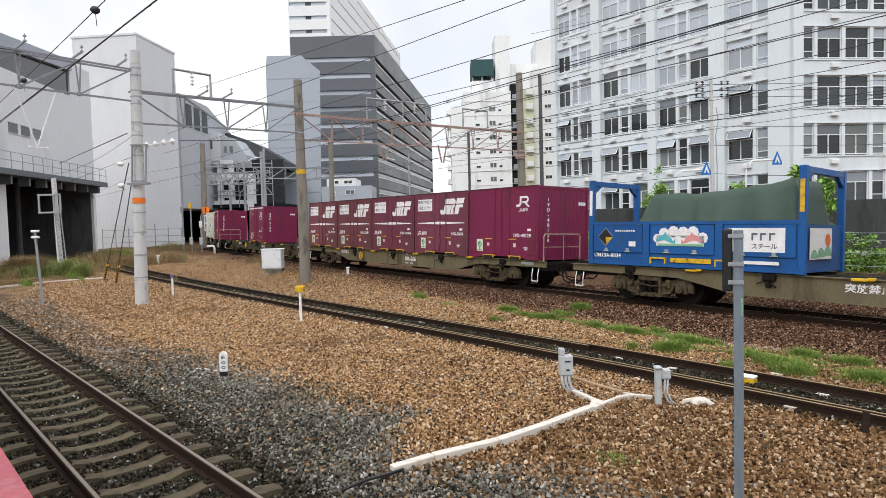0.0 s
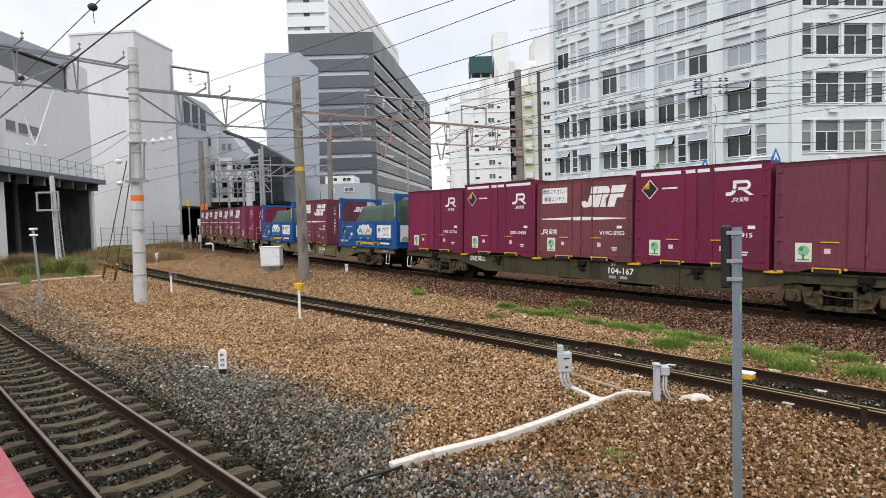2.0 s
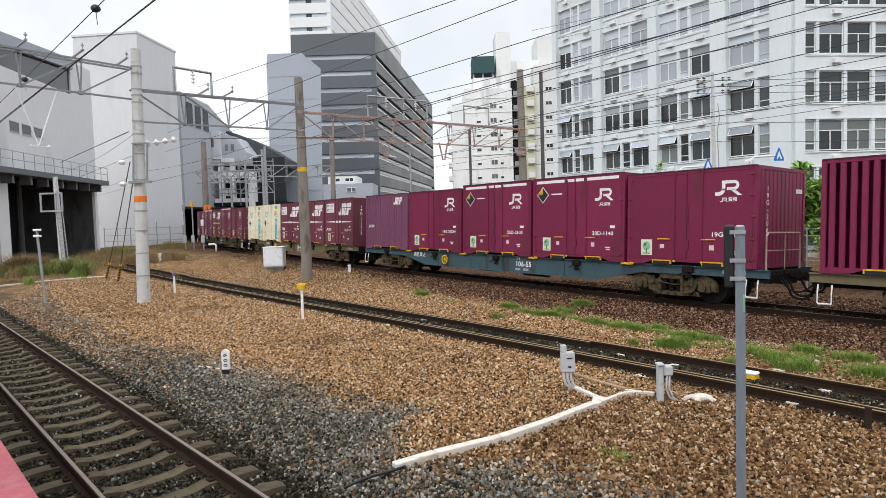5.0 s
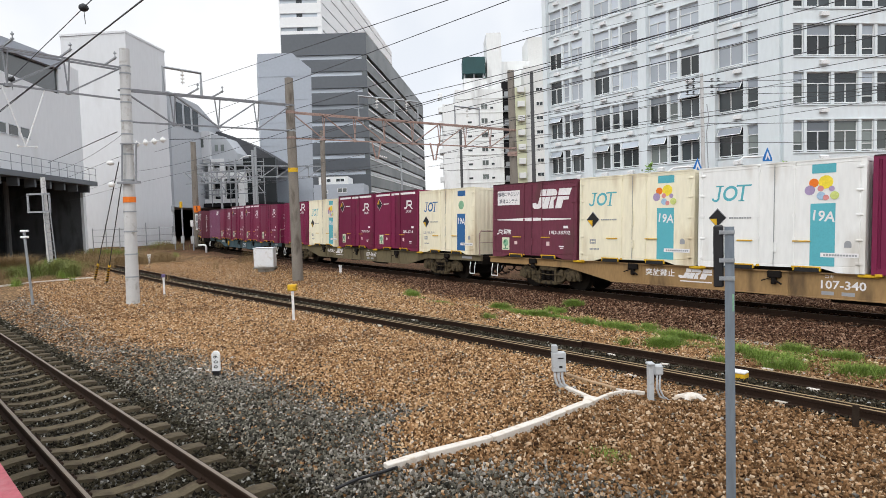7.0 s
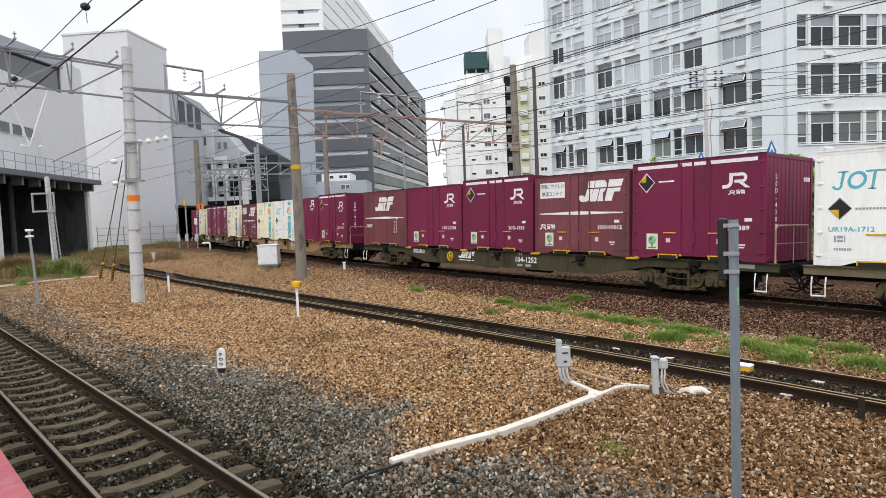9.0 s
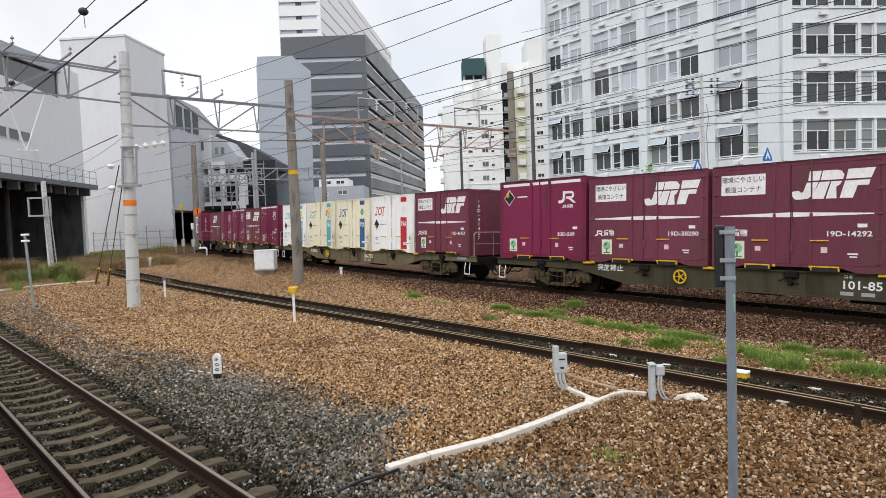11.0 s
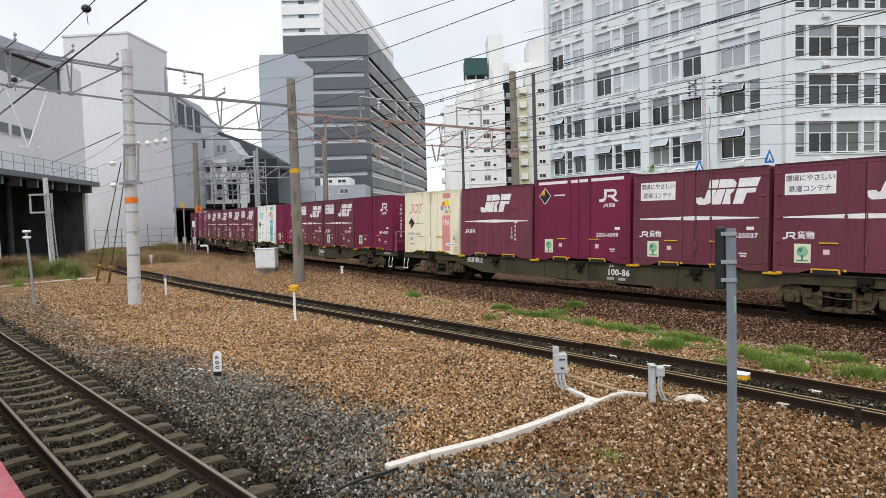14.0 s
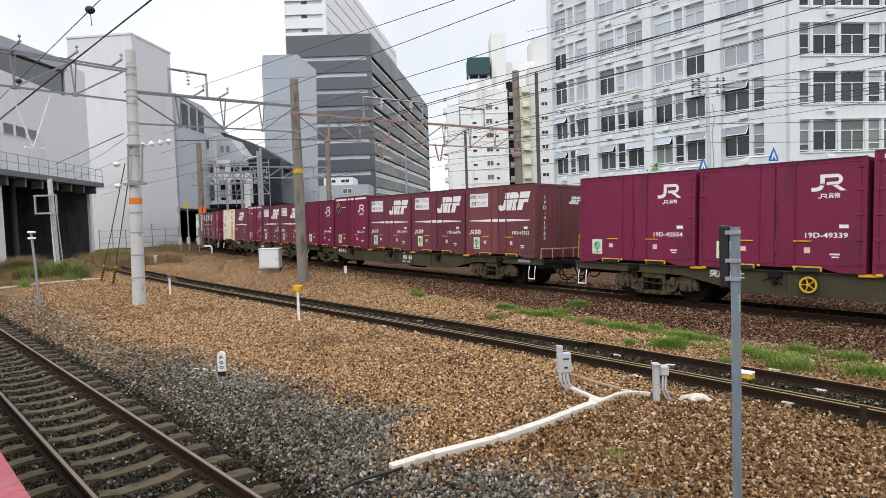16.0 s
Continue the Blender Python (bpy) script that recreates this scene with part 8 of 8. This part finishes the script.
for x, z in ((20.7, 5.84), (16.34, 5.33)):
    g = thing("crossing_sign", "blue five-sided crossing sign with a white mark on an arm", "road sign", group="road signs")
    bm = bmesh.new()
    prism(bm, [(x - 0.29, z - 0.34), (x + 0.29, z - 0.34), (x + 0.29, z - 0.18), (x, z + 0.50), (x - 0.29, z - 0.18)], 37.96, 38.0, "y")
    part("board", bm, M["sign_blue"], g)
    bm = bmesh.new()
    prism(bm, [(x - 0.16, z - 0.24), (x - 0.08, z - 0.24), (x, z - 0.02), (x + 0.10, z - 0.24), (x + 0.18, z - 0.24), (x + 0.07, z + 0.08), (x, z + 0.28), (x - 0.07, z + 0.08)], 37.945, 37.957, "y")
    part("mark", bm, M["mark"], g)
    bm = bmesh.new()
    tube(bm, [(x - 1.9, 38.05, -0.3), (x - 1.9, 38.05, z - 0.7), (x - 1.75, 38.05, z - 0.25), (x - 1.45, 38.05, z - 0.05), (x + 0.1, 38.05, z - 0.02)], 0.055, 8)
    part("post", bm, M["post_white"], g, smooth=True)
# white guard rail and wire fence along the street behind the railway
g = thing("guard_rail", "white two-bar guard rail along the street behind the railway", "guard rail")
foot = Vector((14.4, 19.4, 0))
along_street = Vector((C_E[0], C_E[1], 0))
for z in (1.20, 0.95):
    bm = bmesh.new()
    bar(bm, foot - along_street * 12 + Vector((0, 0, z)), foot + along_street * 24 + Vector((0, 0, z)), 0.05, 0.16)
    part("beam", bm, M["post_white"], g)
for k in range(-6, 13):
    p = foot + along_street * (2.0 * k) + Vector((0.05, 0.05, 0))
    bm = bmesh.new()
    rod(bm, (p.x, p.y, gz(p.x, p.y) - 0.2), (p.x, p.y, 1.28), 0.06, 8)
    part("post", bm, M["post_white"], g)
g = thing("fence", "thin grey post and wire fence behind the railway", "fence")
foot = Vector((13.3, 18.2, 0))
for k in range(-5, 10):
    p = foot + along_street * (2.4 * k)
    bm = bmesh.new()
    rod(bm, (p.x, p.y, gz(p.x, p.y) - 0.2), (p.x, p.y, 1.95), 0.03, 6)
    part("post", bm, M["galv"], g)
for z in (0.5, 0.9, 1.3, 1.7, 1.92):
    bm = bmesh.new()
    rod(bm, foot - along_street * 12 + Vector((0, 0, z)), foot + along_street * 21.6 + Vector((0, 0, z)), 0.009, 5)
    part("wire", bm, M["galv"], g)
# low wire fence at the foot of the station tower
g = thing("fence", "thin grey fence at the foot of the station tower", "fence")
a, b = Vector((-40.96, 74.0, 0)), Vector((-31.43, 74.0, 0))
for k in range(7):
    p = a.lerp(b, k / 6)
    bm = bmesh.new()
    rod(bm, (p.x, p.y, -0.4), (p.x, p.y, 2.6 + 0.5 * (k % 3 == 1)), 0.06, 6)
    part("post", bm, M["galv"], g)
for z in (0.9, 1.6, 2.4):
    bm = bmesh.new()
    rod(bm, (a.x, a.y, z), (b.x, b.y, z), 0.03, 5)
    part("rail", bm, M["galv"], g)


# ---- plants ----
def blades(name, label, patches, mat, count, h, lean=0.5, kind="stuff"):
    """Tapered blades of grass, scattered over elongated patches (x, y, along, across)."""
    r = random.Random(len(patches) * 31 + count)
    verts, faces = [], []
    total = sum(a * c for _, _, a, c in patches)
    for x, y, la, lc in patches:
        for _ in range(int(count * la * lc / total)):
            a, c = r.gauss(0, 0.45) * la, r.gauss(0, 0.42) * lc
            px, py = x + a * -0.62 + c * 0.78, y + a * 0.78 + c * 0.62
            z = gz(px, py) - 0.02
            ang = r.uniform(0, 6.283)
            hh = h * r.uniform(0.4, 1.25) * (1 - 0.35 * min(1.0, abs(c) / lc))
            w = (0.0022 + 0.0024 * r.random()) * (1.7 if h > 0.4 else 1.0)
            dx, dy = math.cos(ang), math.sin(ang)
            tip = r.uniform(0.1, lean) * hh
            b = len(verts)
            verts += [(px - dy * w, py + dx * w, z), (px + dy * w, py - dx * w, z),
                      (px + dx * tip * 0.4 - dy * w * 0.8, py + dy * tip * 0.4 + dx * w * 0.8, z + hh * 0.6), (px + dx * tip * 0.4 + dy * w * 0.8, py + dy * tip * 0.4 - dx * w * 0.8, z + hh * 0.6),
                      (px + dx * tip, py + dy * tip, z + hh)]
            faces += [(b, b + 1, b + 3, b + 2), (b + 2, b + 3, b + 4)]
    me = bpy.data.meshes.new(name)
    me.from_pydata(verts, [], faces)
    me.materials.append(M[mat])
    return tagged(new(name, me), label, "grass" if "grass" in name else "weeds", kind=kind)


def clumps(spots, seed):
    """Many small round tufts spread unevenly over the given stretches (x, y, along, across, tufts)."""
    r = random.Random(seed)
    out = []
    for x, y, la, lc, n in spots:
        for _ in range(n):
            a, c = r.gauss(0, 0.5) * la, r.gauss(0, 0.5) * lc
            s = r.uniform(0.07, 0.24)
            out.append((x + a * -0.62 + c * 0.78, y + a * 0.78 + c * 0.62, s * 1.3, s))
    return out


blades("grass", "bright green grass tufts growing between the tracks",
       clumps([(-0.82, 21.54, 0.14, 0.16, 5), (-1.06, 22.42, 0.1, 0.1, 3), (1.96, 17.91, 0.35, 0.13, 9), (2.65, 16.53, 0.55, 0.12, 9), (3.93, 17.45, 0.12, 0.12, 5), (3.32, 16.81, 0.2, 0.14, 4), (1.41, 16.44, 0.15, 0.1, 3), (3.79, 15.01, 0.35, 0.1, 6), (4.23, 14.17, 0.3, 0.09, 5), (4.62, 12.39, 0.16, 0.22, 10), (5.16, 13.03, 0.22, 0.18, 6), (5.49, 12.80, 0.3, 0.09, 4), (4.86, 14.08, 0.14, 0.1, 3), (3.86, 12.72, 0.1, 0.1, 2), (5.85, 11.31, 0.2, 0.2, 4), (5.96, 10.84, 0.2, 0.22, 4), (6.73, 11.30, 0.3, 0.1, 3), (5.92, 10.35, 0.16, 0.18, 4), (7.08, 10.72, 0.3, 0.1, 2), (6.79, 9.66, 0.3, 0.25, 4), (7.22, 10.70, 0.1, 0.1, 2), (5.09, 10.94, 0.08, 0.08, 1)], 5), "grass", 34000, 0.20, 1.1)
blades("grass", "sparse green grass along the cable duct", clumps([(0.2, 19.6, 1.8, 0.25, 9), (5.6, 12.4, 2.2, 0.3, 14), (1.84, 6.73, 0.03, 0.03, 1), (7.0, 9.5, 1.6, 0.4, 10)], 6), "grass", 5000, 0.11, 1.2)
blades("grass", "fine low grass in a strip between the tracks",
       clumps([(1.87 + 0.56 * k, 17.85 - 0.80 * k, 0.75, 0.15, 13) for k in range(7)] + [(5.74, 11.6, 0.6, 0.14, 8), (6.2, 11.0, 0.5, 0.16, 8), (6.71, 10.7, 0.5, 0.12, 6), (6.9, 9.9, 0.5, 0.16, 6)], 8), "grass", 26000, 0.11, 1.2)
blades("weeds", "dry brown weeds at the edge of the ballast", [(-25.2, 36.9, 2.4, 2.0), (-22, 38.5, 2.0, 1.6), (-28, 40, 3, 2), (-31, 55, 6, 3), (-27, 62, 4, 2), (-12.5, 40, 1.2, 0.8)], "dry_grass", 5200, 0.85, 0.7)
blades("weeds", "green weeds at the edge of the ballast", [(-24.0, 36.0, 2.6, 1.6), (-21.2, 35.8, 1.0, 0.7), (-27, 43, 4, 3), (-33, 62, 6, 3), (-29, 66, 4, 2)], "grass", 4200, 0.75, 0.7)

blades("weeds", "dry brown weed clumps before the station", [(-28.1, 41.1, 1.2, 0.8), (-24.2, 34.3, 1.0, 0.6), (-25.5, 50.3, 0.8, 0.5), (-23.0, 48.0, 0.9, 0.5), (-21.8, 48.9, 0.9, 0.5), (-13.4, 37.4, 0.25, 0.2), (-13.1, 29.9, 0.3, 0.2), (-12.2, 40.6, 0.3, 0.2)], "dry_grass", 2600, 0.7, 0.8)
blades("weeds", "green weed clumps before the station", [(-21.5, 36.7, 0.7, 0.4), (-20.9, 34.4, 0.6, 0.4), (-35.0, 62.6, 0.7, 0.4), (-21.9, 51.8, 0.5, 0.4), (-19.1, 32.3, 0.35, 0.25), (-20.8, 30.5, 0.6, 0.3), (-28.1, 43.6, 0.9, 0.5)], "grass", 1300, 0.5, 0.9)


blades("weeds", "tall feathery dry weeds beside the hall", [(-25.16, 37.01, 0.9, 1.0), (-25.42, 36.39, 0.9, 0.8), (-24.08, 36.28, 0.7, 0.7)], "dry_grass", 9000, 1.25, 1.3)
blades("weeds", "soft green weeds beside the hall", [(-25.24, 35.66, 1.0, 0.8), (-23.64, 35.13, 0.9, 0.9), (-23.03, 35.58, 0.7, 0.6)], "weed", 6000, 0.8, 1.4)
blades("weeds", "green weed tuft at the foot of the ladder post", [(-22.64, 37.21, 0.7, 0.6), (-20.74, 35.14, 0.45, 0.4), (-22.59, 36.47, 0.5, 0.4)], "weed", 5000, 0.95, 1.0)
blades("weeds", "short dry grass beside the cable cover", [(-22.85, 32.18, 1.6, 0.7), (-22.32, 33.15, 1.6, 0.7), (-21.80, 34.52, 1.5, 0.7), (-21.35, 36.75, 1.2, 0.5)], "dry_grass", 9000, 0.22, 1.4)
blades("weeds", "small green tuft on the cable cover", [(-21.20, 31.14, 0.25, 0.2)], "weed", 500, 0.35, 1.2)
blades("weeds", "reddish dry weeds before the blank wall", [(-23.47, 45.12, 2.2, 1.2), (-22.31, 45.71, 2.4, 1.2), (-21.31, 48.22, 2.0, 1.0), (-27.04, 47.78, 1.6, 1.0)], "dry_grass", 9000, 0.8, 1.2)


def tree(name, label, x, y, height, spread, seed, leaves=1500, size=0.10):
    """Tapered trunk with limbs, and a crown of many small separate leaves."""
    r = random.Random(seed)
    g = thing(name, label, "tree", group="trees beyond the railway")
    z = gz(x, y)
    bm = bmesh.new()
    tube(bm, [(x, y, z - 0.2), (x + 0.05, y, z + height * 0.4), (x - 0.05, y + 0.03, z + height * 0.85)], 0.07, 7)
    part("trunk", bm, M["bark"], g)
    tips = []
    for k in range(11):
        a, e = k * 2.4 + r.uniform(-0.3, 0.3), r.uniform(0.2, 1.0)
        b = Vector((x, y, z + height * r.uniform(0.25, 0.75)))
        t = b + Vector((math.cos(a) * math.cos(e), math.sin(a) * math.cos(e), math.sin(e))) * spread * r.uniform(0.6, 1.1)
        bm = bmesh.new()
        tube(bm, [b, b.lerp(t, 0.5) + Vector((0, 0, 0.08)), t], 0.022, 5)
        part("limb", bm, M["bark"], g)
        tips += [b.lerp(t, u) for u in (0.45, 0.7, 0.9, 1.05)]
    tips.append(Vector((x, y, z + height)))
    verts, faces = [], []
    for i in range(leaves):
        c = r.choice(tips) + Vector((r.gauss(0, 0.2), r.gauss(0, 0.2), r.gauss(0, 0.2))) * spread * 0.55
        c.z = min(c.z, z + height * 1.05)
        q = Euler((r.uniform(-0.9, 0.9), r.uniform(-0.9, 0.9), r.uniform(0, 6.28))).to_matrix()
        s = size * r.uniform(0.6, 1.3)
        b = len(verts)
        verts += [tuple(c + q @ Vector(v)) for v in ((-s, 0, 0), (0, s * 0.35, 0.02), (s, 0, -0.02), (0, -s * 0.35, 0.02))]
        faces.append((b, b + 1, b + 2, b + 3))
    me = bpy.data.meshes.new("crown")
    me.from_pydata(verts, [], faces)
    part("crown", me, None, g).data.materials.append(M["leaf"])


tree("tree", "slender young green tree behind the railway", 10.55, 30.0, 4.9, 1.1, 3, 1500, 0.11)
tree("tree", "leafy light green tree behind the railway", 11.3, 23.4, 3.7, 1.2, 31, 2600, 0.13)
tree("tree", "bushy light green tree behind the railway", 12.6, 21.6, 4.1, 1.15, 5, 5200, 0.15)
tree("tree", "spreading leafy green shrub behind the railway", 13.3, 20.1, 1.9, 1.0, 41, 3000, 0.075)
tree("tree", "dense low green shrub behind the railway", 14.3, 19.4, 1.4, 0.9, 43, 2800, 0.07)
tree("tree", "low green hedge shrub behind the railway", 15.6, 19.6, 1.7, 1.1, 21, 2600, 0.075)
tree("tree", "bushy green tree behind the railway", 17.2, 17.5, 3.2, 1.3, 8, 2000, 0.12)
tree("tree", "low green shrub behind the railway", 9.0, 26.6, 2.3, 1.0, 9, 1200, 0.10)
tree("tree", "low green shrub behind the railway", 6.6, 29.5, 2.0, 1.0, 12, 1000, 0.10)

# ---- pieces: sleepers and ballast ----
def sleeper_mesh(kind):
    bm = bmesh.new()
    if kind == "concrete":
        out = [(-1.0, -0.30), (1.0, -0.30), (1.0, -0.155), (0.86, -0.135), (0.42, -0.135), (0.25, -0.175), (-0.25, -0.175), (-0.42, -0.135), (-0.86, -0.135), (-1.0, -0.155)]
        prism(bm, out, -0.115, 0.115, "y")
        for v in bm.verts:
            if v.co.z > -0.2:
                v.co.y *= 0.86
        return finish(bm, "sleeper", M["sleeper"])
    box(bm, -1.05, 1.05, -0.10, 0.10, -0.30, -0.150)
    return finish(bm, "sleeper", M["timber"])


def clip_mesh():
    bm = bmesh.new()
    for s in (-1, 1):
        soft_box(bm, *sorted((s * 0.055, s * 0.125)), -0.05, 0.05, -0.150, -0.105, 0.012)
        rod(bm, (s * 0.09, 0, -0.12), (s * 0.09, 0, -0.075), 0.016, 6)
    return finish(bm, "rail_clip", M["rail_side"])


def lay_sleepers(track, line, s0, s1, gap, kind, roll=0.0, clips=None):
    me, cl = sleeper_mesh(kind), clip_mesh()
    s = s0
    while s < s1:
        p, q = line(s), line(s + 0.3)
        d = (q - p).normalized()
        side = Vector((d.y, -d.x, -roll)).normalized()
        m = Matrix((side, d, side.cross(d))).transposed().to_4x4()
        ob = part("sleeper", me, None, track)
        ob.matrix_basis = Matrix.Translation(p) @ m
        if clips and clips[0] < s < clips[1]:
            for x in (-0.565, 0.565):
                c = part("rail_clip", cl, None, ob)
                c.location = (x, 0, 0)
        s += gap


lay_sleepers(TRACKS["track_1"], line_a, -10, 50, 0.60, "concrete", clips=(-4, 14))
lay_sleepers(TRACKS["track_2"], line_b, -12, 60, 0.60, "timber", clips=(0, 14))
lay_sleepers(TRACKS["track_3"], line_c, -18, 90, 0.60, "timber", LEAN)


def stone_shapes(rs, m, shape):
    """Corner points of m stones of unit size (m, points, 3) and the faces of one: flat-topped, ridged or pointed."""
    ring = np.array([(1, 1), (-1, 1), (-1, -1), (1, -1)], float) * 0.78
    low = np.concatenate([ring[None] * (0.78 + 0.44 * rs.rand(m, 4, 1)) + rs.normal(0, 0.14, (m, 4, 2)), -0.62 + 0.25 * rs.rand(m, 4, 1)], 2)
    if shape == "flat":
        top = ring[None] * (0.56 + 0.36 * rs.rand(m, 4, 1)) + rs.normal(0, 0.13, (m, 4, 2)) + rs.normal(0, 0.12, (m, 1, 2))
        tilt = rs.normal(0, 0.42, (m, 1, 2))
        z = 0.52 + 0.16 * rs.rand(m, 4, 1) + (top * tilt).sum(2, keepdims=True)
        v = np.concatenate([low, np.concatenate([top, z], 2)], 1)
        f = [(4, 5, 6), (4, 6, 7), (0, 1, 5), (0, 5, 4), (1, 2, 6), (1, 6, 5), (2, 3, 7), (2, 7, 6), (3, 0, 4), (3, 4, 7)]
    elif shape == "ridged":
        top = np.array([(0.46, 0.0), (-0.46, 0.0)])[None] * (0.7 + 0.6 * rs.rand(m, 2, 1)) + rs.normal(0, 0.2, (m, 2, 2))
        v = np.concatenate([low, np.concatenate([top, 0.42 + 0.36 * rs.rand(m, 2, 1)], 2)], 1)
        f = [(0, 1, 5), (0, 5, 4), (1, 2, 5), (2, 3, 4), (2, 4, 5), (3, 0, 4)]
    else:
        top = np.concatenate([rs.normal(0, 0.3, (m, 1, 2)), 0.42 + 0.3 * rs.rand(m, 1, 1)], 2)
        v = np.concatenate([low, top], 1)
        f = [(0, 1, 4), (1, 2, 4), (2, 3, 4), (3, 0, 4)]
    return v, np.array(f)


def scatter_stones():
    """Ballast near the platform as real stones; each kind where it lies."""
    rs = np.random.RandomState(4)
    n = 1020000
    # near ground is covered densely
    depth = 4.6 + (24.0 - 4.6) * rs.rand(n) ** 0.90
    x = (rs.rand(n) * 2 - 1) * (depth * 0.76 + 0.4)
    keep = rs.rand(n) < np.clip((depth * 0.76 + 0.4) / 18.6, 0, 1) * np.clip(1.42 - depth / 22.0, 0.28, 1)
    x, y = x[keep], depth[keep]
    # a thinner spread of coarser stones farther off, between the nearer tracks and the train
    yf = 24.0 + 22.0 * rs.rand(170000) ** 1.15
    xf = 4.0 - 26.0 * rs.rand(170000)
    qf, cf = place_c(xf, yf)
    far = (cf < 1.5) & (dist_a(xf, yf) > -1.2) & (xf > -0.62 * yf - 1.5)
    x, y = np.concatenate([x, xf[far]]), np.concatenate([y, yf[far]])
    da = dist_a(x, y)
    db = dist_b(x, y)
    q, dc = place_c(x, y)
    along = (x - A0[0]) * A_DIR[0] + (y - A0[1]) * A_DIR[1]
    on_sleeper = (np.abs(da) < 1.04) & (np.abs((along + 10 + 0.3) % 0.60 - 0.3) < 0.13)
    on_rail = (np.abs(np.abs(da) - 0.565) < 0.08) | (np.abs(np.abs(db) - 0.54) < 0.13) | (np.abs(np.abs(dc) - 0.565) < 0.10)
    ok = ~on_sleeper & ~on_rail & (da > -1.45) & ((dc < 1.4) | ((dc < 4.5) & (rs.rand(len(x)) < 0.5)))
    x, y, da, db, dc, q, along = x[ok], y[ok], da[ok], db[ok], dc[ok], q[ok], along[ok]
    z = ground_z(x, y) - np.where(np.abs(da) < 1.1, 0.012, 0.0)
    wob = np.array([noise.noise((a * 0.45, b * 0.45, 0.3)) + 0.5 * noise.noise((a * 1.6, b * 1.6, 5.0)) for a, b in zip(x, y)])
    pick = rs.rand(len(x)) * 0.9 - 0.45
    lot = rs.rand(len(x))
    # grey ballast spills out from the first track as far as this uneven edge
    edge = np.interp(along, [-6, -2.3, -1.4, -1.1, -0.5, 0.3, 0.75, 1.7, 3.3, 4.8, 5.3, 7, 8.4, 9.8, 13, 19, 22, 30],
                     [3.2, 3.15, 2.9, 2.3, 2.05, 2.5, 3.45, 2.95, 3.0, 3.05, 2.75, 2.85, 2.6, 2.3, 2.5, 2.8, 2.9, 3.2])
    off = da - edge + wob * 0.36 + pick * 1.1
    behind = (x + 0.62) * 0.66 - (y - 6.68) * 0.75 + wob * 0.5 + pick * 1.2  # the platform's side of the cable trough
    far_edge = -3.3 + 1.3 * np.clip((q - 9.0) / 8.0, 0, 1)
    kind = np.where(off < 0, 0, np.where(dc + wob * 0.5 + pick > far_edge, 2, np.where((behind > 0.1) | (wob > 0.42) | ((y > 22) & (lot < 0.15)), 3, 1)))
    # a dusty pale fringe, browner and duller with distance
    kind = np.where((off > -0.75) & (off < 0.12) & (lot < 0.5) & (wob > -0.25), np.where((along > 7) & (lot < 0.3), 3, 5), kind)
    dusty = (kind == 0) & (da > 1.25) & (lot < 0.12 + 0.62 * np.clip((along - 5.5) / 5.0, 0, 1))
    kind = np.where(dusty, np.where(lot * 97 % 1 < 0.92, 3, 5), kind)
    kind = np.where((kind == 1) & (lot < 0.02), 0, np.where((kind == 3) & (lot < 0.02), 5, np.where((kind == 1) & (lot > 0.96), 5, kind)))
    kind = np.where((np.abs(da) + pick * 0.3 < 1.28) | (np.abs(db) + pick * 0.4 < 0.75), 4, kind)
    for k, (mat, label) in enumerate((("stone_grey", "grey crushed ballast stones"), ("stone_brown", "tan-brown crushed ballast stones"), ("stone_rust", "dark rusty ballast stones along the far track"),
                                      ("stone_ruddy", "reddish-brown crushed ballast stones"), ("stone_bed", "dark oily ballast stones between the rails"), ("stone_pale", "pale grey crushed ballast stones"))):
        points, faces, start = [], [], 0
        for shape, y0, y1 in (("flat", 0, 8.4), ("ridged", 8.4, 12.0), ("pointed", 12.0, 99)):
            sel = (kind == k) & (y >= y0) & (y < y1)
            m = int(sel.sum())
            if not m:
                continue
            size = (0.0145 + 0.0185 * rs.rand(m) ** 1.6) * (1.0 + 0.02 * np.clip(y[sel] - 10, 0, 14) - 0.022 * np.clip(y[sel] - 24, 0, 12)) * np.interp(y[sel], [5, 9, 15], [0.74, 0.80, 1.0])
            v, f = stone_shapes(rs, m, shape)
            v *= size[:, None, None] * np.stack([0.85 + 0.55 * rs.rand(m), 0.62 + 0.38 * rs.rand(m), 0.75 + 0.45 * rs.rand(m)], 1)[:, None, :]
            a, t = rs.rand(m) * 6.283, rs.normal(0, 0.45, m)
            ca, sa, ct, st = np.cos(a), np.sin(a), np.cos(t), np.sin(t)
            vx, vy, vz = v[..., 0], v[..., 1], v[..., 2]
            vy, vz = vy * ct[:, None] - vz * st[:, None], vy * st[:, None] + vz * ct[:, None]
            vx, vy = vx * ca[:, None] - vy * sa[:, None], vx * sa[:, None] + vy * ca[:, None]
            points.append(np.stack([vx + x[sel][:, None], vy + y[sel][:, None], vz + (z[sel] + size * 0.30 + 0.045 * rs.rand(m) ** 1.3)[:, None]], -1).reshape(-1, 3))
            per = v.shape[1]
            faces.append((f[None] + start + per * np.arange(m)[:, None, None]).reshape(-1, 3))
            start += per * m
        out, f = np.concatenate(points), np.concatenate(faces)
        me = bpy.data.meshes.new("ballast_stones")
        me.vertices.add(len(out))
        me.vertices.foreach_set("co", out.ravel())
        me.loops.add(f.size)
        me.loops.foreach_set("vertex_index", f.ravel().astype(np.int32))
        me.polygons.add(len(f))
        me.polygons.foreach_set("loop_start", np.arange(0, f.size, 3, dtype=np.int32))
        me.update(calc_edges=True)
        me.materials.append(M[mat])
        tagged(new("ballast_stones", me), label, "ballast", kind="stuff")


scatter_stones()


motions()
